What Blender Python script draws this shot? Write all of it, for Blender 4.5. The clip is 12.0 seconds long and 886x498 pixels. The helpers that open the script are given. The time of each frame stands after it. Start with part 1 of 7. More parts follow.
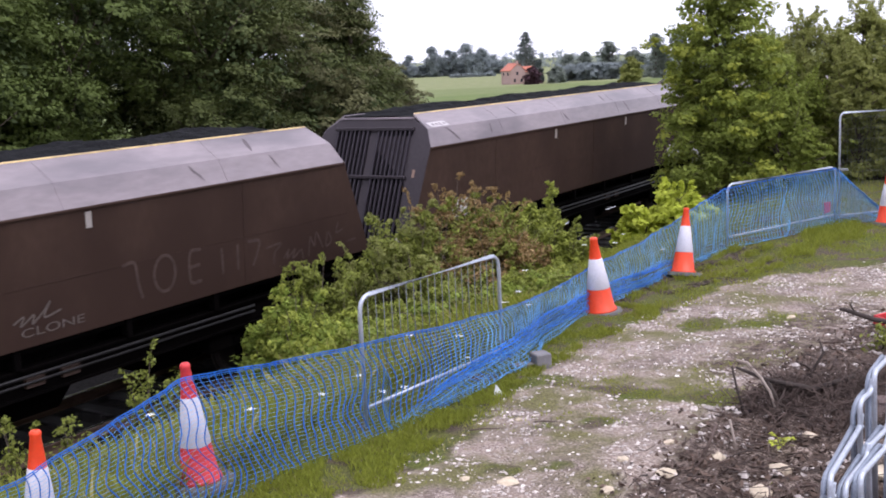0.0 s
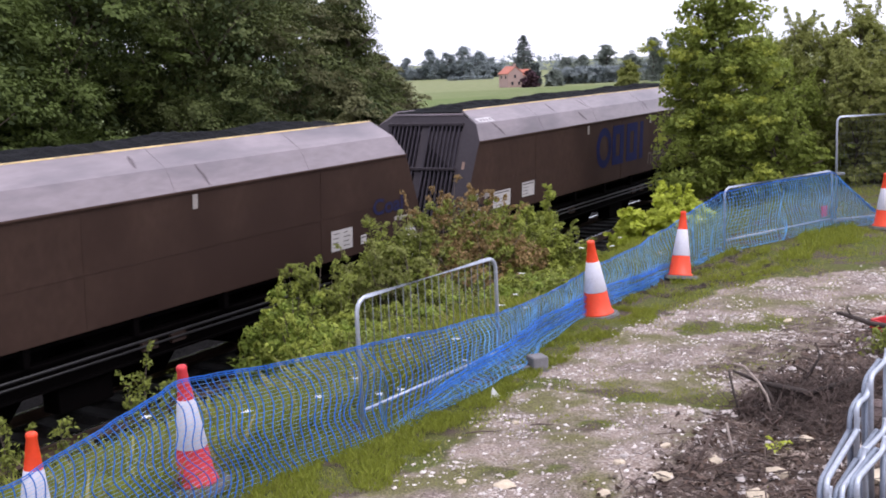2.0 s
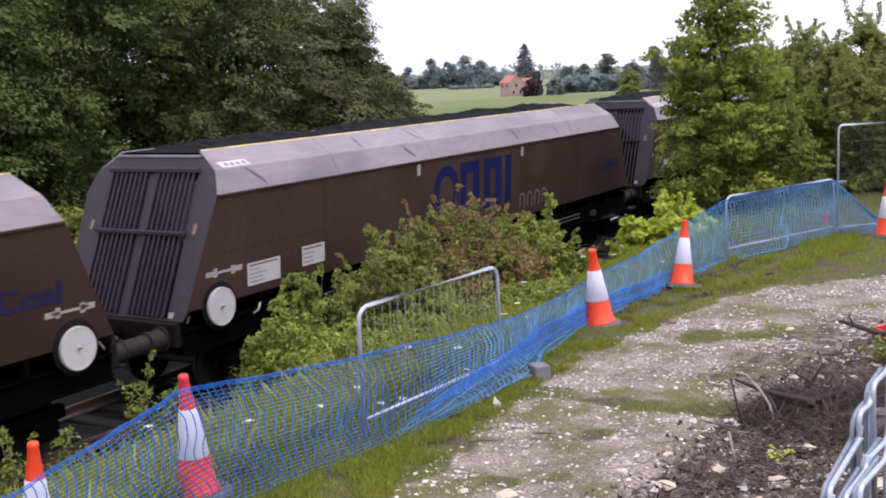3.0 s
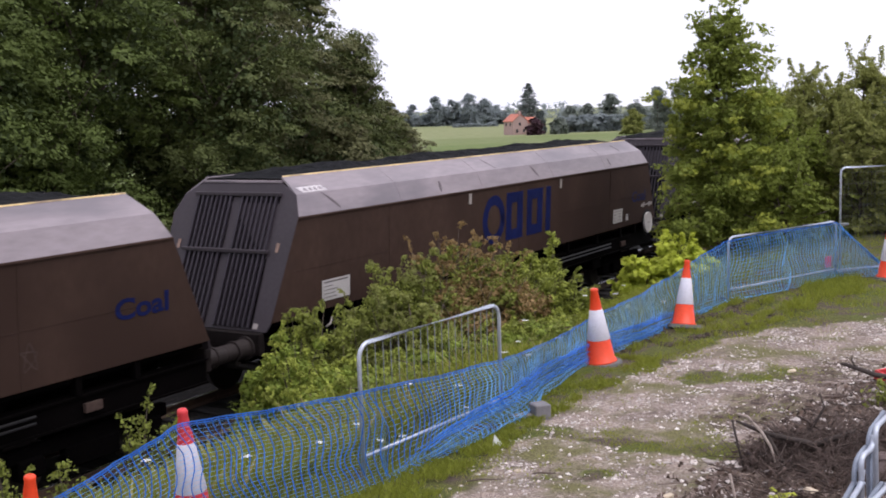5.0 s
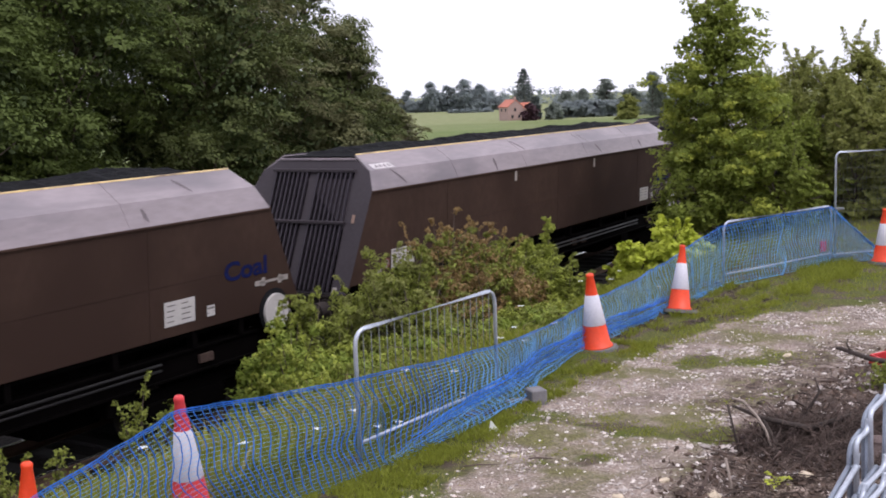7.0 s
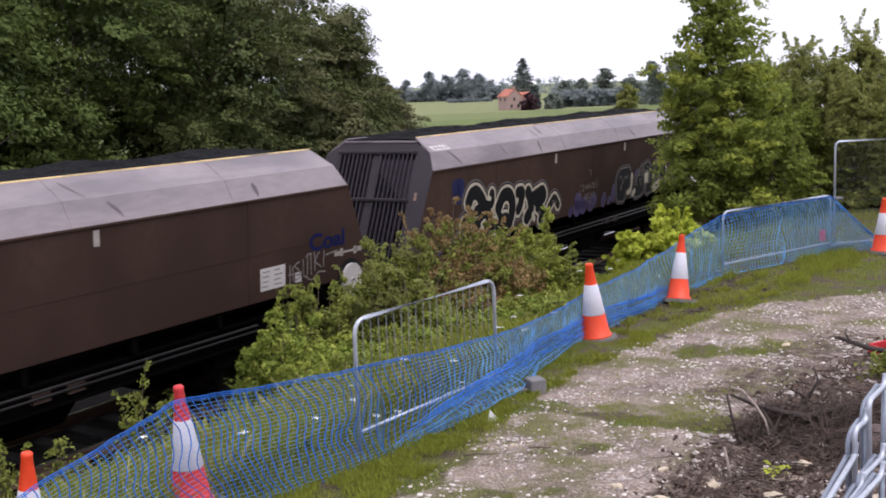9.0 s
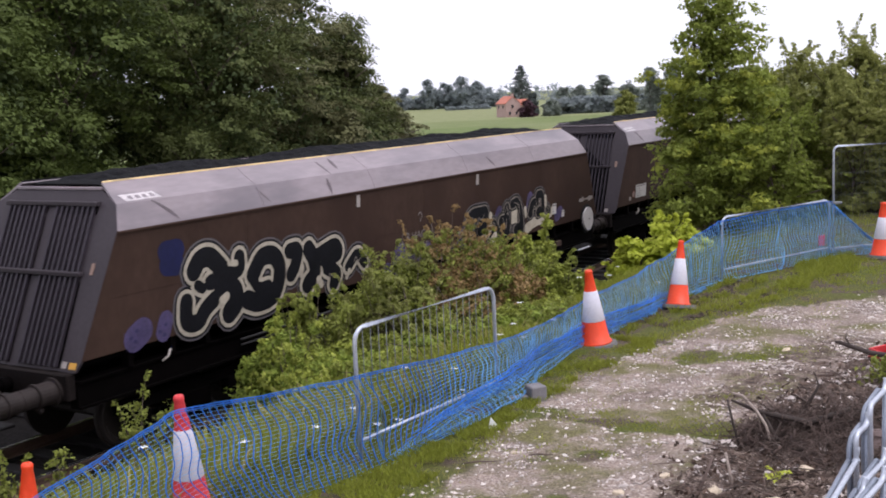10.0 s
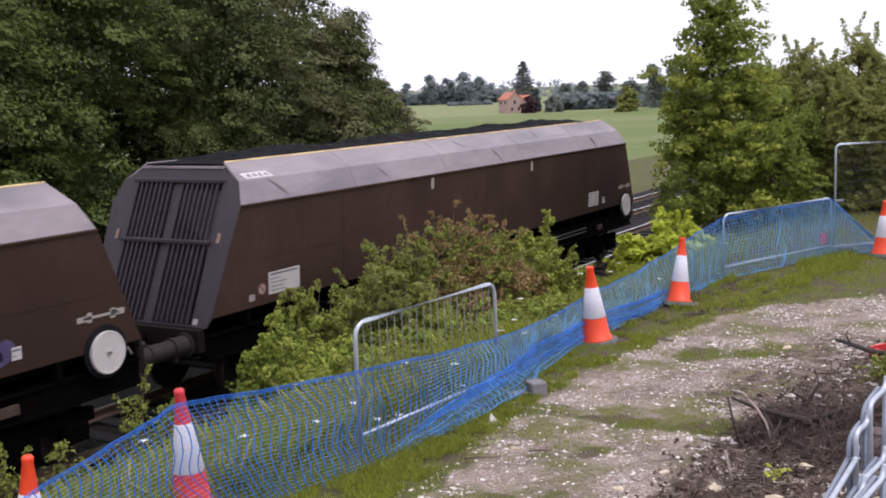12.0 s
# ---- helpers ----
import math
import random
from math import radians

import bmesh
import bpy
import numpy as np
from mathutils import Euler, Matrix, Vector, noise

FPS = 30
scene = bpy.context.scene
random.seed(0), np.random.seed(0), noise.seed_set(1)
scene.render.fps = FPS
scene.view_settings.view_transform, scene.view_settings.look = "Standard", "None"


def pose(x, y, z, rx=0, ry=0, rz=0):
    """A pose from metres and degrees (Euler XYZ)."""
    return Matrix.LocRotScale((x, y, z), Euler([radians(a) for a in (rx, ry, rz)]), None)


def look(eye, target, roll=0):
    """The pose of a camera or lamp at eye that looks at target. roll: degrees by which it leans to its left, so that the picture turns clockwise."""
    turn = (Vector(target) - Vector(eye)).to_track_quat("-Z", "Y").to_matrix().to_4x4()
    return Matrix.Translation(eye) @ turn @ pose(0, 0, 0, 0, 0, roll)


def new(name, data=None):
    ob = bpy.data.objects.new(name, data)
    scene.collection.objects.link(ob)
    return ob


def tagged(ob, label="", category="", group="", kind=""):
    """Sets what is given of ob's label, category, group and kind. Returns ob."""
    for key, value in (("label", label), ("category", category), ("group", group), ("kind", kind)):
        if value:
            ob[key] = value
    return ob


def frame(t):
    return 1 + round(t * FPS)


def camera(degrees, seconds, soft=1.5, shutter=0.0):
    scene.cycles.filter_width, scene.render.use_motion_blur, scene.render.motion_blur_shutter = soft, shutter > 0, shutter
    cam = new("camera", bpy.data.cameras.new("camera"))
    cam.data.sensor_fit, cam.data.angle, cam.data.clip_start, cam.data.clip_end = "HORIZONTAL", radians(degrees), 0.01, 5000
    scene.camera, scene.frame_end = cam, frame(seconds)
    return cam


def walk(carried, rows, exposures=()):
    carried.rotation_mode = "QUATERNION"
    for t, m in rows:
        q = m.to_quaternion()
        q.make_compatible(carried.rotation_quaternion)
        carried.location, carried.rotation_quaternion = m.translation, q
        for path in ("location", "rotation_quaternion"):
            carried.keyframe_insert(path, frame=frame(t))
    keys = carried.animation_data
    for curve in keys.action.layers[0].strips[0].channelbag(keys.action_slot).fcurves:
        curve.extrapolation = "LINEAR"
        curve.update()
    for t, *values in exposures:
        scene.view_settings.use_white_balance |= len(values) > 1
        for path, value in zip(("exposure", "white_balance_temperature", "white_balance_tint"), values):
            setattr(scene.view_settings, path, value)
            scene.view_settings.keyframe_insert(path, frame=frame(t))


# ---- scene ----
HEADING = 31.22           # degrees of the track from the y axis
OFFSET = 12.57            # camera to the track's centre line
RAIL_Z = -1.40
FIELD_Z = -6.7
TURN = 90 - HEADING
S_, C_ = math.sin(radians(HEADING)), math.cos(radians(HEADING))


def plan(u, v):
    """Metres along the track and towards the path, to world x, y."""
    return S_ * u + C_ * (v - OFFSET), C_ * u - S_ * (v - OFFSET)


# ---------------------------------------------------------------- camera
cam = camera(43.16, 12.0, soft=1.85, shutter=0.12)
PATH = [
    (0.0, 0.000, -9.635, 2.618), (0.5, 0.151, -9.932, 2.602), (1.0, 0.076, -9.788, 2.357),
    (1.5, 0.054, -9.688, 2.467), (2.0, -0.115, -9.503, 2.436), (2.5, -0.059, -9.245, 2.445),
    (3.0, -0.046, -9.047, 2.535), (4.8, 0.090, -6.988, 1.841), (5.0, 0.158, -7.140, 1.811),
    (5.5, 0.095, -7.143, 1.960), (6.0, 0.057, -7.460, 1.700), (6.5, 0.018, -7.884, 1.789),
    (7.0, -0.091, -7.864, 2.005), (7.5, -0.137, -7.808, 2.218), (7.7, -0.163, -8.248, 2.109),
    (9.5, -0.135, -8.396, 2.035), (10.0, -0.229, -8.007, 2.461), (10.5, -0.229, -8.173, 2.288),
    (11.0, -0.136, -8.331, 2.076), (11.5, -0.057, -8.249, 2.126), (12.0, -0.115, -8.231, 2.110)]
walk(cam, [(t, pose(0, 0, 3.3, 90 + p, r, y)) for t, y, p, r in PATH], exposures=((0, 0.54, 6050, 14), (3.0, 0.54, 6050, 14), (4.8, 0.30, 6260, 12), (12.0, 0.35, 6260, 12)))

# ---------------------------------------------------------------- sky and light
SUN_EL, SUN_AZ = 66.0, 115.0
world = bpy.data.worlds.new("world")
scene.world = world
world.use_nodes = True
wn, wl = world.node_tree.nodes, world.node_tree.links
wn.clear()
sky = wn.new("ShaderNodeTexSky")
sky.sky_type, sky.sun_disc = "NISHITA", False
sky.sun_elevation, sky.sun_rotation = radians(SUN_EL), radians(SUN_AZ)
sky.air_density, sky.dust_density, sky.ozone_density = 1.0, 4.0, 1.0
grey = wn.new("ShaderNodeHueSaturation")
grey.inputs["Saturation"].default_value = 0.16
wl.new(sky.outputs["Color"], grey.inputs["Color"])
coords = wn.new("ShaderNodeTexCoord")
cloud = wn.new("ShaderNodeTexNoise")
cloud.inputs["Scale"].default_value, cloud.inputs["Detail"].default_value = 3.0, 6.0
wl.new(coords.outputs["Generated"], cloud.inputs["Vector"])
ramp = wn.new("ShaderNodeValToRGB")
ramp.color_ramp.elements[0].position, ramp.color_ramp.elements[0].color = 0.3, (6.1, 6.05, 6.95, 1)
ramp.color_ramp.elements[1].position, ramp.color_ramp.elements[1].color = 0.7, (7.5, 7.25, 8.0, 1)
wl.new(cloud.outputs["Fac"], ramp.inputs["Fac"])
mul = wn.new("ShaderNodeMix")
mul.data_type = "RGBA"
mul.inputs["Factor"].default_value = 0.85
wl.new(grey.outputs["Color"], mul.inputs[6])
wl.new(ramp.outputs["Color"], mul.inputs[7])
back = wn.new("ShaderNodeBackground")
back.inputs["Strength"].default_value = 0.15
wl.new(mul.outputs[2], back.inputs["Color"])
wout = wn.new("ShaderNodeOutputWorld")
wl.new(back.outputs["Background"], wout.inputs["Surface"])

sun_data = bpy.data.lights.new("sun", "SUN")
sun_data.energy, sun_data.angle, sun_data.color = 1.4, radians(40), (1.0, 0.96, 0.94)
sun = new("sun", sun_data)
az, el = radians(SUN_AZ), radians(SUN_EL)
sun.matrix_world = look(Vector((math.sin(az) * math.cos(el), math.cos(az) * math.cos(el), math.sin(el))) * 50, (0, 0, 0))


# ---------------------------------------------------------------- materials
def mat(name, base, rough=0.7, metal=0.0, vary=0.25, scale=3.0, fine=40.0, bump=0.15, spec=0.4, other=None, amount=0.0,
        island=0.0, through_light=0.0, stretch=None):
    """A surface with variation at two scales, bump, and a second colour in patches (other, amount)."""
    m = bpy.data.materials.new(name)
    m.use_nodes = True
    n, l = m.node_tree.nodes, m.node_tree.links
    p = n["Principled BSDF"]
    tc = n.new("ShaderNodeTexCoord")
    vec = tc.outputs["Object"]
    if stretch:
        mp = n.new("ShaderNodeMapping")
        mp.inputs["Scale"].default_value = stretch
        l.new(vec, mp.inputs["Vector"])
        vec = mp.outputs["Vector"]
    big, small = n.new("ShaderNodeTexNoise"), n.new("ShaderNodeTexNoise")
    for t, s, d in ((big, scale, 4.0), (small, fine, 3.0)):
        t.inputs["Scale"].default_value, t.inputs["Detail"].default_value = s, d
        l.new(vec, t.inputs["Vector"])
    add = n.new("ShaderNodeMath")
    add.operation = "MULTIPLY_ADD"
    l.new(small.outputs["Fac"], add.inputs[0])
    add.inputs[1].default_value = 0.5
    half = n.new("ShaderNodeMath")
    half.operation = "MULTIPLY"
    half.inputs[1].default_value = 0.5
    l.new(big.outputs["Fac"], half.inputs[0])
    l.new(half.outputs[0], add.inputs[2])
    src = add.outputs[0]
    if island:
        geo = n.new("ShaderNodeNewGeometry")
        mixi = n.new("ShaderNodeMath")
        mixi.operation = "MULTIPLY_ADD"
        l.new(geo.outputs["Random Per Island"], mixi.inputs[0])
        mixi.inputs[1].default_value = island
        sub = n.new("ShaderNodeMath")
        sub.operation = "MULTIPLY_ADD"
        sub.inputs[1].default_value, sub.inputs[2].default_value = 1.0 - island, 0.0
        l.new(src, sub.inputs[0])
        l.new(sub.outputs[0], mixi.inputs[2])
        src = mixi.outputs[0]
    cr = n.new("ShaderNodeValToRGB")
    e = cr.color_ramp.elements
    lo, hi = (0.05, 0.95) if island else (0.3, 0.7)
    e[0].position, e[0].color = lo, (*[c * (1 - vary) for c in base], 1)
    e[1].position, e[1].color = hi, (*[min(1, c * (1 + vary)) for c in base], 1)
    l.new(src, cr.inputs["Fac"])
    col = cr.outputs["Color"]
    if other:
        third = n.new("ShaderNodeTexNoise")
        third.inputs["Scale"].default_value, third.inputs["Detail"].default_value = scale * 0.7, 8.0
        l.new(vec, third.inputs["Vector"])
        r2 = n.new("ShaderNodeValToRGB")
        r2.color_ramp.elements[0].position = 0.62 - amount * 0.3
        r2.color_ramp.elements[1].position = 0.72 - amount * 0.2
        l.new(third.outputs["Fac"], r2.inputs["Fac"])
        mx = n.new("ShaderNodeMix")
        mx.data_type = "RGBA"
        l.new(r2.outputs["Color"], mx.inputs["Factor"])
        l.new(col, mx.inputs[6])
        mx.inputs[7].default_value = (*other, 1)
        col = mx.outputs[2]
    l.new(col, p.inputs["Base Color"])
    p.inputs["Roughness"].default_value, p.inputs["Metallic"].default_value = rough, metal
    p.inputs["Specular IOR Level"].default_value = spec
    if bump:
        b = n.new("ShaderNodeBump")
        b.inputs["Strength"].default_value, b.inputs["Distance"].default_value = bump, 0.02
        l.new(add.outputs[0], b.inputs["Height"])
        l.new(b.outputs["Normal"], p.inputs["Normal"])
    if through_light:
        tr = n.new("ShaderNodeBsdfTranslucent")
        l.new(col, tr.inputs["Color"])
        ms = n.new("ShaderNodeMixShader")
        ms.inputs["Fac"].default_value = through_light
        l.new(p.outputs["BSDF"], ms.inputs[1])
        l.new(tr.outputs["BSDF"], ms.inputs[2])
        l.new(ms.outputs["Shader"], n["Material Output"].inputs["Surface"])
    return m


def leaf(name, base, vary=0.45, rough=0.6, glow=0.3, island=0.4):
    return mat(name, base, rough=rough, vary=vary, scale=0.8, fine=9.0, bump=0, island=island, through_light=glow, spec=0.16)


M_SIDE = mat("wagon_side_paint", (0.0500, 0.0288, 0.0212), rough=0.75, vary=0.24, scale=0.9, fine=14, bump=0.04, spec=0.13,
             other=(0.036, 0.0200, 0.0150), amount=0.5, stretch=(0.6, 1, 0.45))
M_HOOD = mat("wagon_hood_paint", (0.240, 0.198, 0.210), rough=0.42, vary=0.20, scale=1.7, fine=12, bump=0.03, spec=0.55,
             other=(0.145, 0.122, 0.135), amount=0.55, stretch=(0.3, 1, 1))
M_END = mat("wagon_end_paint", (0.043, 0.0345, 0.0395), spec=0.25, rough=0.55, vary=0.2, scale=1.3, fine=18, bump=0.04)
M_RIB = mat("wagon_rib_paint", (0.032, 0.0255, 0.033), spec=0.25, rough=0.5, vary=0.2, scale=2, fine=18, bump=0.04)
# grime taken near black: the shade under the wagon is in both colours
M_UNDER = mat("underframe_grime_and_shade", (0.0025, 0.0021, 0.0021), spec=0.01, rough=0.9, vary=0.4, scale=2, fine=20, bump=0.2)
M_SOLE = mat("solebar_grime_and_shade", (0.0026, 0.0020, 0.0020), spec=0.02, rough=0.7, vary=0.4, scale=2, fine=20, bump=0.1)
M_PIPE = mat("worn_pipe_steel", (0.013, 0.011, 0.0115), rough=0.5, vary=0.3)
M_IRON = mat("buffer_iron", (0.030, 0.0235, 0.0220), spec=0.15, rough=0.55, vary=0.35, scale=4, fine=24, bump=0.1)
M_AMBER = mat("amber_plate", (0.62, 0.33, 0.05), rough=0.5, vary=0.2)
M_SMEAR = mat("coal_dust_smear", (0.115, 0.092, 0.100), rough=0.7, vary=0.3, scale=6, fine=30, bump=0)
M_RIM_IRON = mat("headstock_grime", (0.013, 0.0096, 0.0090), spec=0.10, rough=0.7, vary=0.4, scale=3, fine=24, bump=0.1)
M_STEEL = mat("wheel_steel", (0.03, 0.024, 0.022), rough=0.6, metal=0.3, vary=0.3)
M_COAL = mat("coal", (0.006, 0.006, 0.007), spec=0.12, rough=0.95, vary=0.6, scale=6, fine=45, bump=0.8)
# yellow paint whitened to carry the glint along the rim, with darker scuffs
M_YELLOW = mat("yellow_rim_paint_with_glint", (0.84, 0.60, 0.28), rough=0.5, vary=0.3, scale=2, fine=20, other=(0.3, 0.22, 0.14), amount=0.4)
M_WHITE = mat("white_panel_paint", (0.50, 0.465, 0.445), rough=0.5, vary=0.12, scale=6, fine=40, bump=0.02)
M_HOODMARK = mat("scuffed_white_mark", (0.50, 0.46, 0.46), rough=0.5, vary=0.4, scale=6, fine=40, bump=0.02)
M_PLATE = mat("pale_plate", (0.34, 0.30, 0.275), rough=0.5, vary=0.2, scale=6, fine=40)
M_ENDLABEL = mat("faded_orange_label", (0.25, 0.16, 0.12), rough=0.6, vary=0.3, scale=20, fine=60)
M_FADEDRED = mat("faded_red_print", (0.22, 0.075, 0.06), rough=0.6, vary=0.3, scale=20, fine=60)
M_INK = mat("dark_print", (0.13, 0.115, 0.11), rough=0.7, vary=0.2)
M_BLUE = mat("blue_lettering_paint", (0.006, 0.010, 0.058), spec=0.1, rough=0.6, vary=0.25, scale=2, fine=14, bump=0.02)
M_BLUEDIM = mat("dull_blue_paint", (0.0045, 0.0060, 0.048), rough=0.6, vary=0.3, scale=2, fine=14, bump=0.02)
M_GRAFB = mat("black_spray_paint", (0.007, 0.007, 0.009), spec=0.15, rough=0.6, vary=0.4, scale=4, fine=20, bump=0)
M_GRAFC = mat("cream_spray_paint", (0.42, 0.37, 0.29), rough=0.6, vary=0.25, scale=4, fine=20, bump=0)
M_GRAFDULL = mat("dull_beige_spray_paint", (0.20, 0.17, 0.145), rough=0.6, vary=0.45, scale=5, fine=20, bump=0)
M_GRAFG = mat("grey_spray_paint", (0.095, 0.085, 0.09), rough=0.6, vary=0.35, scale=4, fine=20, bump=0)
M_SPRAY = mat("pale_spray_paint", (0.19, 0.165, 0.155), rough=0.7, vary=0.4, scale=7, fine=30, bump=0)
M_GRAFSPOT = mat("dark_blue_spray_spot", (0.030, 0.026, 0.080), rough=0.6, vary=0.3, bump=0)
M_GRAFP = mat("purple_spray_paint", (0.066, 0.050, 0.118), rough=0.6, vary=0.35, scale=4, fine=20, bump=0)
M_TAG = mat("faded_chalk_tag", (0.10, 0.078, 0.068), rough=0.7, vary=0.4, scale=7, fine=30, bump=0)
mat_faint = mat("nearly_worn_off_chalk", (0.066, 0.044, 0.037), rough=0.8, vary=0.4, scale=7, fine=30, bump=0, spec=0.1)
M_RUST = mat("rusty_rail_side", (0.09, 0.055, 0.04), rough=0.8, vary=0.3)
M_RAILTOP = mat("rail_head", (0.5, 0.48, 0.48), rough=0.25, metal=0.9, vary=0.1, bump=0.02)
# concrete made near black, the shade under the train being in its colour
M_SLEEPER = mat("concrete_sleeper_with_shade", (0.012, 0.0100, 0.0094), rough=0.85, vary=0.25)
M_GALV = mat("galvanised_steel", (0.47, 0.50, 0.56), rough=0.42, metal=0.55, vary=0.2, scale=9, fine=60, bump=0.05)
M_GALVDULL = mat("weathered_galvanised_bar", (0.15, 0.16, 0.16), rough=0.6, metal=0.3, vary=0.25, scale=9, fine=60)
# darker copy of the galvanised steel, the tubes' shaded side in its colour
M_GALVSHADE = mat("galvanised_tube_in_shade", (0.27, 0.30, 0.36), rough=0.5, metal=0.45, vary=0.25, scale=9, fine=60, bump=0.05)
M_NET = mat("blue_plastic_net", (0.032, 0.20, 0.68), rough=0.4, vary=0.25, scale=2, fine=12, bump=0, through_light=0.4, spec=0.5)
M_NETPALE = mat("faded_blue_plastic_net", (0.22, 0.52, 0.90), rough=0.4, vary=0.25, scale=2, fine=12, bump=0, through_light=0.45, spec=0.5)
M_NETBAND = mat("bunched_blue_net", (0.055, 0.27, 0.82), rough=0.4, vary=0.25, scale=2, fine=12, bump=0, through_light=0.4, spec=0.5)
M_CONE = mat("orange_cone_plastic", (0.78, 0.062, 0.015), rough=0.42, vary=0.12, scale=5, fine=30, bump=0.03, other=(0.55, 0.07, 0.02), amount=0.1)
M_CONERED = mat("faded_red_cone_plastic", (0.62, 0.045, 0.05), rough=0.5, vary=0.2, scale=5, fine=30, bump=0.03)
M_SLEEVE = mat("white_reflective_sleeve", (0.66, 0.64, 0.70), rough=0.5, vary=0.1, scale=6, fine=30, bump=0.03, other=(0.45, 0.43, 0.45), amount=0.15)
M_RUBBER = mat("grey_rubber_foot", (0.12, 0.115, 0.11), rough=0.85, vary=0.3)
M_BLOCK = mat("concrete_block", (0.19, 0.18, 0.185), rough=0.9, vary=0.2, scale=8, fine=60, bump=0.4)
M_BARK = mat("bark", (0.11, 0.085, 0.065), rough=0.9, vary=0.35, scale=5, fine=30, bump=0.5, stretch=(1, 1, 0.3))
M_DARKWOOD = mat("dark_dead_wood", (0.048, 0.036, 0.031), rough=0.9, vary=0.4, scale=6, fine=40, bump=0.4)
M_TWIG = mat("dead_twigs", (0.095, 0.067, 0.056), rough=0.9, vary=0.8, scale=4, fine=30, bump=0.2, island=0.6)
M_LITTER = mat("bark_flakes", (0.098, 0.066, 0.050), rough=0.95, vary=0.75, scale=4, fine=30, bump=0, island=0.7)
M_PALEWOOD = mat("pale_dead_wood", (0.33, 0.27, 0.23), rough=0.85, vary=0.3, scale=5, fine=40, bump=0.2)
M_STONE = mat("chalky_stone", (0.49, 0.43, 0.395), rough=0.9, vary=0.65, scale=9, fine=60, bump=0.3, island=0.6)
M_CHALK = mat("white_chalk", (0.68, 0.62, 0.57), rough=0.9, vary=0.35, scale=9, fine=60, bump=0.3, island=0.6)
M_CLOD = mat("soil_clod", (0.115, 0.078, 0.060), rough=0.95, vary=0.6, scale=9, fine=60, bump=0.5, island=0.6)
M_TURFCLOD = mat("dark_turf_clod", (0.062, 0.046, 0.032), rough=0.95, vary=0.6, scale=9, fine=60, bump=0.5, island=0.6)
M_BIGSTONE = mat("limestone_lump", (0.55, 0.455, 0.335), rough=0.9, vary=0.25, scale=9, fine=60, bump=0.4)
M_LEAF_OAK = leaf("dark_tree_leaf", (0.108, 0.127, 0.041), vary=0.35, island=0.25)
M_LEAF_OAK2 = leaf("mid_tree_leaf", (0.106, 0.138, 0.035), vary=0.35, island=0.25)
M_LEAF_HAW = leaf("olive_tree_leaf", (0.160, 0.160, 0.072), vary=0.4, island=0.3)
# darker leaf copy: the shade inside and behind the crowns is in its colour
M_LEAF_SHADE = leaf("leaf_shade_in_colour", (0.055, 0.075, 0.024), vary=0.3, island=0.3)
M_LEAF_MAPLE = leaf("maple_leaf", (0.245, 0.290, 0.060), vary=0.6, glow=0.5, island=0.5)
M_LEAF_YOUNG = leaf("young_maple_leaf", (0.335, 0.365, 0.064), vary=0.45, glow=0.5, island=0.4)
M_LEAF_SCRUB = leaf("scrub_leaf", (0.290, 0.305, 0.095), glow=0.5)
M_LEAF_BRAMBLE = leaf("bramble_leaf", (0.205, 0.230, 0.047), vary=0.62, island=0.55)
M_LEAF_BRIGHT = leaf("bright_green_leaf", (0.220, 0.275, 0.048), vary=0.62, island=0.55)
M_LEAF_BROWN = leaf("russet_leaf", (0.275, 0.185, 0.080), vary=0.6, island=0.55)
M_LEAF_LIME = leaf("lime_green_leaf", (0.300, 0.335, 0.062), vary=0.55, island=0.55)
M_LEAF_YELLOW = leaf("yellow_green_leaf", (0.50, 0.55, 0.075), glow=0.45)
# distance haze is put into the next three leaf colours, paler and bluer
M_LEAF_FIR = leaf("fir_needle_with_haze", (0.125, 0.145, 0.135), glow=0.2, island=0.2)
M_LEAF_GARDEN = leaf("garden_leaf_with_haze", (0.270, 0.300, 0.260), vary=0.2, glow=0.6, island=0.2)
M_LEAF_FAR = leaf("distant_leaf_with_haze", (0.300, 0.335, 0.340), vary=0.10, glow=0.6, island=0.15)
M_LEAF_PURPLE = leaf("copper_leaf", (0.070, 0.036, 0.046), glow=0.1, island=0.2)
M_GRASS = leaf("grass_blade", (0.250, 0.275, 0.040), vary=0.55, glow=0.42)
M_DRYGRASS = leaf("dry_grass_blade", (0.34, 0.30, 0.11), vary=0.4)
M_FLOWER = mat("white_petal", (0.8, 0.8, 0.78), rough=0.6, vary=0.05, bump=0)
M_WALL = mat("cream_house_wall", (0.40, 0.28, 0.25), rough=0.9, vary=0.15, scale=0.5, fine=3)
M_ROOF = mat("red_roof_tile", (0.46, 0.165, 0.115), rough=0.85, vary=0.2, scale=0.6, fine=3)
M_DARKGLASS = mat("window_glass", (0.04, 0.04, 0.05), rough=0.15, vary=0.1, bump=0)
M_WEATHERBOARD = mat("weathered_board", (0.20, 0.15, 0.14), rough=0.9, vary=0.25, stretch=(1, 8, 1))


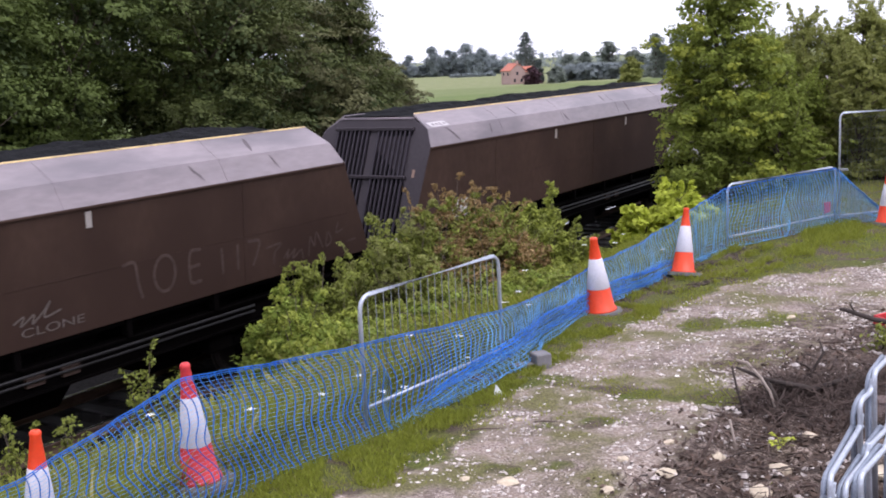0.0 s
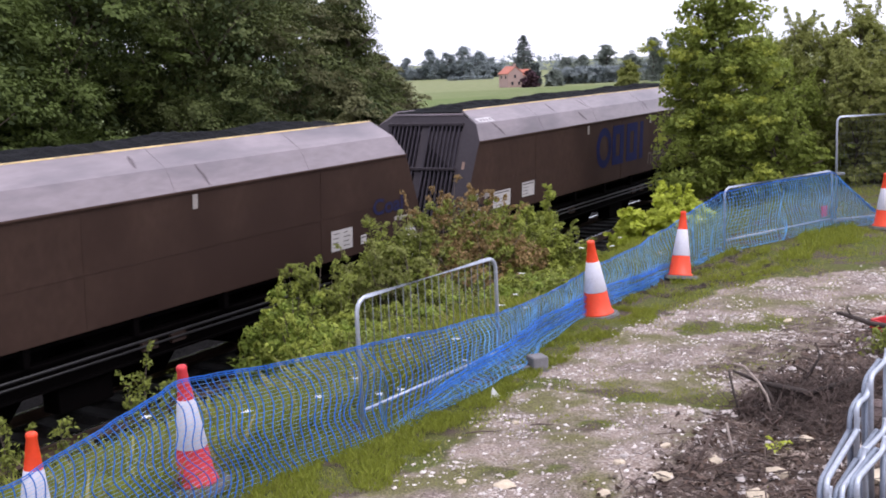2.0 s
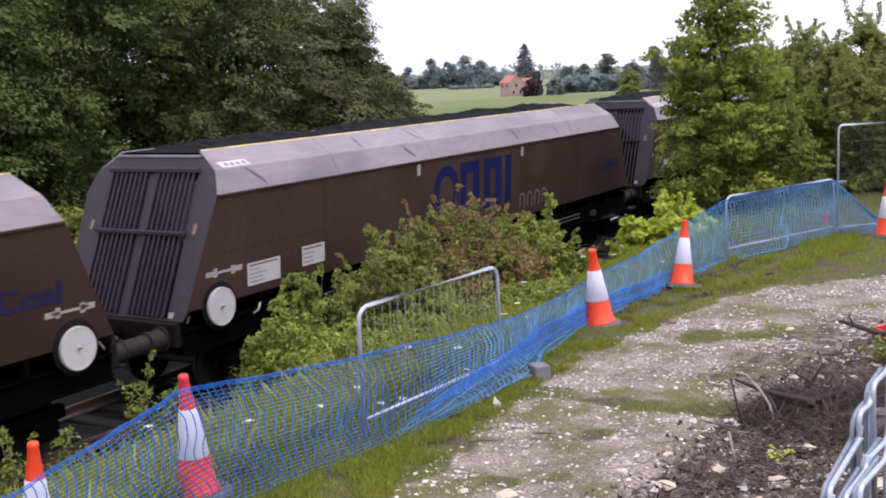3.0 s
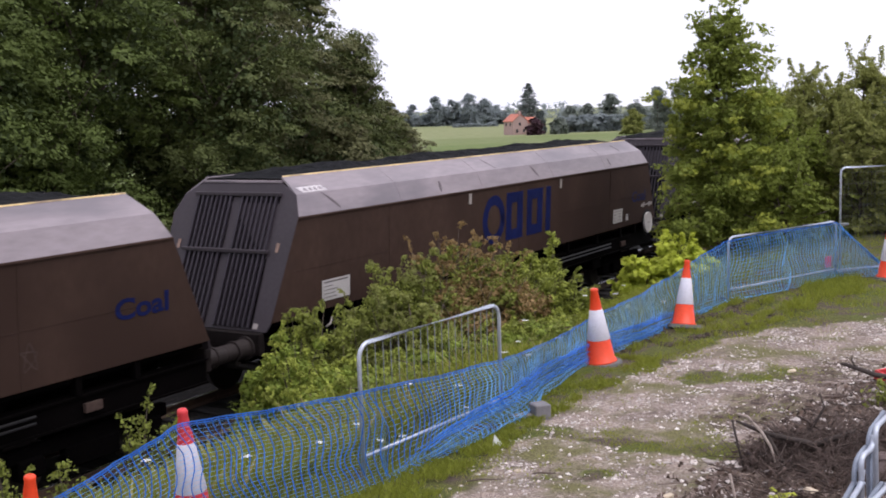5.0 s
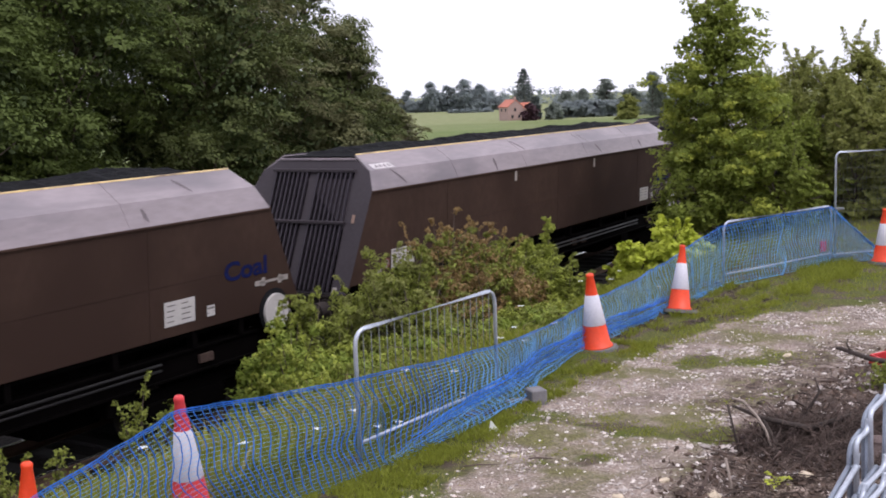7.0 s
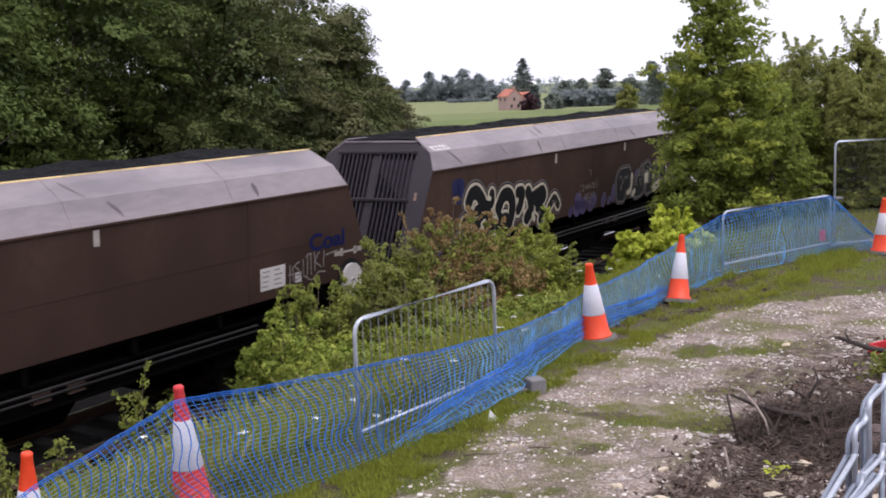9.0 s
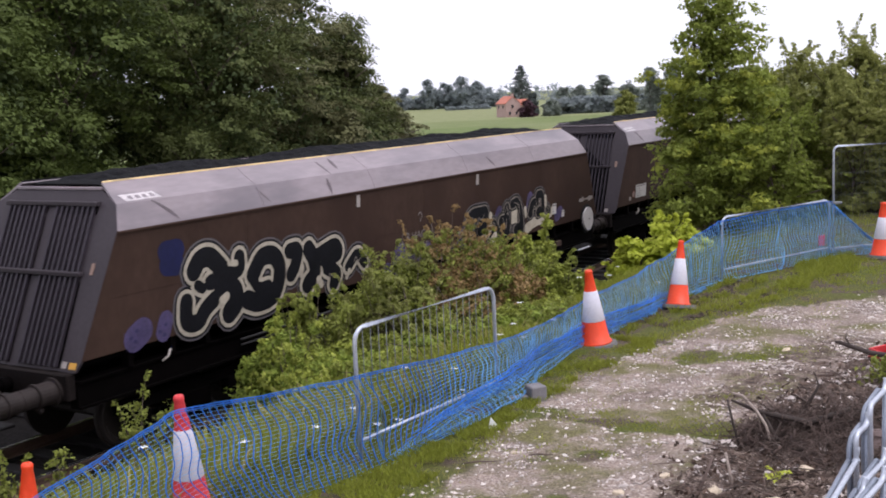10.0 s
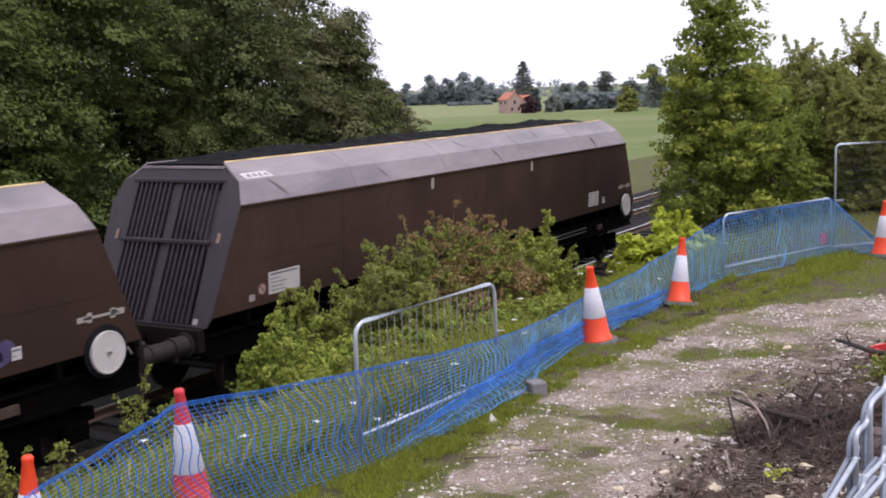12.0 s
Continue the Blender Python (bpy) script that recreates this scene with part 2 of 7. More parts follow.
def ground_material():
    """Gravel, grass, soil, ballast and meadow, blended by the weights of the sheet and broken up by noise."""
    m = bpy.data.materials.new("ground")
    m.use_nodes = True
    n, l = m.node_tree.nodes, m.node_tree.links
    p = n["Principled BSDF"]
    p.inputs["Roughness"].default_value, p.inputs["Specular IOR Level"].default_value = 0.95, 0.15
    geo = n.new("ShaderNodeNewGeometry")

    def nz(scale, detail=5.0):
        t = n.new("ShaderNodeTexNoise")
        t.inputs["Scale"].default_value, t.inputs["Detail"].default_value = scale, detail
        l.new(geo.outputs["Position"], t.inputs["Vector"])
        return t.outputs["Fac"]

    def two(fac, a, b, lo=0.35, hi=0.65):
        r = n.new("ShaderNodeValToRGB")
        r.color_ramp.elements[0].position, r.color_ramp.elements[0].color = lo, (*a, 1)
        r.color_ramp.elements[1].position, r.color_ramp.elements[1].color = hi, (*b, 1)
        l.new(fac, r.inputs["Fac"])
        return r.outputs["Color"]

    def blend(fac, a, b):
        x = n.new("ShaderNodeMix")
        x.data_type = "RGBA"
        l.new(fac, x.inputs["Factor"])
        l.new(a, x.inputs[6])
        l.new(b, x.inputs[7])
        return x.outputs[2]

    def weight(name, noise_fac, spread=0.9):
        a = n.new("ShaderNodeAttribute")
        a.attribute_name = name
        k = n.new("ShaderNodeMath")
        k.operation = "MULTIPLY_ADD"
        l.new(noise_fac, k.inputs[0])
        k.inputs[1].default_value, k.inputs[2].default_value = spread, -spread / 2
        s = n.new("ShaderNodeMath")
        s.operation = "ADD"
        l.new(k.outputs[0], s.inputs[0])
        l.new(a.outputs["Fac"], s.inputs[1])
        r = n.new("ShaderNodeMapRange")
        r.interpolation_type = "SMOOTHSTEP"
        r.inputs["From Min"].default_value, r.inputs["From Max"].default_value = 0.38, 0.62
        l.new(s.outputs[0], r.inputs["Value"])
        return r.outputs["Result"]

    fine, mid, big, wide = nz(55, 3), nz(9), nz(1.6), nz(0.02, 6)
    vor = n.new("ShaderNodeTexVoronoi")
    vor.inputs["Scale"].default_value = 42.0
    l.new(geo.outputs["Position"], vor.inputs["Vector"])
    vor2 = n.new("ShaderNodeTexVoronoi")
    vor2.inputs["Scale"].default_value = 75.0
    l.new(geo.outputs["Position"], vor2.inputs["Vector"])
    each = n.new("ShaderNodeSeparateColor")
    l.new(vor2.outputs["Color"], each.inputs["Color"])
    each2 = n.new("ShaderNodeSeparateColor")
    l.new(vor.outputs["Color"], each2.inputs["Color"])
    grit = two(each.outputs["Red"], (0.095, 0.068, 0.055), (0.52, 0.435, 0.385), 0.2, 1.0)
    chips = two(each2.outputs["Red"], (0.16, 0.12, 0.10), (0.67, 0.59, 0.535), 0.45, 1.0)
    pebble = blend(two(nz(4.0, 6), (0, 0, 0), (1, 1, 1), 0.42, 0.6), grit, chips)
    gravel = blend(two(mid, (0, 0, 0), (1, 1, 1), 0.35, 0.7), pebble, two(fine, (0.145, 0.105, 0.084), (0.41, 0.325, 0.27)))
    grass = blend(two(big, (0, 0, 0), (1, 1, 1)), two(fine, (0.038, 0.050, 0.012), (0.115, 0.138, 0.026)), two(fine, (0.060, 0.053, 0.024), (0.135, 0.120, 0.044)))
    soil = blend(two(nz(5.0, 7), (0, 0, 0), (1, 1, 1), 0.40, 0.62), two(fine, (0.020, 0.014, 0.011), (0.13, 0.092, 0.074), 0.36, 0.70), two(each.outputs["Green"], (0.070, 0.048, 0.038), (0.40, 0.32, 0.27), 0.35, 1.0))
    # ballast colour holds the deep shade under the wagons
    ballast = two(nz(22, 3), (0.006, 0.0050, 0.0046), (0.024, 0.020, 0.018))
    meadow = blend(two(wide, (0, 0, 0), (1, 1, 1), 0.4, 0.6), two(nz(0.4), (0.105, 0.140, 0.042), (0.135, 0.17, 0.055)), two(nz(0.5), (0.14, 0.162, 0.066), (0.175, 0.195, 0.085)))
    xyz = n.new("ShaderNodeSeparateXYZ")
    l.new(geo.outputs["Position"], xyz.inputs["Vector"])
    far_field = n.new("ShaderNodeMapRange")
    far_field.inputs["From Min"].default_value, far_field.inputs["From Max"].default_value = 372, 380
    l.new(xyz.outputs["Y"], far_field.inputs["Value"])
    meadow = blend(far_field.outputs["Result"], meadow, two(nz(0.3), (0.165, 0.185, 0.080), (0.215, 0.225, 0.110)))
    dirt = blend(two(mid, (0, 0, 0), (1, 1, 1), 0.4, 0.62), two(fine, (0.075, 0.055, 0.045), (0.25, 0.195, 0.165), 0.32, 0.68), grit)
    mossy = two(fine, (0.06, 0.055, 0.026), (0.21, 0.19, 0.085), 0.3, 0.7)
    dirt = blend(two(nz(1.1, 8), (0, 0, 0), (1, 1, 1), 0.42, 0.56), dirt, mossy)
    gravel = blend(two(nz(1.7, 8), (0, 0, 0), (1, 1, 1), 0.455, 0.61), dirt, gravel)
    moss = two(fine, (0.045, 0.048, 0.017), (0.135, 0.142, 0.036))
    grass = blend(two(nz(3.1, 7), (0, 0, 0), (1, 1, 1), 0.44, 0.60), moss, grass)
    bare = two(fine, (0.035, 0.026, 0.02), (0.15, 0.115, 0.09), 0.3, 0.7)
    grass = blend(two(nz(1.9, 8), (0, 0, 0), (1, 1, 1), 0.50, 0.60), grass, bare)
    col = blend(weight("gravel", nz(2.2, 9), 1.9), grass, gravel)
    col = blend(weight("soil", mid), col, soil)
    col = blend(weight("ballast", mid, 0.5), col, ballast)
    col = blend(weight("meadow", mid, 0.3), col, meadow)
    l.new(col, p.inputs["Base Color"])
    b = n.new("ShaderNodeBump")
    b.inputs["Strength"].default_value, b.inputs["Distance"].default_value = 0.6, 0.03
    hsum = n.new("ShaderNodeMath")
    hsum.operation = "ADD"
    l.new(fine, hsum.inputs[0])
    l.new(mid, hsum.inputs[1])
    l.new(hsum.outputs[0], b.inputs["Height"])
    l.new(b.outputs["Normal"], p.inputs["Normal"])
    return m


M_GROUND = ground_material()


# ---------------------------------------------------------------- mesh helpers
def mesh_of(name, verts, faces, material, smooth=False):
    me = bpy.data.meshes.new(name)
    me.from_pydata([tuple(v) for v in verts], [], [tuple(f) for f in faces])
    if material:
        me.materials.append(material)
    if smooth:
        me.polygons.foreach_set("use_smooth", [True] * len(me.polygons))
    me.update()
    return me


def quads_mesh(name, corners, material):
    """corners: array (n, 4, 3), one loose quad each."""
    k = len(corners)
    me = bpy.data.meshes.new(name)
    me.vertices.add(4 * k)
    me.vertices.foreach_set("co", np.ascontiguousarray(corners, dtype=np.float32).ravel())
    me.loops.add(4 * k)
    me.loops.foreach_set("vertex_index", np.arange(4 * k, dtype=np.int32))
    me.polygons.add(k)
    me.polygons.foreach_set("loop_start", np.arange(0, 4 * k, 4, dtype=np.int32))
    me.materials.append(material)
    me.update(calc_edges=True)
    return me


def part(name, data, parent, label="", m=None):
    """Links a mesh (or bmesh with its material) as one object under a thing."""
    ob = new(name, data)
    ob.parent = parent
    if m is not None:
        ob.matrix_basis = m
    if label:
        ob["label"] = label
    return ob


def bm_mesh(name, bm, material, smooth=False):
    me = bpy.data.meshes.new(name)
    bm.to_mesh(me)
    bm.free()
    me.materials.append(material)
    if smooth:
        me.polygons.foreach_set("use_smooth", [True] * len(me.polygons))
    return me


def box_bm(boxes, bevel=0.0):
    """boxes: (x0, x1, y0, y1, z0, z1)."""
    bm = bmesh.new()
    for x0, x1, y0, y1, z0, z1 in boxes:
        r = bmesh.ops.create_cube(bm, size=1.0)
        bmesh.ops.scale(bm, vec=(x1 - x0, y1 - y0, z1 - z0), verts=r["verts"])
        bmesh.ops.translate(bm, vec=((x0 + x1) / 2, (y0 + y1) / 2, (z0 + z1) / 2), verts=r["verts"])
    if bevel:
        bmesh.ops.bevel(bm, geom=bm.edges[:], offset=bevel, segments=1, affect="EDGES")
    return bm


def tube(points, radius, sides=6, caps=True, start=0):
    """Verts and faces of a tube through the points; radius: one number or one a point."""
    pts = [Vector(p) for p in points]
    rad = radius if hasattr(radius, "__len__") else [radius] * len(pts)
    vs, fs = [], []
    ref = None
    for i, p in enumerate(pts):
        d = (pts[min(i + 1, len(pts) - 1)] - pts[max(i - 1, 0)]).normalized()
        if ref is None:
            ref = Vector((0, 0, 1)) if abs(d.z) < 0.9 else Vector((1, 0, 0))
        a = d.cross(ref).normalized()
        b = d.cross(a)
        for k in range(sides):
            w = 2 * math.pi * k / sides
            vs.append(p + (a * math.cos(w) + b * math.sin(w)) * rad[i])
    for i in range(len(pts) - 1):
        for k in range(sides):
            q = start + i * sides
            fs.append((q + k, q + (k + 1) % sides, q + sides + (k + 1) % sides, q + sides + k))
    if caps:
        fs.append(tuple(start + k for k in reversed(range(sides))))
        fs.append(tuple(start + (len(pts) - 1) * sides + k for k in range(sides)))
    return vs, fs


def tubes_mesh(name, lines, material, sides=6, smooth=True, caps=True):
    """lines: (points, radius) pairs, all in one mesh."""
    vs, fs = [], []
    for pts, r in lines:
        v, f = tube(pts, r, sides, caps, len(vs))
        vs += v
        fs += f
    return mesh_of(name, vs, fs, material, smooth)


def lathe(profile, sides=20):
    """profile: (radius, z) from bottom to top."""
    vs, fs = [], []
    for r, z in profile:
        vs += [(r * math.cos(2 * math.pi * k / sides), r * math.sin(2 * math.pi * k / sides), z) for k in range(sides)]
    for i in range(len(profile) - 1):
        for k in range(sides):
            a = i * sides
            fs.append((a + k, a + (k + 1) % sides, a + sides + (k + 1) % sides, a + sides + k))
    fs.append(tuple(reversed(range(sides))))
    fs.append(tuple((len(profile) - 1) * sides + k for k in range(sides)))
    return vs, fs


def leaf_quads(rng, centres, normal, length, width):
    """Leaf-shaped quads at the centres."""
    k = len(centres)
    n_ = normal / np.linalg.norm(normal, axis=1, keepdims=True)
    t = rng.normal(size=(k, 3))
    t -= (t * n_).sum(1, keepdims=True) * n_
    t /= np.linalg.norm(t, axis=1, keepdims=True)
    b = np.cross(n_, t)
    L = (length * rng.uniform(0.7, 1.3, k))[:, None]
    Wd = (width * rng.uniform(0.7, 1.3, k))[:, None]
    return np.stack([centres - t * L, centres + b * Wd - n_ * Wd * 0.2, centres + t * L, centres - b * Wd - n_ * Wd * 0.2], axis=1)


def clump_leaves(rng, clumps, per, length, width, flat=0.75, up=0.5, jitter=0.5, out=None, droop=0.0):
    """clumps: array (n, 4) of x, y, z, radius. out: one level direction a clump, along which it is drawn into a bough that droops."""
    k = len(clumps)
    c = np.repeat(clumps, per, axis=0)
    d = rng.normal(size=(k * per, 3))
    d /= np.linalg.norm(d, axis=1, keepdims=True)
    r = rng.uniform(0.35, 1.0, k * per) ** 0.6
    off = d * r[:, None]
    off[:, 2] *= flat
    nrm = d * 0.7 + rng.normal(size=d.shape) * jitter
    nrm[:, 2] += up
    if out is not None:
        o = np.repeat(out, per, axis=0)
        side = np.stack([-o[:, 1], o[:, 0]], 1)
        along = off[:, 0] * 1.45
        z = off[:, 2] - droop * along * np.abs(along)
        off = np.stack([o[:, 0] * along + side[:, 0] * off[:, 1], o[:, 1] * along + side[:, 1] * off[:, 1], z], 1)
        nrm[:, :2] += o * 0.3
    return leaf_quads(rng, c[:, :3] + off * c[:, 3:4], nrm, length, width)


def level_out(rng, away):
    """Level unit vectors that point away, scattered a little."""
    o = away[:, :2] + rng.normal(size=(len(away), 2)) * 0.35 * np.linalg.norm(away[:, :2], axis=1, keepdims=True).mean()
    return o / (np.linalg.norm(o, axis=1, keepdims=True) + 1e-6)


# ---------------------------------------------------------------- ground
GRAVEL_EDGE = ((-20, 8.0), (5, 7.5), (7.7, 7.6), (9, 7.45), (11, 7.3), (13.7, 7.7), (15.8, 8.05), (17.2, 9.5), (19, 10.6), (40, 11.5))
SOIL_EDGE = ((-20, 9.2), (7.3, 9.5), (8.3, 9.55), (9.3, 9.5), (10.2, 9.6), (11.4, 9.62), (12.4, 9.95), (13.7, 10.15), (14.6, 10.5), (17, 11.9), (40, 14))


def fbm(x, y, s, seed=0.0):
    return np.array([noise.fractal(Vector((a * s + seed, b * s, 0.37 + seed)), 1.0, 2.0, 4) for a, b in zip(np.ravel(x), np.ravel(y))]).reshape(np.shape(x))


def level(u, v):
    """The ground's height, without its small unevenness."""
    u, v = np.asarray(u, float), np.asarray(v, float)
    z = np.interp(v, [-400, -150, -60, -16, -8, -6.2, -5.4, 2.2, 2.7, 3.5, 4.3, 5.2, 6.3, 7.0], [FIELD_Z, FIELD_Z, -5.4, -2.3, -1.75, -1.75, -1.60, -1.60, -1.74, -1.1, -0.52, -0.24, -0.06, 0.0])
    x, y = S_ * u + C_ * (v - OFFSET), C_ * u - S_ * (v - OFFSET)
    r = np.hypot(x - 1.5, y)
    return z + 1.7 * np.clip(1 - (r - 1.5) / 6.3, 0, 1) ** 1.5


def unevenness(u, v):
    """Small relief near the path and the track, coarser on the soil bank."""
    soil = np.clip((v - np.interp(u, *zip(*SOIL_EDGE))) / 0.5 + 0.5, 0, 1)
    r = fbm(u, v, 0.55) * 0.05 + fbm(u, v, 2.4, 3.1) * 0.018
    r = r + soil * (fbm(u, v, 1.7, 7.7) * 0.10 + 0.05)
    return np.where((v > -5.8) & (v < 2.7), r * 0.5, r)


def surface(u, v):
    """The ground's height with its unevenness."""
    return level(u, v) + unevenness(np.asarray(u, float), np.asarray(v, float))


# mossy turf on the path: a line in plan, its half width and how dense it is
TURF = ((1.55, 10.68, 2.55, 10.45, 0.34, 0.78), (2.8, 13.15, 4.2, 13.25, 0.42, 0.62), (0.35, 11.1, 1.6, 10.85, 0.38, 0.50), (0.5, 9.8, 1.35, 9.75, 0.35, 0.42), (0.3, 8.6, 0.75, 8.7, 0.30, 0.55), (3.1, 11.5, 3.8, 12.0, 0.35, 0.45), (-0.1, 9.2, 0.2, 9.9, 0.30, 0.45))


def mossy_patches(x, y):
    w = np.zeros_like(x)
    for x0, y0, x1, y1, half, k in TURF:
        q = np.clip(((x - x0) * (x1 - x0) + (y - y0) * (y1 - y0)) / ((x1 - x0) ** 2 + (y1 - y0) ** 2), 0, 1)
        d = np.hypot(x - x0 - q * (x1 - x0), y - y0 - q * (y1 - y0))
        w = np.maximum(w, k * np.exp(-(d / half) ** 2))
    return w


MUD = ((13.0, 6.75), (14.2, 6.8), (14.6, 6.9), (16.15, 7.07), (16.8, 7.28), (18.2, 7.42))
MUD2 = ((14.4, 7.30), (15.2, 7.52), (15.9, 7.86), (16.5, 8.03), (17.2, 8.05))


def mud_weight(u, v):
    """A dark wheel rut along the foot of the net, and a fainter one across the verge."""
    mid, other = np.interp(u, *zip(*MUD)), np.interp(u, *zip(*MUD2))
    return np.maximum(np.where((u > 13.2) & (u < 18.4), np.exp(-((v - mid) / 0.17) ** 2), 0.0), np.where((u > 14.3) & (u < 17.2), 0.85 * np.exp(-((v - other) / 0.13) ** 2), 0.0))


def worn_soil(x, y):
    """Trodden soil mixed with chips beside the soil bank."""
    q = np.clip(((x - 2.9) * 2.0 + (y - 11.3) * 2.3) / (2.0 ** 2 + 2.3 ** 2), 0, 1)
    return 0.56 * np.exp(-(np.hypot(x - 2.9 - 2.0 * q, y - 11.3 - 2.3 * q) / 0.62) ** 4)


def ground_sheet():
    us = np.concatenate([[-3000, -1200, -500, -200, -90, -45, -22, -10, -4], np.arange(0, 6, 0.3), np.arange(6, 16, 0.12), np.arange(16, 32, 0.25), np.arange(32, 62, 1.2), [64, 72, 84, 100, 125, 160, 210, 280, 380, 520, 700, 950, 1400, 3000]])
    vs_ = np.concatenate([[-3000, -1500, -900, -600, -420, -300, -220, -150, -110, -80, -60, -45, -34, -26, -20, -16, -13, -11, -9.5, -8, -7.2, -6.6], np.arange(-6.2, 2.2, 0.3), np.arange(2.2, 6, 0.2), np.arange(6, 13, 0.12), [13.5, 14.5, 16, 19, 25, 40, 80, 200, 600, 3000]])
    U, V = np.meshgrid(us, vs_, indexing="ij")
    Z = level(U, V)
    near = (U > -5) & (U < 62) & (V > -15) & (V < 14)
    Z[near] += unevenness(U[near], V[near])
    soil = np.clip((V - np.interp(U, *zip(*SOIL_EDGE))) / 0.5 + 0.5, 0, 1)
    X, Y = S_ * U + C_ * (V - OFFSET), C_ * U - S_ * (V - OFFSET)
    nu, nv = U.shape
    idx = np.arange(nu * nv).reshape(nu, nv)
    faces = np.stack([idx[:-1, :-1], idx[:-1, 1:], idx[1:, 1:], idx[1:, :-1]], -1).reshape(-1, 4)
    me = mesh_of("ground", np.stack([X, Y, Z], -1).reshape(-1, 3).tolist(), faces.tolist(), M_GROUND, True)
    gravel = np.clip((V - np.interp(U, *zip(*GRAVEL_EDGE))) / 0.45 + 0.5, 0, 1)
    gravel = np.where(V > 6, gravel, 0)
    gravel = gravel - mossy_patches(X, Y)
    ballast = np.clip((2.9 - V) / 0.5, 0, 1) * np.clip((V + 6.3) / 0.5, 0, 1)
    meadow = np.clip((-16 - V) / 4, 0, 1)
    for name, w in (("gravel", gravel), ("soil", np.maximum(np.maximum(soil * np.clip((U - 1) / 4, 0, 1), 0.62 * mud_weight(U, V)), worn_soil(X, Y))), ("ballast", ballast), ("meadow", meadow)):
        at = me.attributes.new(name, "FLOAT", "POINT")
        at.data.foreach_set("value", np.ascontiguousarray(np.clip(w, 0, 1), dtype=np.float32).ravel())
    return tagged(new("ground", me), "chalky gravel path with grass verges, track bed and meadow", "ground", kind="structure")


ground = ground_sheet()


# ---------------------------------------------------------------- railway
def railway_track(v0, label):
    x, y = plan(0, v0)
    tr = tagged(new("railway_track"), label, "railway track", kind="structure")
    tr.matrix_basis = pose(x, y, RAIL_Z, 0, 0, TURN)
    prof = [(-0.075, -0.16), (0.075, -0.16), (0.075, -0.145), (0.012, -0.12), (0.012, -0.045), (0.036, -0.035), (0.036, -0.006), (-0.036, -0.006), (-0.036, -0.035), (-0.012, -0.045), (-0.012, -0.12), (-0.075, -0.145)]
    vs, fs = [], []
    for X in (-30, 110):
        vs += [(X, a, b) for a, b in prof]
    k = len(prof)
    fs += [(i, (i + 1) % k, k + (i + 1) % k, k + i) for i in range(k)] + [tuple(range(k))[::-1], tuple(range(k, 2 * k))]
    rail = mesh_of("rail", vs, fs, M_RUST)
    head = bm_mesh("rail_head", box_bm([(-30, 110, -0.034, 0.034, -0.006, 0.0)]), M_RAILTOP)
    for s in (-1, 1):
        r = part("rail", rail, tr, "worn steel rail", pose(0, s * 0.7525, 0))
        part("rail_head", head, r)
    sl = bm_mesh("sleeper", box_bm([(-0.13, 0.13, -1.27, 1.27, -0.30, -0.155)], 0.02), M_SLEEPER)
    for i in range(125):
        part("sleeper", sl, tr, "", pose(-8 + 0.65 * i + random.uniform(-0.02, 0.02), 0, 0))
    return tr


railway_track(0.0, "steel rails on concrete sleepers in ballast with shade in its colour")
railway_track(-3.35, "steel rails on concrete sleepers beyond the train")


# ---------------------------------------------------------------- coal wagons
SIDE = ((1.275, 1.47), (1.36, 3.07), (1.205, 3.405), (0.815, 3.685))   # half width and height over the rail


END_FOOT = 1.33           # the ends reach lower than the sides


def end_x(z):
    return 7.565 + (3.07 - z) * (0.437 if z < 3.07 else 0.477)


def slab(corners, thick):
    """A plate with its corners, four or more, on its outer face."""
    p = [Vector(c) for c in corners]
    k = len(p)
    nrm = (p[1] - p[0]).cross(p[-1] - p[0]).normalized() * thick
    vs = p + [q - nrm for q in p]
    return vs, [tuple(range(k)), tuple(range(2 * k - 1, k - 1, -1))] + [(i, k + i, k + (i + 1) % k, (i + 1) % k) for i in range(k)]


def join(pieces):
    vs, fs = [], []
    for v, f in pieces:
        k = len(vs)
        vs += v
        fs += [tuple(i + k for i in q) for q in f]
    return vs, fs


def side_plate(s, i, x0=None, x1=None, thick=0.03):
    (y0, z0), (y1, z1) = SIDE[i], SIDE[i + 1]
    a0, b0 = (-end_x(z0), end_x(z0)) if x0 is None else (x0, x1)
    a1, b1 = (-end_x(z1), end_x(z1)) if x0 is None else (x0, x1)
    c = [(a0, s * y0, z0), (b0, s * y0, z0), (b1, s * y1, z1), (a1, s * y1, z1)]
    if s > 0:
        c = [c[1], c[0], c[3], c[2]]
    return slab(c, thick)


def on_side(x, z, lift=0.004):
    """A point on the wagon's path-side face."""
    y = SIDE[0][0] + (z - SIDE[0][1]) / (SIDE[1][1] - SIDE[0][1]) * (SIDE[1][0] - SIDE[0][0])
    return (x, -(y + lift), z)


def side_rect(x0, x1, z0, z1, lift=0.006, skew=0.0):
    c = [on_side(x0, z0, lift), on_side(x1, z0 + skew, lift), on_side(x1, z1 + skew, lift), on_side(x0, z1, lift)]
    return slab(c, lift - 0.0005)


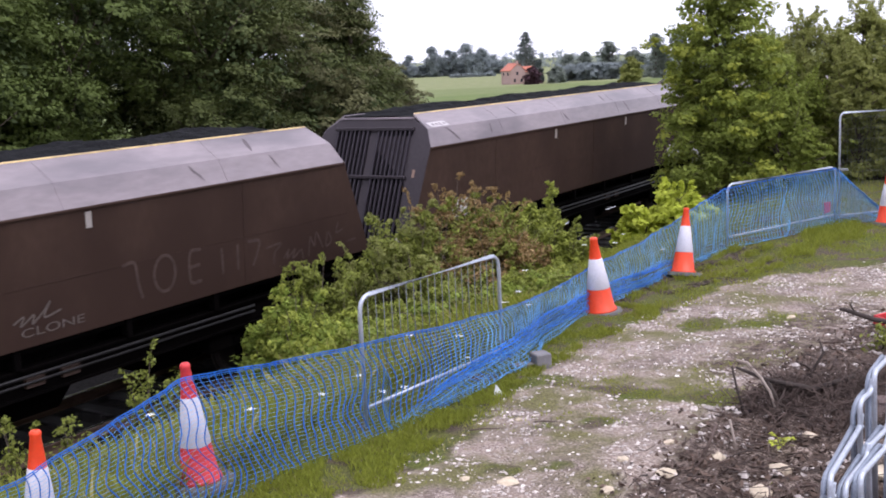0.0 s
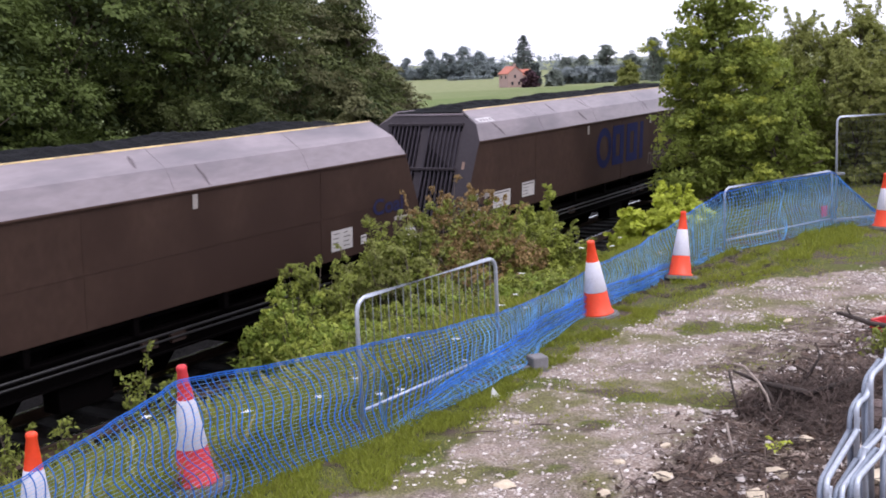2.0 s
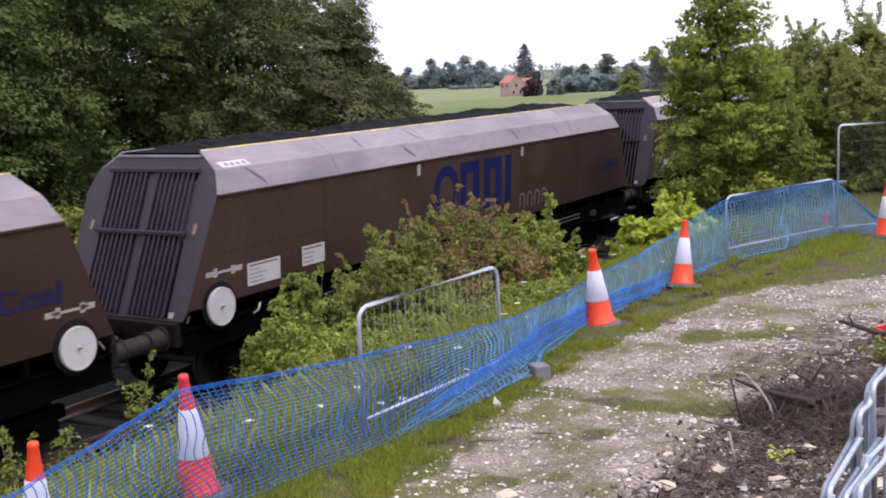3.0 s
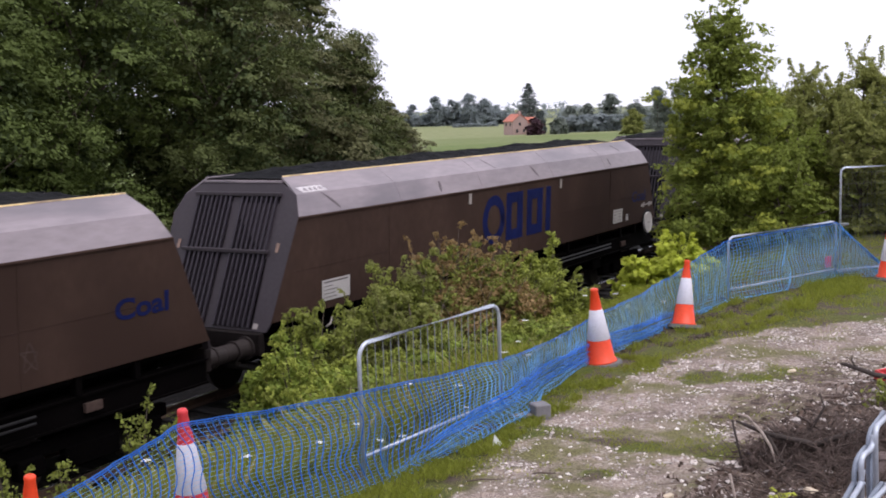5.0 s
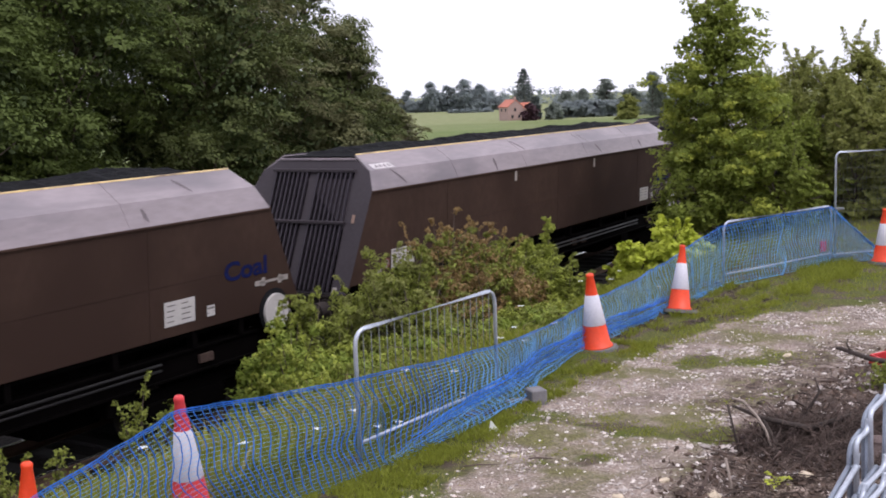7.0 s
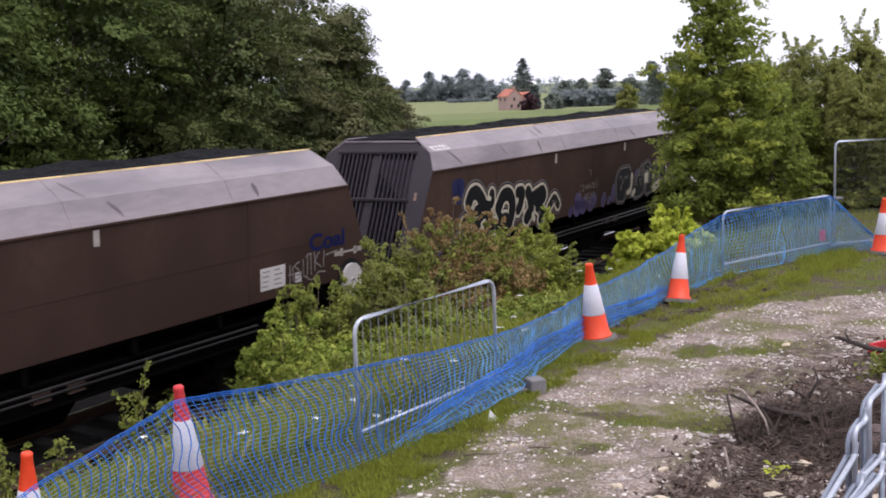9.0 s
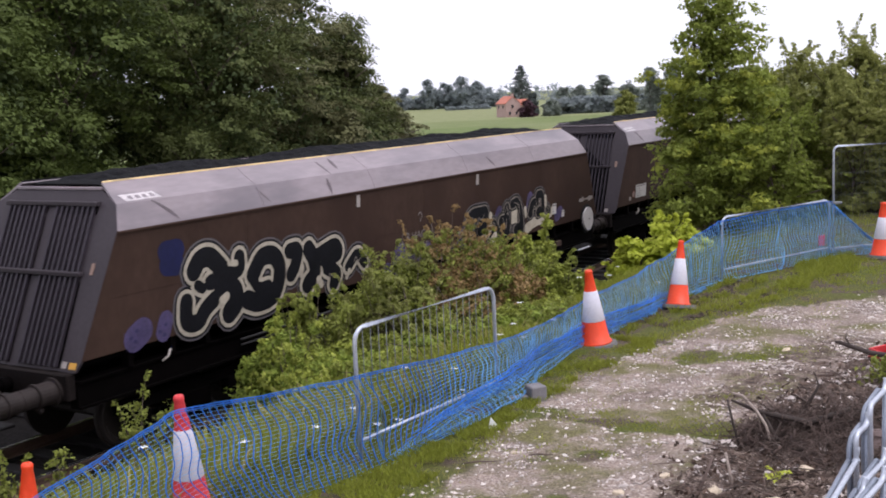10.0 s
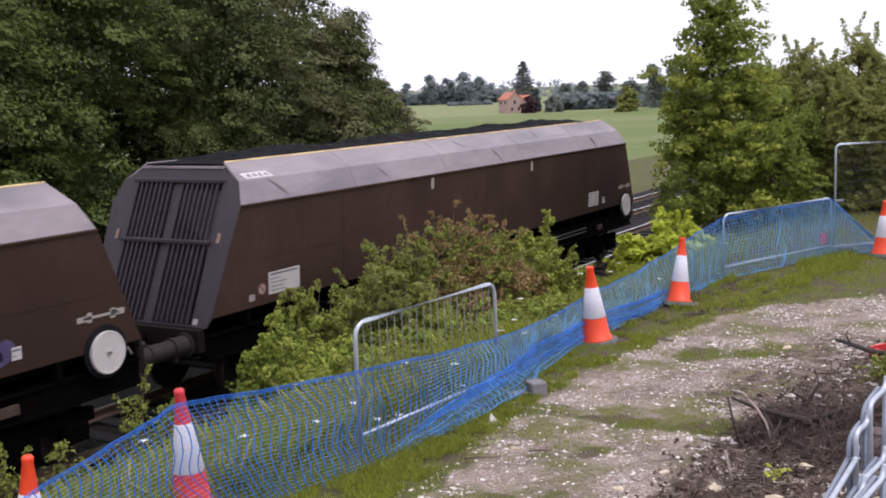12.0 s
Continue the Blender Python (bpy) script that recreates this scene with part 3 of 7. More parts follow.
def ribbon(points, width, lift, steps=6):
    """A flat rounded stroke on the wagon's side, from points (x, z)."""
    p = np.array(points, float)
    q = np.vstack([2 * p[0] - p[1], p, 2 * p[-1] - p[-2]])
    out = []
    for i in range(1, len(q) - 2):
        for t in np.linspace(0, 1, steps, endpoint=False):
            a, b, c, d = q[i - 1], q[i], q[i + 1], q[i + 2]
            out.append(0.5 * (2 * b + (c - a) * t + (2 * a - 5 * b + 4 * c - d) * t * t + (3 * b - a - 3 * c + d) * t ** 3))
    out.append(p[-1])
    out = np.array(out)
    d = np.gradient(out, axis=0)
    d /= np.linalg.norm(d, axis=1, keepdims=True) + 1e-9
    nrm = np.stack([-d[:, 1], d[:, 0]], 1) * width / 2
    vs, fs = [], []
    for a, b in zip(out + nrm, out - nrm):
        vs += [on_side(*a, lift), on_side(*b, lift)]
    fs += [(2 * i + 1, 2 * i + 3, 2 * i + 2, 2 * i) for i in range(len(out) - 1)]
    for e in (out[0], out[-1]):
        k = len(vs)
        vs += [on_side(e[0] + width / 2 * math.cos(w), e[1] + width / 2 * math.sin(w), lift + 0.0003) for w in np.linspace(0, 2 * math.pi, 12, endpoint=False)]
        fs.append(tuple(range(k, k + 12)))
    return vs, fs


def words(text, x, z, height, width, material, name, parent, label, lift=0.006, thick=0.0):
    """Lettering on the path-side face, its lower left corner at x, z."""
    cu = bpy.data.curves.new("words", "FONT")
    cu.body, cu.size, cu.offset = text, 1.0, thick
    tmp = bpy.data.objects.new("words", cu)
    scene.collection.objects.link(tmp)
    me = bpy.data.meshes.new_from_object(tmp)
    bpy.data.objects.remove(tmp)
    co = np.array([v.co[:] for v in me.vertices])
    lo, hi = co.min(0), co.max(0)
    sx, sz = width / (hi[0] - lo[0]), height / (hi[1] - lo[1])
    for v in me.vertices:
        v.co = on_side(x + (v.co.x - lo[0]) * sx, z + (v.co.y - lo[1]) * sz, lift)
    me.materials.clear()
    me.materials.append(material)
    return part(name, me, parent, label)


def wagon_meshes():
    """Meshes that all wagons share."""
    r = {}
    r["side"] = [mesh_of("side_panel", *side_plate(s, 0), M_SIDE) for s in (-1, 1)]
    r["hood_low"] = [mesh_of("hood_panel", *side_plate(s, 1), M_HOOD) for s in (-1, 1)]
    r["hood_top"] = [mesh_of("hood_panel", *side_plate(s, 2), M_HOOD) for s in (-1, 1)]
    r["ledge"] = [bm_mesh("ledge", box_bm([(-7.57, 7.57, *sorted((s * 1.335, s * 1.385)), 3.035, 3.068)], 0.006), M_SIDE) for s in (-1, 1)]
    ex = end_x(3.685)
    rims = []
    for s in (-1, 1):
        rims.append(bm_mesh("rim", box_bm([(-ex, ex, *sorted((s * 0.808, s * 0.826)), 3.66, 3.699)], 0.005), M_YELLOW if s < 0 else M_COAL))
    r["rim"] = rims
    # seams and faint swages of the side
    r["swage"] = mesh_of("swage", *join([side_rect(-7.7, 7.7, 2.20, 2.206, 0.0045)] + [side_rect(x, x + 0.012, 1.49, 3.03, 0.0045) for x in (-5.0, 0.02, 5.0)]), M_SIDE)
    # hood seams
    seams = []
    for x in (-4.6, -1.6, 1.7, 4.7):
        for i in (1, 2):
            (y0, z0), (y1, z1) = SIDE[i], SIDE[i + 1]
            seams.append(slab([(x, -y0 - 0.003, z0 + 0.003), (x + 0.02, -y0 - 0.003, z0 + 0.003), (x + 0.02, -y1 - 0.003, z1 + 0.003), (x, -y1 - 0.003, z1 + 0.003)], 0.003))
    r["seam"] = [mesh_of("hood_seam", *q, M_HOOD) for q in seams]
    for s, key in ((-1, "end_l"), (1, "end_r")):
        ring = [(y, z) for y, z in SIDE] + [(-y, z) for y, z in reversed(SIDE)]
        ring = [(y * 0.995, min(z, 3.60)) for y, z in ring]
        ring = [(1.21, END_FOOT)] + ring + [(-1.21, END_FOOT)]
        vs = [(s * (end_x(z) + 0.004), y, z) for y, z in ring] + [(s * (end_x(z) - 0.04), y, z) for y, z in ring]
        k = len(ring)
        fs = [tuple(range(k)), tuple(reversed(range(k, 2 * k)))] + [(i, k + i, k + (i + 1) % k, (i + 1) % k) for i in range(k)]
        r[key] = mesh_of("end_panel", vs, fs, M_END)
        ribs = []
        for g in (-1, 1):
            for i in range(8):
                y = g * (0.13 + i * 0.102)
                y0, y1 = y - 0.019, y + 0.019
                c = [(s * (end_x(1.39) + 0.055), y0, 1.39), (s * (end_x(1.39) + 0.055), y1, 1.39), (s * (end_x(3.40) + 0.055), y1, 3.40), (s * (end_x(3.40) + 0.055), y0, 3.40)]
                ribs.append((slab(c if s > 0 else [c[1], c[0], c[3], c[2]], 0.055)))
        # black sheets stand for the shade in the gaps between the ribs
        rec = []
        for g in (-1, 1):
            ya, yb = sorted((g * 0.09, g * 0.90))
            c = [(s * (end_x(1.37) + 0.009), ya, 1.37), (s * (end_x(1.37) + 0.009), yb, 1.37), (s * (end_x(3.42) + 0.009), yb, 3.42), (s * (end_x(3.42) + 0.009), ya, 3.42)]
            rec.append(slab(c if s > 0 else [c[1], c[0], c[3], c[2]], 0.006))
        r[key + "_recess"] = [mesh_of("rib_gap_shade", v, f, M_UNDER) for v, f in rec]
        r[key + "_rib"] = [mesh_of("rib", v, f, M_RIB) for v, f in ribs]
        bars = []
        for z in (3.41, 2.52):
            x = s * end_x(z)
            bars.append(bm_mesh("end_bar", box_bm([(*sorted((x, x + s * 0.085)), -0.92, 0.92, z - 0.03, z + 0.03)], 0.008), M_END))
        r[key + "_bar"] = bars
        x = s * end_x(3.60)
        r[key + "_rim"] = bm_mesh("end_rim", box_bm([(*sorted((x - s * 0.03, x + s * 0.03)), -0.86, 0.86, 3.585, 3.625)], 0.006), M_HOOD)
        labels = []
        for y in (-1.07, 1.07):
            c = [(s * (end_x(2.5) + 0.01), y - 0.03, 2.52), (s * (end_x(2.52) + 0.01), y + 0.03, 2.52), (s * (end_x(2.66) + 0.01), y + 0.03, 2.66), (s * (end_x(2.66) + 0.01), y - 0.03, 2.66)]
            labels.append(slab(c if s > 0 else [c[1], c[0], c[3], c[2]], 0.009))
        plates = []
        for ya, yb in ((-1.02, -0.93), (-1.2, -1.07)):
            c = [(s * (end_x(1.37) + 0.01), ya, 1.37), (s * (end_x(1.37) + 0.01), yb, 1.37), (s * (end_x(1.45) + 0.01), yb, 1.45), (s * (end_x(1.45) + 0.01), ya, 1.45)]
            plates.append(slab(c if s > 0 else [c[1], c[0], c[3], c[2]], 0.009))
        r[key + "_plate"] = [mesh_of("corner_plate", *plates[0], M_PLATE), mesh_of("corner_plate", *plates[1], M_AMBER)]
        r[key + "_label"] = [mesh_of("end_label", v, f, M_ENDLABEL) for v, f in labels]
        x0, x1 = sorted((s * 8.28, s * 8.42))
        r[key + "_head"] = bm_mesh("headstock", box_bm([(x0, x1, -1.15, 1.15, 0.96, 1.32)], 0.02), M_RIM_IRON)
        cp = lathe([(0.10, 0), (0.10, 0.16), (0.07, 0.17), (0.07, 0.42), (0.11, 0.43), (0.11, 0.53)], 14)
        me = mesh_of("coupler", *cp, M_SOLE, False)
        me.transform(Matrix.Translation((s * 8.40, 0, 1.10)) @ Matrix.Rotation(s * math.pi / 2, 4, "Y"))
        r[key + "_coupler"] = me
        bf = mesh_of("buffer", *lathe([(0.19, 0), (0.19, 0.03), (0.15, 0.035), (0.15, 0.27), (0.168, 0.275), (0.168, 0.315), (0.135, 0.32), (0.135, 0.515), (0.14, 0.52), (0.14, 0.528)], 20), M_IRON)
        r[key + "_buffer"] = bf
    bm = bmesh.new()
    bmesh.ops.create_icosphere(bm, subdivisions=2, radius=0.05)
    r["knob"] = bm_mesh("buffer_knob", bm, M_IRON, True)
    r["lever"] = tubes_mesh("lever", [([(0, 0, 0), (0.05, -0.02, -0.06), (0.10, -0.02, -0.15)], 0.016)], M_PLATE, 6)
    # coal heaped between the rims
    nx, ny = 150, 14
    vs, fs = [], []
    for i in range(nx):
        for j in range(ny):
            x, y = -7.15 + 14.3 * i / (nx - 1), -0.78 + 1.56 * j / (ny - 1)
            edge = min(1, max(0, (0.80 + y) / 0.55)) * min(1, (7.2 - abs(x)) / 0.6) * (1 if y < 0.5 else 1 - (y - 0.5) / 0.9)
            h = 3.64 + edge * (0.10 + 0.09 * noise.fractal(Vector((x * 0.5, y * 0.4, 5.0)), 1, 2, 3) + 0.05 * noise.noise(Vector((x * 5, y * 5, 1))))
            vs.append((x, y, h))
    fs = [(i * ny + j, (i + 1) * ny + j, (i + 1) * ny + j + 1, i * ny + j + 1) for i in range(nx - 1) for j in range(ny - 1)]
    r["coal"] = mesh_of("coal_load", vs, fs, M_COAL)
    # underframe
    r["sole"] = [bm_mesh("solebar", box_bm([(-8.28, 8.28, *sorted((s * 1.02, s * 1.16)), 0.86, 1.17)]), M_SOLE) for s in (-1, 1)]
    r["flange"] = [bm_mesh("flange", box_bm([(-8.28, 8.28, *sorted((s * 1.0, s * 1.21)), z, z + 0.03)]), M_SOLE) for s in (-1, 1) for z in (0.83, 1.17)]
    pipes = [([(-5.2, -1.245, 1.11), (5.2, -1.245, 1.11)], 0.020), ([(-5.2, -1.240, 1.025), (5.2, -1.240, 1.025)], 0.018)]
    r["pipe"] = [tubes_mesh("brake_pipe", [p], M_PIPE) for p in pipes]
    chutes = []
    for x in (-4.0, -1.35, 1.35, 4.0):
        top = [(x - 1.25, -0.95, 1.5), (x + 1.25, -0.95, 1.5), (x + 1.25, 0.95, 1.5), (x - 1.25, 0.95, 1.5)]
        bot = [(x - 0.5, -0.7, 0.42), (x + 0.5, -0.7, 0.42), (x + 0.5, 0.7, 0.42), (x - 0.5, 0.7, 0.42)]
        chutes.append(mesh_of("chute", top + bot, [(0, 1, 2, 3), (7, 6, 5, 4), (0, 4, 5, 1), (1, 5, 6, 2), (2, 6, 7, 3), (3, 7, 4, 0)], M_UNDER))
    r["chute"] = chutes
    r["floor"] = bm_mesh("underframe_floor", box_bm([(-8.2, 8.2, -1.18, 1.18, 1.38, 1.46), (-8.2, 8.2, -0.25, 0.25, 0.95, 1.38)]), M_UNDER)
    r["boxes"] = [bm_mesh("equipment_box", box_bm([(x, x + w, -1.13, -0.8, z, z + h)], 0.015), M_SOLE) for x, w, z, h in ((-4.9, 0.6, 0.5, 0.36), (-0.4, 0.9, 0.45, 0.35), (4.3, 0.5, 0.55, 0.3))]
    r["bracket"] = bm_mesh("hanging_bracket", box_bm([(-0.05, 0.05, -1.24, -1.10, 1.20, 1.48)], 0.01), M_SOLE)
    r["handle"] = tubes_mesh("release_handle", [([(-0.10, -1.25, 1.16), (0.0, -1.27, 1.20), (0.06, -1.26, 1.30)], 0.018)], M_PLATE, 6)
    # bogie
    fr = []
    for s in (-1, 1):
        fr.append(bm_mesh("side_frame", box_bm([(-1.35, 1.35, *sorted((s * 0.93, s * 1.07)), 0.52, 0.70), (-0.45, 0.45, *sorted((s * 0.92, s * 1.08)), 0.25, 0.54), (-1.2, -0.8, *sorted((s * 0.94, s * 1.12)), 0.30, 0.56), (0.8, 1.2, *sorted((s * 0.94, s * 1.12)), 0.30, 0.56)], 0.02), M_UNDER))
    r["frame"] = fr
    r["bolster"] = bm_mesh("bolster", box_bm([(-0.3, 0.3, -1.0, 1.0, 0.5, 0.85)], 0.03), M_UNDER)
    ws = []
    for s in (-1, 1):
        v, f = lathe([(0.46, -0.07), (0.46, -0.04), (0.42, -0.035), (0.42, 0.065), (0.36, 0.065), (0.33, 0.03), (0.12, 0.03), (0.10, 0.08)], 28)
        ws.append(([(q[0], s * (0.76 + q[2]), q[1]) for q in v], f))
    v, f = lathe([(0.08, -1.05), (0.08, 1.05)], 12)
    ws.append(([(q[0], q[2], q[1]) for q in v], f))
    # spokes of wear marks on the wheel faces
    for s in (-1, 1):
        for k in range(4):
            w = k * math.pi / 2
            ws.append(([(0.15 * math.cos(w) - 0.02 * math.sin(w), s * 0.795, 0.15 * math.sin(w) + 0.02 * math.cos(w)), (0.15 * math.cos(w) + 0.02 * math.sin(w), s * 0.795, 0.15 * math.sin(w) - 0.02 * math.cos(w)), (0.31 * math.cos(w), s * 0.795, 0.31 * math.sin(w))], [(0, 1, 2)]))
    r["wheelset"] = mesh_of("wheelset", *join(ws), M_STEEL)
    # brake wheel, a flat black disc for the shade in its recess, and the arrow sign above it
    disc = [(0.015, -0.005), (0.26, -0.03), (0.285, -0.02), (0.285, 0.02), (0.27, 0.026), (0.255, 0.019), (0.05, 0.014), (0.045, 0.022), (0.01, 0.022)]
    v, f = lathe(disc, 30)
    r["brake"] = mesh_of("brake_wheel", [(q[0], -q[2], q[1]) for q in v], f, M_WHITE)
    v, f = lathe([(0.36, 0.0), (0.36, 0.008), (0.34, 0.01)], 30)
    r["recess"] = mesh_of("brake_recess_shade", [(q[0], -q[2], q[1]) for q in v], f, M_GRAFB)
    return r


WM = wagon_meshes()


def data_panel(parent, x0, x1, z0, z1, lines, label="white data panel with lines of print", style="notes"):
    """A white plate; its print is a bold heading and short notes, or a table in two columns."""
    p = part("data_panel", mesh_of("data_panel", *side_rect(x0, x1, z0, z1), M_WHITE), parent, label)
    rng = random.Random(int((x0 + 20) * 100))
    wide, h = x1 - x0, (z1 - z0) / (lines + 0.6)
    for i in range(lines):
        z = z1 - (i + 0.85) * h
        if style == "table":
            spans = [(x0 + wide * c, x0 + wide * (c + rng.uniform(0.2, 0.34))) for c in (0.08, 0.55)]
        else:
            spans = [(x0 + wide * 0.06, x0 + wide * (0.92 if i == 0 else rng.uniform(0.25, 0.6)))]
        for a, b in spans:
            part("print_line", mesh_of("print_line", *side_rect(a, b, z, z + h * (0.42 if i == 0 and style == "notes" else 0.2), 0.009), M_INK), p)


def warning_disc(parent, x, z):
    """A round prohibition sign: white disc, red ring and slash, and a dark figure-free bar."""
    disc = part("warning_disc", mesh_of("warning_disc", *ribbon([(x - 0.002, z), (x + 0.002, z)], 0.19, 0.006), M_PLATE), parent, "round pale prohibition sign with a red ring")
    ring = [(x + 0.085 * math.cos(w), z + 0.085 * math.sin(w)) for w in np.linspace(0, 2 * math.pi, 18)]
    part("ring", mesh_of("ring", *ribbon(ring, 0.02, 0.009), M_FADEDRED), disc, "faded red ring")
    part("slash", mesh_of("slash", *ribbon([(x - 0.05, z + 0.05), (x + 0.05, z - 0.05)], 0.02, 0.010), M_FADEDRED), disc, "faded red slash")


def on_hood(x, a, i, lift=0.004):
    """A point on the path-side hood plate i (1 lower, 2 upper), a from its foot (0) to its head (1)."""
    (y0, z0), (y1, z1) = SIDE[i], SIDE[i + 1]
    h = math.hypot(y0 - y1, z1 - z0)
    return (x, -(y0 + (y1 - y0) * a) - lift * (z1 - z0) / h, z0 + (z1 - z0) * a + lift * (y0 - y1) / h)


def hood_patch(points, i, lift=0.003):
    """A thin flat patch on the hood, from its corners (x, a)."""
    return slab([on_hood(x, a, i, lift) for x, a in points], lift - 0.0005)


def hood_streak(points, i, width, lift=0.003):
    """A stain on the hood that tapers to both ends."""
    k = len(points)
    vs = []
    for j, (x, a) in enumerate(points):
        wd = width * math.sin(math.pi * (0.12 + 0.8 * j / (k - 1)))
        vs += [on_hood(x - wd / 2, a, i, lift), on_hood(x + wd / 2, a, i, lift)]
    return vs, [(2 * j, 2 * j + 1, 2 * j + 3, 2 * j + 2) for j in range(k - 1)]


def arrow_sign(parent, x0, x1, z):
    part("brake_sign", mesh_of("brake_sign", *join([side_rect(x0 + 0.1, x1 - 0.1, z - 0.018, z + 0.018), side_rect(x0, x0 + 0.18, z - 0.04, z + 0.035), side_rect(x1 - 0.22, x1, z - 0.04, z + 0.04), side_rect(x0 + 0.16, x0 + 0.24, z - 0.06, z + 0.07), side_rect(x1 - 0.24, x1 - 0.16, z - 0.07, z + 0.06)]), M_PLATE), parent, "pale sign with two arrowheads")


def brake_wheel(parent, s):
    part("brake_recess_shade", WM["recess"], parent, "", pose(s * 7.62, -1.285, 1.44))
    part("lever", WM["lever"], parent, "worn pale lever", pose(s * 8.06, -1.16, 1.42, 0, 0, 0 if s > 0 else 180))
    b = part("brake_wheel", WM["brake"], parent, "white disc-shaped brake handwheel", pose(s * 7.62, -1.325, 1.43))
    part("wheel_boss", bm_mesh("wheel_boss", box_bm([(-0.03, 0.03, -0.05, -0.036, -0.012, 0.012)]), M_INK), b)
    arrow_sign(parent, *((7.18, 7.97) if s > 0 else (-7.87, -7.09)), 1.93)


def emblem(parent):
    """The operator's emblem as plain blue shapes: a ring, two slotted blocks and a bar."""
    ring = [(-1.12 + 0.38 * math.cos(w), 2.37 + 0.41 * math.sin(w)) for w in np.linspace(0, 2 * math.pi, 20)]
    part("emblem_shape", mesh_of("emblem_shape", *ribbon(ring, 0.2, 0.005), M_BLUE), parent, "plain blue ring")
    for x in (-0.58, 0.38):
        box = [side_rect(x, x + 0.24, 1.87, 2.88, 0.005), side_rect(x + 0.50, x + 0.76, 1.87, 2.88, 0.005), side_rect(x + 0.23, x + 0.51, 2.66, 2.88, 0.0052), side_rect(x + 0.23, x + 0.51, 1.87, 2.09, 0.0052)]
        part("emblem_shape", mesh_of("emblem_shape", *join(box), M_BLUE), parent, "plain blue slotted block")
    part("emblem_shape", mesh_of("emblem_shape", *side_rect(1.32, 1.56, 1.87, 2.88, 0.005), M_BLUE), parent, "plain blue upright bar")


# strokes of the large spray-paint piece: width and a line of x, z on the side
PIECE = ((0.30, ((-6.19, 2.32), (-6.06, 2.46), (-5.85, 2.47), (-5.62, 2.28))), (0.16, ((-6.12, 2.10), (-6.02, 2.04))), (0.24, ((-5.86, 2.10), (-5.51, 2.15), (-5.24, 2.20), (-5.22, 2.38))),
         (0.34, ((-5.62, 1.98), (-5.36, 1.92), (-5.32, 1.71), (-5.46, 1.58))), (0.26, ((-6.36, 1.90), (-6.36, 1.62), (-6.13, 1.57), (-5.98, 1.72), (-5.78, 1.84))),
         (0.30, ((-4.92, 2.06), (-4.71, 2.29), (-4.42, 2.28), (-4.28, 2.03), (-4.42, 1.68), (-4.79, 1.61), (-5.06, 1.70))), (0.18, ((-4.92, 1.98), (-4.79, 1.84), (-4.56, 1.84))),
         (0.26, ((-4.03, 2.30), (-3.83, 2.28), (-3.89, 2.05), (-4.0, 1.92))), (0.30, ((-3.54, 2.26), (-3.42, 2.08), (-3.38, 1.85), (-3.58, 1.68))),
         (0.24, ((-3.27, 2.14), (-2.83, 2.23), (-2.74, 2.06), (-3.12, 2.0))), (0.26, ((-3.05, 1.88), (-2.79, 1.74), (-2.87, 1.58))), (0.20, ((-2.45, 1.80), (-2.18, 1.98), (-1.97, 1.80))))
# strokes of the smaller one
SMALL = ((0.34, ((1.78, 1.64), (1.80, 2.10), (2.38, 2.15))), (0.46, ((2.0, 1.68), (2.05, 1.92), (2.28, 1.94))), (0.22, ((2.70, 1.66), (2.74, 1.88), (2.86, 1.82), (2.96, 1.66))), (0.26, ((3.14, 1.90), (3.40, 1.88), (3.38, 1.64))),
         (0.30, ((2.98, 1.62), (3.25, 1.64))), (0.19, ((3.32, 2.12), (3.38, 2.18))), (0.20, ((3.62, 2.22), (3.85, 2.24), (4.02, 2.02), (4.08, 1.74))), (0.28, ((3.84, 1.62), (4.05, 1.66))),
         (0.24, ((4.52, 1.93), (4.62, 2.10), (4.80, 2.12))), (0.22, ((4.86, 2.28), (5.06, 2.26), (5.12, 1.98), (4.90, 1.90))), (0.15, ((5.36, 1.93), (5.45, 1.88))))


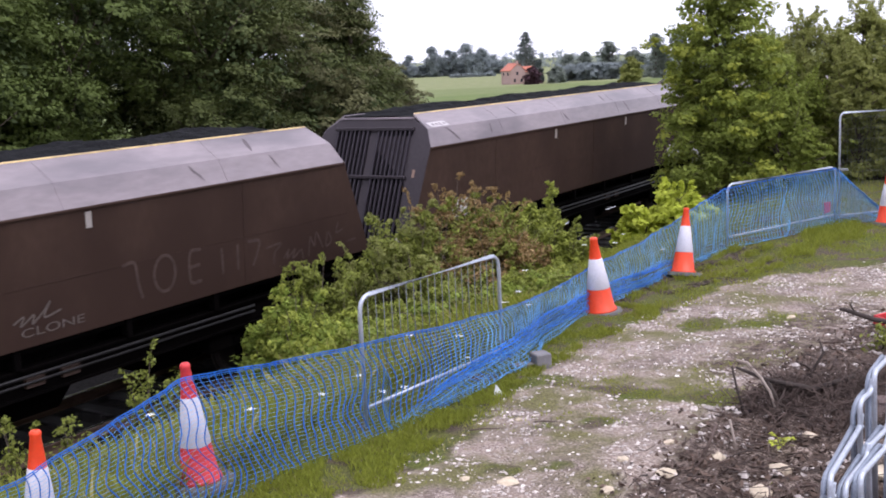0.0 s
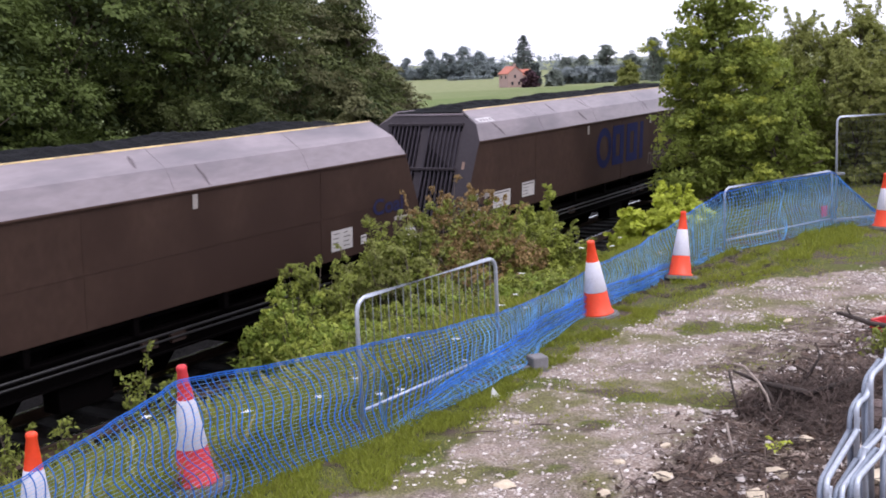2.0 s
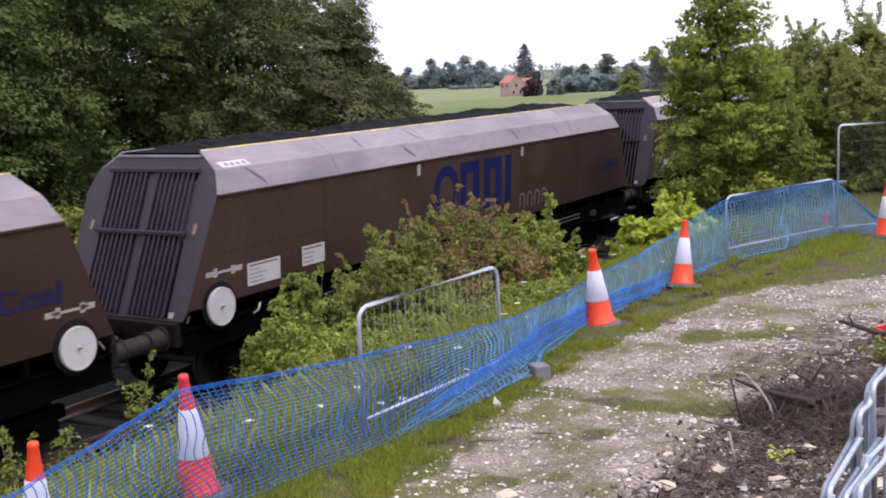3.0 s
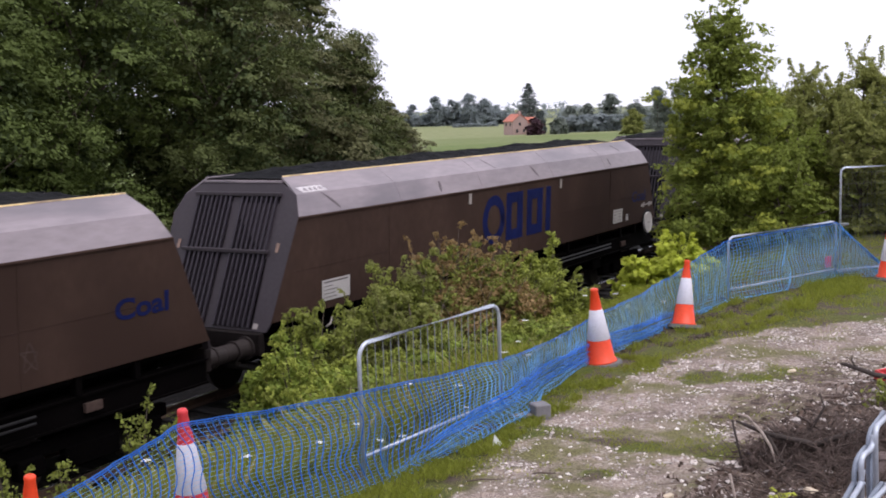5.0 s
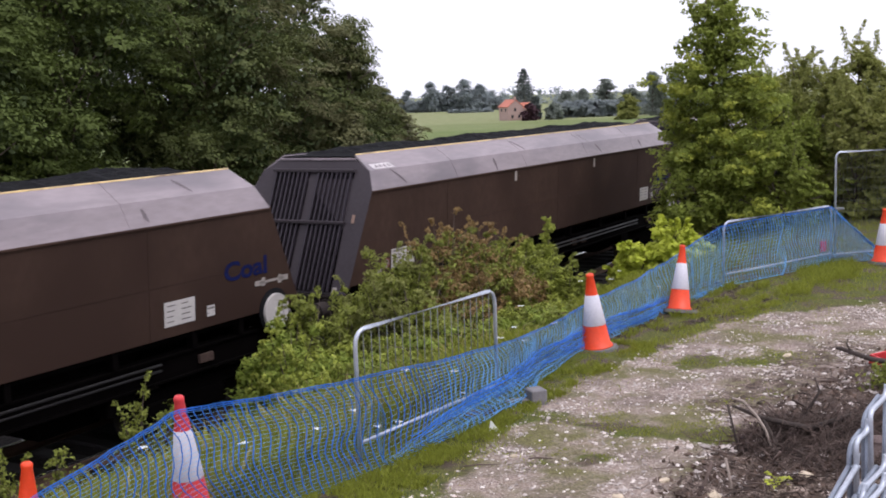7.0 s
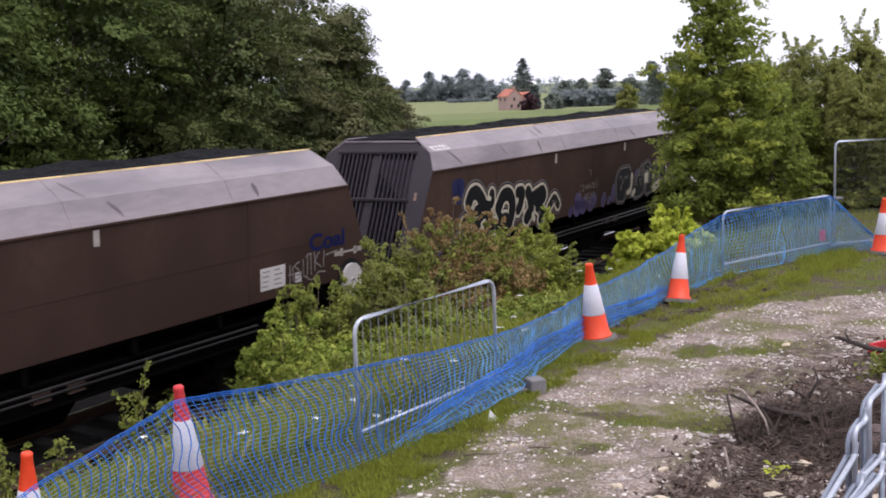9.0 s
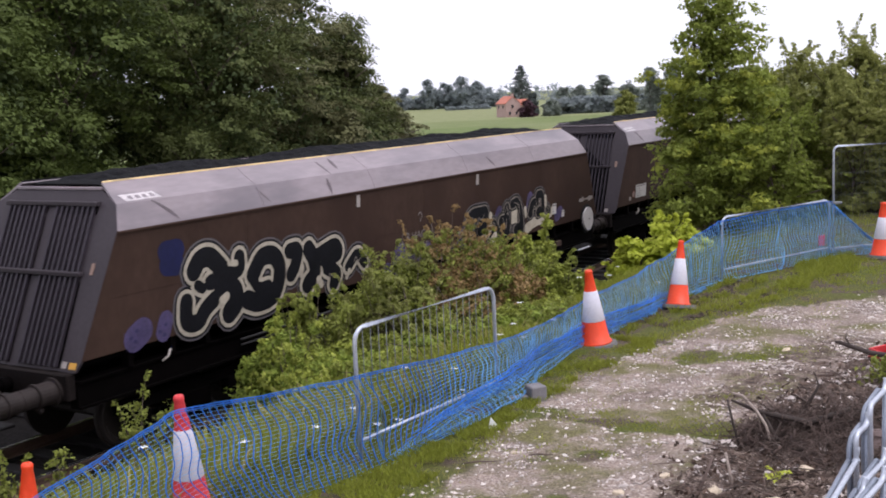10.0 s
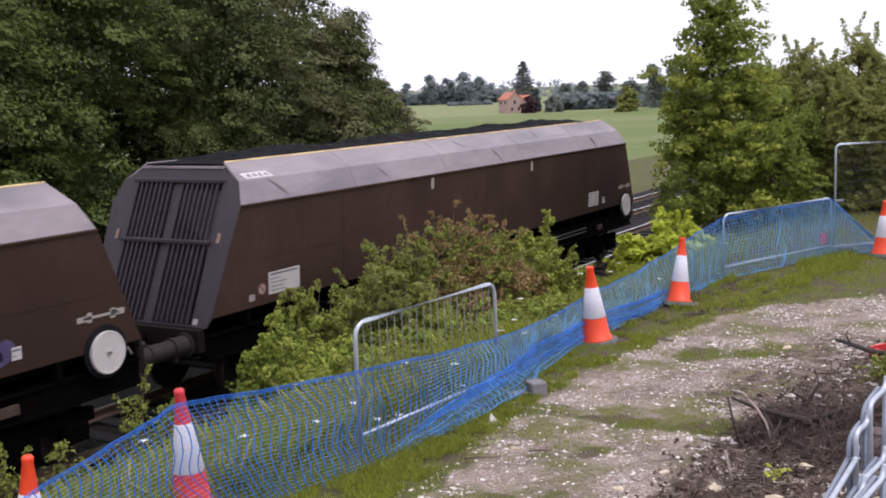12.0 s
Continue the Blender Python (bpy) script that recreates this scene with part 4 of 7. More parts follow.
def graffiti(parent):
    """Two outlined spray-paint pieces, purple clouds and chalk tags."""
    for pieces, kind, cream, rim, halo in ((PIECE, "large outlined spray-paint piece", M_GRAFC, 0.12, 0.25), (SMALL, "smaller outlined spray-paint piece", M_GRAFDULL, 0.06, 0.18)):
        for i, (wd, q) in enumerate(pieces):
            letter = part("graffiti_letter", mesh_of("graffiti_letter", *ribbon(q, wd, 0.010 + 0.0002 * i), M_GRAFB), parent, "black fill of a " + kind)
            part("graffiti_outline", mesh_of("graffiti_outline", *ribbon(q, wd + rim, 0.0065 + 0.0002 * i), cream), letter, "cream outline of a " + kind)
            part("graffiti_gap", mesh_of("graffiti_gap", *ribbon(q, wd + rim + 0.07, 0.0045 + 0.0001 * i), M_GRAFB), letter, "black rim round a " + kind)
            part("graffiti_halo", mesh_of("graffiti_halo", *ribbon(q, wd + halo, 0.0028 + 0.0001 * i), M_GRAFG), letter, "misty grey overspray of a " + kind)
    for q, wd in (([(-5.40, 2.32), (-5.30, 2.30)], 0.10), ([(-5.62, 1.80), (-5.52, 1.84)], 0.13), ([(-3.72, 2.0), (-3.74, 1.86)], 0.10), ([(-3.28, 1.72), (-3.22, 1.62)], 0.13), ([(-2.5, 1.62), (-2.42, 1.74)], 0.08)):
        part("graffiti_fill", mesh_of("graffiti_fill", *ribbon(q, wd, 0.0132), M_GRAFC), parent, "cream gap between the strokes")
    for q, wd, lift in (([(2.64, 2.10), (2.62, 1.82), (2.56, 1.70), (2.36, 1.64)], 0.13, 0.0132), ([(4.24, 2.06), (4.28, 1.90)], 0.11, 0.0132), ([(4.36, 1.60), (4.78, 1.70), (5.24, 1.74), (5.56, 1.84)], 0.24, 0.0046), ([(5.26, 2.22), (5.28, 2.02)], 0.11, 0.0132), ([(2.74, 1.58), (2.86, 1.64)], 0.16, 0.0132)):
        part("graffiti_fill", mesh_of("graffiti_fill", *ribbon(q, wd, lift), M_GRAFC), parent, "cream block shadow of the lettering")
    part("graffiti_fill", mesh_of("graffiti_fill", *side_rect(3.60, 3.86, 1.78, 2.06, 0.0135, 0.02), M_GRAFC), parent, "cream block inside the lettering")
    for q in ([(1.74, 2.0), (1.78, 2.12), (1.92, 2.10), (1.98, 1.92), (2.06, 1.98), (2.14, 2.10), (2.24, 2.04), (2.36, 2.14)], [(1.88, 1.92), (1.84, 1.82), (1.90, 1.76), (1.94, 1.84), (1.88, 1.92)], [(3.18, 1.96), (3.34, 1.74), (3.36, 1.94)], [(3.30, 2.10), (3.36, 2.20), (3.40, 2.10)], [(3.72, 2.24), (3.90, 2.18), (3.98, 1.98)],
              [(4.62, 1.92), (4.70, 2.06), (4.84, 2.0), (4.78, 2.16)], [(4.90, 2.20), (5.02, 2.18), (5.04, 2.0)], [(5.36, 1.95), (5.42, 1.92), (5.42, 1.86)], [(2.70, 1.80), (2.78, 1.92), (2.90, 1.78)], [(-2.98, 1.66), (-2.98, 1.76), (-2.90, 1.72)], [(-2.28, 1.86), (-2.22, 1.94), (-2.16, 1.86), (-2.08, 1.90)]):
        part("graffiti_line", mesh_of("graffiti_line", *ribbon(q, 0.022, 0.015), M_GRAFDULL), parent, "beige inner line")
    clouds = (([(-7.36, 1.58), (-7.2, 1.66)], 0.38), ([(-6.82, 1.56), (-6.76, 1.72)], 0.28), ([(-1.25, 1.53), (-1.22, 1.56)], 0.24), ([(-0.86, 1.60), (-0.80, 1.76)], 0.44), ([(-0.52, 1.58), (-0.4, 1.68)], 0.36), ([(-0.05, 1.58), (0.16, 1.70)], 0.34),
              ([(0.74, 1.58), (0.80, 1.68)], 0.30), ([(1.1, 1.56), (1.16, 1.60)], 0.2), ([(1.40, 1.64), (1.44, 1.84)], 0.28), ([(3.0, 2.02), (3.05, 2.10)], 0.30), ([(4.46, 2.14), (4.50, 2.26)], 0.30), ([(5.92, 1.70), (6.10, 1.78)], 0.28))
    for k, (q, wd) in enumerate(clouds):
        c = part("graffiti_cloud", mesh_of("graffiti_cloud", *ribbon(q, wd, 0.0018 + 0.00006 * k), M_GRAFP), parent, "purple spray-paint cloud")
        if wd > 0.27:
            x, z = q[0]
            for dx, dz in ((-0.06, 0.02), (0.05, 0.10), (0.02, -0.04)):
                part("spot", mesh_of("spot", *ribbon([(x + dx - 0.004, z + dz), (x + dx + 0.004, z + dz)], 0.055, 0.0036), M_GRAFSPOT), c, "dark blue spot")
    part("blue_patch", mesh_of("blue_patch", *join([ribbon([(-6.72, 2.68), (-6.50, 2.68)], 0.30, 0.0022), ribbon([(-6.70, 2.48), (-6.50, 2.46)], 0.30, 0.0024)]), M_BLUEDIM), parent, "blue painted-over patch")
    words("HACK", -0.40, 2.0, 0.13, 0.62, M_SPRAY, "tag", parent, "grey spray-paint tag")
    words("OGRE", -0.45, 1.75, 0.15, 0.62, M_SPRAY, "tag", parent, "grey spray-paint tag")
    words("3", -0.62, 1.97, 0.17, 0.12, M_SPRAY, "tag", parent, "grey spray-paint tag")
    for q in ([(-0.20, 2.42), (-0.12, 2.47), (-0.06, 2.40), (-0.12, 2.30)], [(-0.70, 2.15), (-0.74, 2.05), (-0.70, 1.92)], [(0.27, 2.2), (0.31, 2.1), (0.27, 1.96)], [(-0.2, 1.70), (-0.12, 1.63), (-0.04, 1.70)]):
        part("tag", mesh_of("tag", *ribbon(q, 0.019, 0.006), M_SPRAY), parent, "grey bracket stroke round the tag")


def wagon(n):
    """The wagon number n of the train, counted from its place behind the first one seen."""
    w = tagged(new("coal_wagon"), "", "railway wagon", "coal train")
    for i, s in enumerate((-1, 1)):
        part("side_panel", WM["side"][i], w, "dark brown grimy steel side")
        part("hood_panel", WM["hood_low"][i], w, "dusty grey sloping upper side")
        part("hood_panel", WM["hood_top"][i], w, "dusty grey sloping top plate")
        part("ledge", WM["ledge"][i], w)
        part("rim", WM["rim"][i], w, "scuffed yellow top rim" if s < 0 else "soot-black top rim")
        bar = part("solebar", WM["sole"][i], w)
        part("flange", WM["flange"][2 * i], bar)
        part("flange", WM["flange"][2 * i + 1], bar)
        part("brake_pipe", WM["pipe"][i], w)
    part("swage", WM["swage"], w)
    for m_ in WM["seam"]:
        part("hood_seam", m_, w)
    part("coal_load", WM["coal"], w, "heaped black coal")
    part("underframe_floor", WM["floor"], w)
    for m_ in WM["chute"]:
        part("chute", m_, w)
    for m_ in WM["boxes"]:
        part("equipment_box", m_, w)
    for x in (-7.4, -6.6, -5.9, -4.4, -2.7, -0.9, 0.9, 2.7, 4.4, 5.9, 6.9):
        part("hanging_bracket", WM["bracket"], w, "", pose(x, 0, 0))
    part("release_handle", WM["handle"], w, "small worn pale handle", pose(-6.75, 0, 0))
    for key, s in (("end_l", -1), ("end_r", 1)):
        e = part("end_panel", WM[key], w, "sloping violet-grey ribbed end")
        for m_ in WM[key + "_rib"]:
            part("rib", m_, e)
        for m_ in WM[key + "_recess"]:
            part("rib_gap_shade", m_, e, "black sheet for the shade between ribs")
        for m_ in WM[key + "_bar"]:
            part("end_bar", m_, e)
        part("end_rim", WM[key + "_rim"], e, "pale end rim")
        for m_ in WM[key + "_label"]:
            part("end_label", m_, e, "small faded orange label")
        part("corner_plate", WM[key + "_plate"][0], e, "small pale plate")
        if n in (0, 4):
            part("corner_plate", WM[key + "_plate"][1], e, "small amber plate")
        part("headstock", WM[key + "_head"], w)
        part("coupler", WM[key + "_coupler"], w)
        for y in (-0.87, 0.87):
            bf = part("buffer", WM[key + "_buffer"], w, "grey drum-shaped buffer", pose(s * 8.42, y, 1.08, 0, s * 90, 0))
            part("buffer_knob", WM["knob"], bf, "red tap" if n == 0 else "", pose(-0.19, 0.0, 0.22))
        b = part("bogie", WM["bolster"], w, "", pose(s * 6.2, 0, 0))
        for m_ in WM["frame"]:
            part("side_frame", m_, b)
        for x in (-1.0, 1.0):
            ax = part("wheelset", WM["wheelset"], b, "", pose(x, 0, 0.43))
            WHEELSETS.append(ax)
    for x in (-2.12, 2.08):
        part("small_plate", mesh_of("small_plate", *side_rect(x - 0.05, x + 0.05, 2.79, 3.0), M_PLATE), w, "small pale plate")
    for x in (1.0, 1.55, 6.0, -3.0):
        part("sole_label", bm_mesh("sole_label", box_bm([(x, x + 0.28, -1.217, -1.165, 0.95, 1.07)]), mat_faint), w, "small worn pale label")
    # the drip below the hood's white mark, and a few stains of coal dust
    r_ = random.Random(100 * n + 7)
    part("coal_smear", mesh_of("coal_smear", *hood_streak([(-6.78, 0.98), (-6.66, 0.75), (-6.55, 0.5), (-6.46, 0.25), (-6.42, 0.1)], 1, 0.09), M_SMEAR), w, "dark diagonal drip stain")
    for k in range(5):
        x, top = r_.uniform(-5.5, 6.9), r_.uniform(0.7, 1.0)
        sl = r_.uniform(-0.1, 0.3)
        part("coal_smear", mesh_of("coal_smear", *hood_streak([(x + sl * f, top * (1 - f * r_.uniform(0.7, 1.0))) for f in (0, 0.3, 0.6, 1.0)], 1 if k < 3 else 2, r_.uniform(0.04, 0.12)), M_SMEAR), w, "dark smear of coal dust")
    mark = part("hood_label", mesh_of("hood_label", *hood_patch([(-7.2, 0.07), (-6.55, 0.07), (-6.62, 0.36), (-7.24, 0.36)], 2), M_HOODMARK), w, "worn white mark")
    for k in range(4):
        x = -7.12 + 0.13 * k
        part("print_line", mesh_of("print_line", *hood_patch([(x, 0.13), (x + 0.08, 0.13), (x + 0.07, 0.29), (x, 0.27)], 2, 0.005), M_HOOD), mark)
    if n >= 0 and n != 1:
        if n == 4:
            data_panel(w, 5.66, 5.87, 1.76, 2.0, 3)
            data_panel(w, 6.18, 6.32, 1.64, 1.80, 2)
        else:
            data_panel(w, 5.27, 5.87, 1.62, 1.97, 4, style="table")
            data_panel(w, 6.12, 6.28, 1.62, 1.78, 2)
        brake_wheel(w, 1)
    if n >= 0 and n != 4:
        data_panel(w, -6.97, -6.2, 1.60, 1.95, 5)
        if n in (0, 3, 5):
            warning_disc(w, -7.13, 1.72)
            part("small_plate", mesh_of("small_plate", *side_rect(-7.43, -7.30, 1.57, 1.67), M_PLATE), w, "small pale plate")
    if n in (0, 1, 2, 3):
        words("Coal", 6.5, 2.06, 0.29, 0.96, M_BLUEDIM if n == 0 else M_BLUE, "lettering", w, "dark blue lettering", thick=0.028)
    text = "dark brown coal hopper wagon with grey hood and heaped coal"
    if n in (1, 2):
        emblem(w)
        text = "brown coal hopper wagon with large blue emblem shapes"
    if n == 1:
        brake_wheel(w, -1)
        data_panel(w, -5.64, -5.05, 1.68, 2.0, 4)
        part("tag", mesh_of("tag", *join([ribbon([(5.0, 1.95), (5.25, 1.9), (5.05, 1.7), (5.14, 2.05), (5.24, 1.7), (5.0, 1.95)], 0.02, 0.006)]), mat_faint), w, "faint star-shaped scribble")
        for i in range(4):
            x = 2.0 + i * 0.36
            part("tag", mesh_of("tag", *join([ribbon([(x, 1.68), (x + 0.03, 1.95), (x + 0.22, 1.9), (x + 0.2, 1.66)], 0.05, 0.006)]), M_TAG), w, "faded pale spray-paint tag")
    if n == 3:
        strokes = ([(5.98, 1.62), (5.98, 1.92)], [(5.94, 1.78), (6.06, 1.77)], [(6.06, 1.63), (6.05, 1.9)], [(6.22, 1.95), (6.10, 1.90), (6.2, 1.82), (6.26, 1.72), (6.12, 1.66)], [(6.32, 1.97), (6.33, 1.72), (6.42, 1.70), (6.44, 2.0)],
                   [(6.52, 2.02), (6.53, 1.70)], [(6.62, 2.05), (6.63, 1.74)], [(6.74, 2.03), (6.64, 1.90), (6.80, 1.78)], [(6.88, 2.03), (6.86, 1.78)], [(6.40, 2.00), (6.46, 2.04), (6.56, 2.03)], [(6.38, 1.68), (6.55, 1.60), (6.72, 1.70), (6.92, 1.68)], [(6.94, 1.96), (7.24, 1.99)])
        for q in strokes:
            part("tag", mesh_of("tag", *ribbon(q, 0.024, 0.0122), M_SPRAY), w, "faded pale spray-paint stroke")
    if n == 4:
        graffiti(w)
        text = "brown coal hopper wagon covered in black and cream graffiti"
    if n == -1:
        words("CLONE", 0.95, 1.60, 0.11, 0.97, M_TAG, "tag", w, "faded chalk word")
        part("tag", mesh_of("tag", *ribbon([(0.85, 1.80), (1.0, 1.86), (0.95, 1.75), (1.15, 1.86), (1.12, 1.75), (1.3, 1.88), (1.4, 1.98), (1.3, 1.80), (1.55, 1.84)], 0.028, 0.006), M_TAG), w, "scribbled chalk tag")
        for q in ([(2.6, 2.2), (2.8, 2.2), (2.86, 1.9), (2.92, 1.72)], [(3.35 + 0.2 * math.cos(w), 1.96 + 0.25 * math.sin(w)) for w in np.linspace(0, 6.2, 12)], [(4.05, 2.18), (3.85, 2.15), (3.85, 1.75), (4.05, 1.72)], [(3.85, 1.95), (4.02, 1.96)], [(4.5, 2.1), (4.52, 1.75)], [(4.85, 2.1), (4.85, 1.75)], [(5.1, 2.12), (5.35, 2.08), (5.2, 1.75)]):
            part("tag", mesh_of("tag", *ribbon(q, 0.05, 0.006), mat_faint), w, "large faded chalk stroke")
        for q in ([(5.50, 1.95), (5.85, 1.97), (5.70, 1.84), (5.68, 1.68)], [(5.92, 1.72), (6.05, 1.84), (6.00, 1.70), (6.20, 1.82), (6.14, 1.68), (6.36, 1.78), (6.40, 1.64)], [(6.55, 1.66), (6.60, 1.95), (6.70, 1.78), (6.76, 2.0), (6.92, 1.74)],
                  [(7.05, 1.96), (7.02, 1.74), (7.16, 1.80), (7.10, 1.95)], [(7.35, 2.08), (7.30, 1.92), (7.48, 1.95)], [(7.6, 1.72), (7.85, 1.73)]):
            part("tag", mesh_of("tag", *ribbon(q, 0.035, 0.006), mat_faint), w, "faded chalk stroke")
        text = "dark brown coal hopper wagon with faded chalk tags"
    w["label"] = text
    return w


WHEELSETS = []
TRAIN = {n: wagon(n) for n in range(-1, 6)}


# ---------------------------------------------------------------- cones, barriers, net
def ground_at(x, y):
    u, v = S_ * x + C_ * y, C_ * x - S_ * y + OFFSET
    return float(level(u, v))


def traffic_cone(x, y, z, lean=0.0, side=0.0, faded=False, turn=0.0, label="", slim=1.0, tall=1.0):
    c = tagged(new("traffic_cone"), label, "traffic cone", "cones along the fence")
    c.matrix_basis = pose(x, y, z, lean, side, turn)
    bm = bmesh.new()
    bmesh.ops.create_cone(bm, cap_ends=True, segments=8, radius1=0.29, radius2=0.265, depth=0.055, matrix=Matrix.Translation((0, 0, 0.0275)) @ Matrix.Rotation(math.pi / 8, 4, "Z"))
    bmesh.ops.bevel(bm, geom=bm.edges[:], offset=0.008, segments=1, affect="EDGES")
    part("base", bm_mesh("base", bm, M_RUBBER), c, "grey rubber foot")
    skin = M_CONERED if faded else M_CONE
    v, f = lathe([(0.215, 0.05), (0.205, 0.075), (0.185, 0.085), (0.143, 0.36), (0.078, 0.745), (0.046, 0.955), (0.050, 0.962), (0.050, 0.985), (0.036, 1.0), (0.018, 1.0), (0.016, 0.94)], 28)
    v = [(q[0] * slim, q[1] * slim, q[2] * tall) for q in v]
    part("body", mesh_of("body", v, f, skin, True), c, "faded red tapered body" if faded else "orange-red tapered body")
    v, f = lathe([(0.146, 0.345), (0.149, 0.35), (0.0855, 0.725), (0.082, 0.73)], 28)
    v = [(q[0] * slim, q[1] * slim, q[2] * tall) for q in v]
    part("sleeve", mesh_of("sleeve", v, f, M_SLEEVE, True), c, "white reflective sleeve")
    return c


traffic_cone(-2.895, 7.22, 0, -2, 2, False, 10, "orange cone with white sleeve behind blue netting", 0.80, 0.955)
traffic_cone(-2.105, 8.60, 0, 0, -3, True, 40, "faded red cone draped with blue netting", 0.84, 1.03)
traffic_cone(1.87, 13.98, 0, 0, -5, False, 25, "orange cone with white sleeve on the grass verge")
traffic_cone(3.38, 16.17, 0, 0, 11, False, 60, "orange cone leaning beside the blue netting", 0.88)
traffic_cone(7.86, 19.95, 0, 0, 1, False, 5, "orange cone by the steel mesh fence")


def rounded(points, radius, steps=5):
    """A closed or open polyline with rounded corners."""
    out = [Vector(points[0])]
    for a, b, c in zip(points, points[1:], points[2:]):
        a, b, c = Vector(a), Vector(b), Vector(c)
        p, q = b + (a - b).normalized() * radius, b + (c - b).normalized() * radius
        for i in range(steps + 1):
            t = i / steps
            out.append(p * (1 - t) ** 2 + b * 2 * t * (1 - t) + q * t * t)
    out.append(Vector(points[-1]))
    return out


def crowd_barrier(p0, p1, height=1.1, bars=19, tube_r=0.019, z0=0.0, lean=0.0, label="", group="", bar_r=0.0042, corner=0.16, feet=True, name="crowd_barrier", dull=False):
    """A steel barrier from p0 to p1 in plan."""
    a, b = Vector((*p0, z0)), Vector((*p1, z0))
    length = (b - a).length
    turn = math.degrees(math.atan2(b.y - a.y, b.x - a.x))
    w = tagged(new(name), label, "barrier", group)
    w.matrix_basis = pose(a.x, a.y, a.z, lean, 0, turn)
    frame_m = M_GALV
    part("top_frame", tubes_mesh("top_frame", [(rounded([(0, 0, 0.02), (0, 0, height), (length, 0, height), (length, 0, 0.02)], corner), tube_r)], frame_m, 10), w, "grey galvanised tube frame")
    part("bottom_rail", tubes_mesh("bottom_rail", [([(0, 0, 0.19), (length, 0, 0.19)], tube_r * 0.85)], frame_m, 8), w)
    bar = tubes_mesh("bar", [([(0, 0, 0.19), (0, 0, height)], bar_r)], M_GALVDULL, 5)
    for i in range(bars):
        part("bar", bar, w, "", pose((i + 1) * length / (bars + 1), 0, 0))
    if feet:
        foot = bm_mesh("foot", box_bm([(-0.025, 0.025, -0.26, 0.26, 0.0, 0.035)], 0.008), M_GALVDULL)
        for x in (0.12, length - 0.12):
            part("foot", foot, w, "", pose(x, 0, 0))
    return w


crowd_barrier((-0.85, 9.83), (0.49, 11.71), height=1.23, tube_r=0.021, label="galvanised steel pedestrian barrier with blue net hung over it", group="barriers along the fence", feet=False)
crowd_barrier((4.56, 18.26), (6.99, 20.19), height=1.06, bars=26, label="galvanised steel barrier fully covered by blue netting", group="barriers along the fence")


def mesh_fence():
    """A tall temporary fence panel with a fine wire infill."""
    f = tagged(new("mesh_fence_panel"), "tall galvanised temporary fence panel with fine wire mesh", "fence")
    f.matrix_basis = pose(7.18, 20.52, 0, 0, 0, 14)
    part("frame", tubes_mesh("frame", [(rounded([(0, 0, 0), (0, 0, 2.0), (3.4, 0, 2.0), (3.4, 0, 0)], 0.12), 0.02)], M_GALV, 8), f, "grey galvanised tube frame")
    part("bottom_rail", tubes_mesh("bottom_rail", [([(0, 0, 0.12), (3.4, 0, 0.12)], 0.017)], M_GALV, 8), f)
    part("wire_mesh", tubes_mesh("wire_mesh", [([(x, 0, 0.12), (x, 0, 2.0)], 0.0018) for x in np.arange(0.08, 3.4, 0.08)] + [([(0, 0, z), (3.4, 0, z)], 0.0018) for z in np.arange(0.3, 2.0, 0.2)], M_GALVDULL, 3, caps=False), f)
    part("clamp", bm_mesh("clamp", box_bm([(-0.03, 0.16, -0.05, 0.05, 0.93, 0.98)], 0.01), M_GALVDULL), f)
    for x in (0, 3.4):
        part("block_foot", bm_mesh("block_foot", box_bm([(x - 0.34, x + 0.34, -0.11, 0.11, -0.02, 0.12)], 0.03), M_RUBBER), f)


mesh_fence()


def red_tag():
    """A red warning tag tied to the netted barrier."""
    t = tagged(new("warning_tag"), "small faded red tag tied to the netted barrier", "tag")
    t.matrix_basis = pose(6.78, 19.98, 0.25, 0, 0, 38)
    part("plate", bm_mesh("plate", box_bm([(-0.09, 0.09, -0.006, 0.006, 0.0, 0.2)], 0.004), M_CONERED), t)
    part("tie", tubes_mesh("tie", [([(0, 0, 0.2), (0, 0.03, 0.32), (0, 0.045, 0.42)], 0.003)], M_NET, 4), t)


red_tag()

# the net's line: x, y, top height, height at which the slack gathers
NET = ((-3.75, 5.3, 0.70, 0.0), (-2.99, 6.86, 0.735, 0.0), (-2.45, 7.47, 0.91, 0.0), (-2.06, 8.22, 1.06, 0.0), (-1.67, 8.86, 0.93, 0.0),
       (-0.82, 9.74, 0.83, 0.02), (-0.2, 10.62, 0.73, 0.17), (0.53, 11.62, 0.65, 0.27), (1.0, 12.62, 0.60, 0.25), (1.75, 14.12, 0.58, 0.2), (3.26, 16.34, 0.76, 0.12),
       (4.46, 18.14, 1.02, 0.04), (5.7, 19.10, 1.06, 0.03), (6.98, 20.10, 1.05, 0.02), (7.55, 20.30, 0.55, 0.0), (8.05, 20.45, 0.06, 0.0))


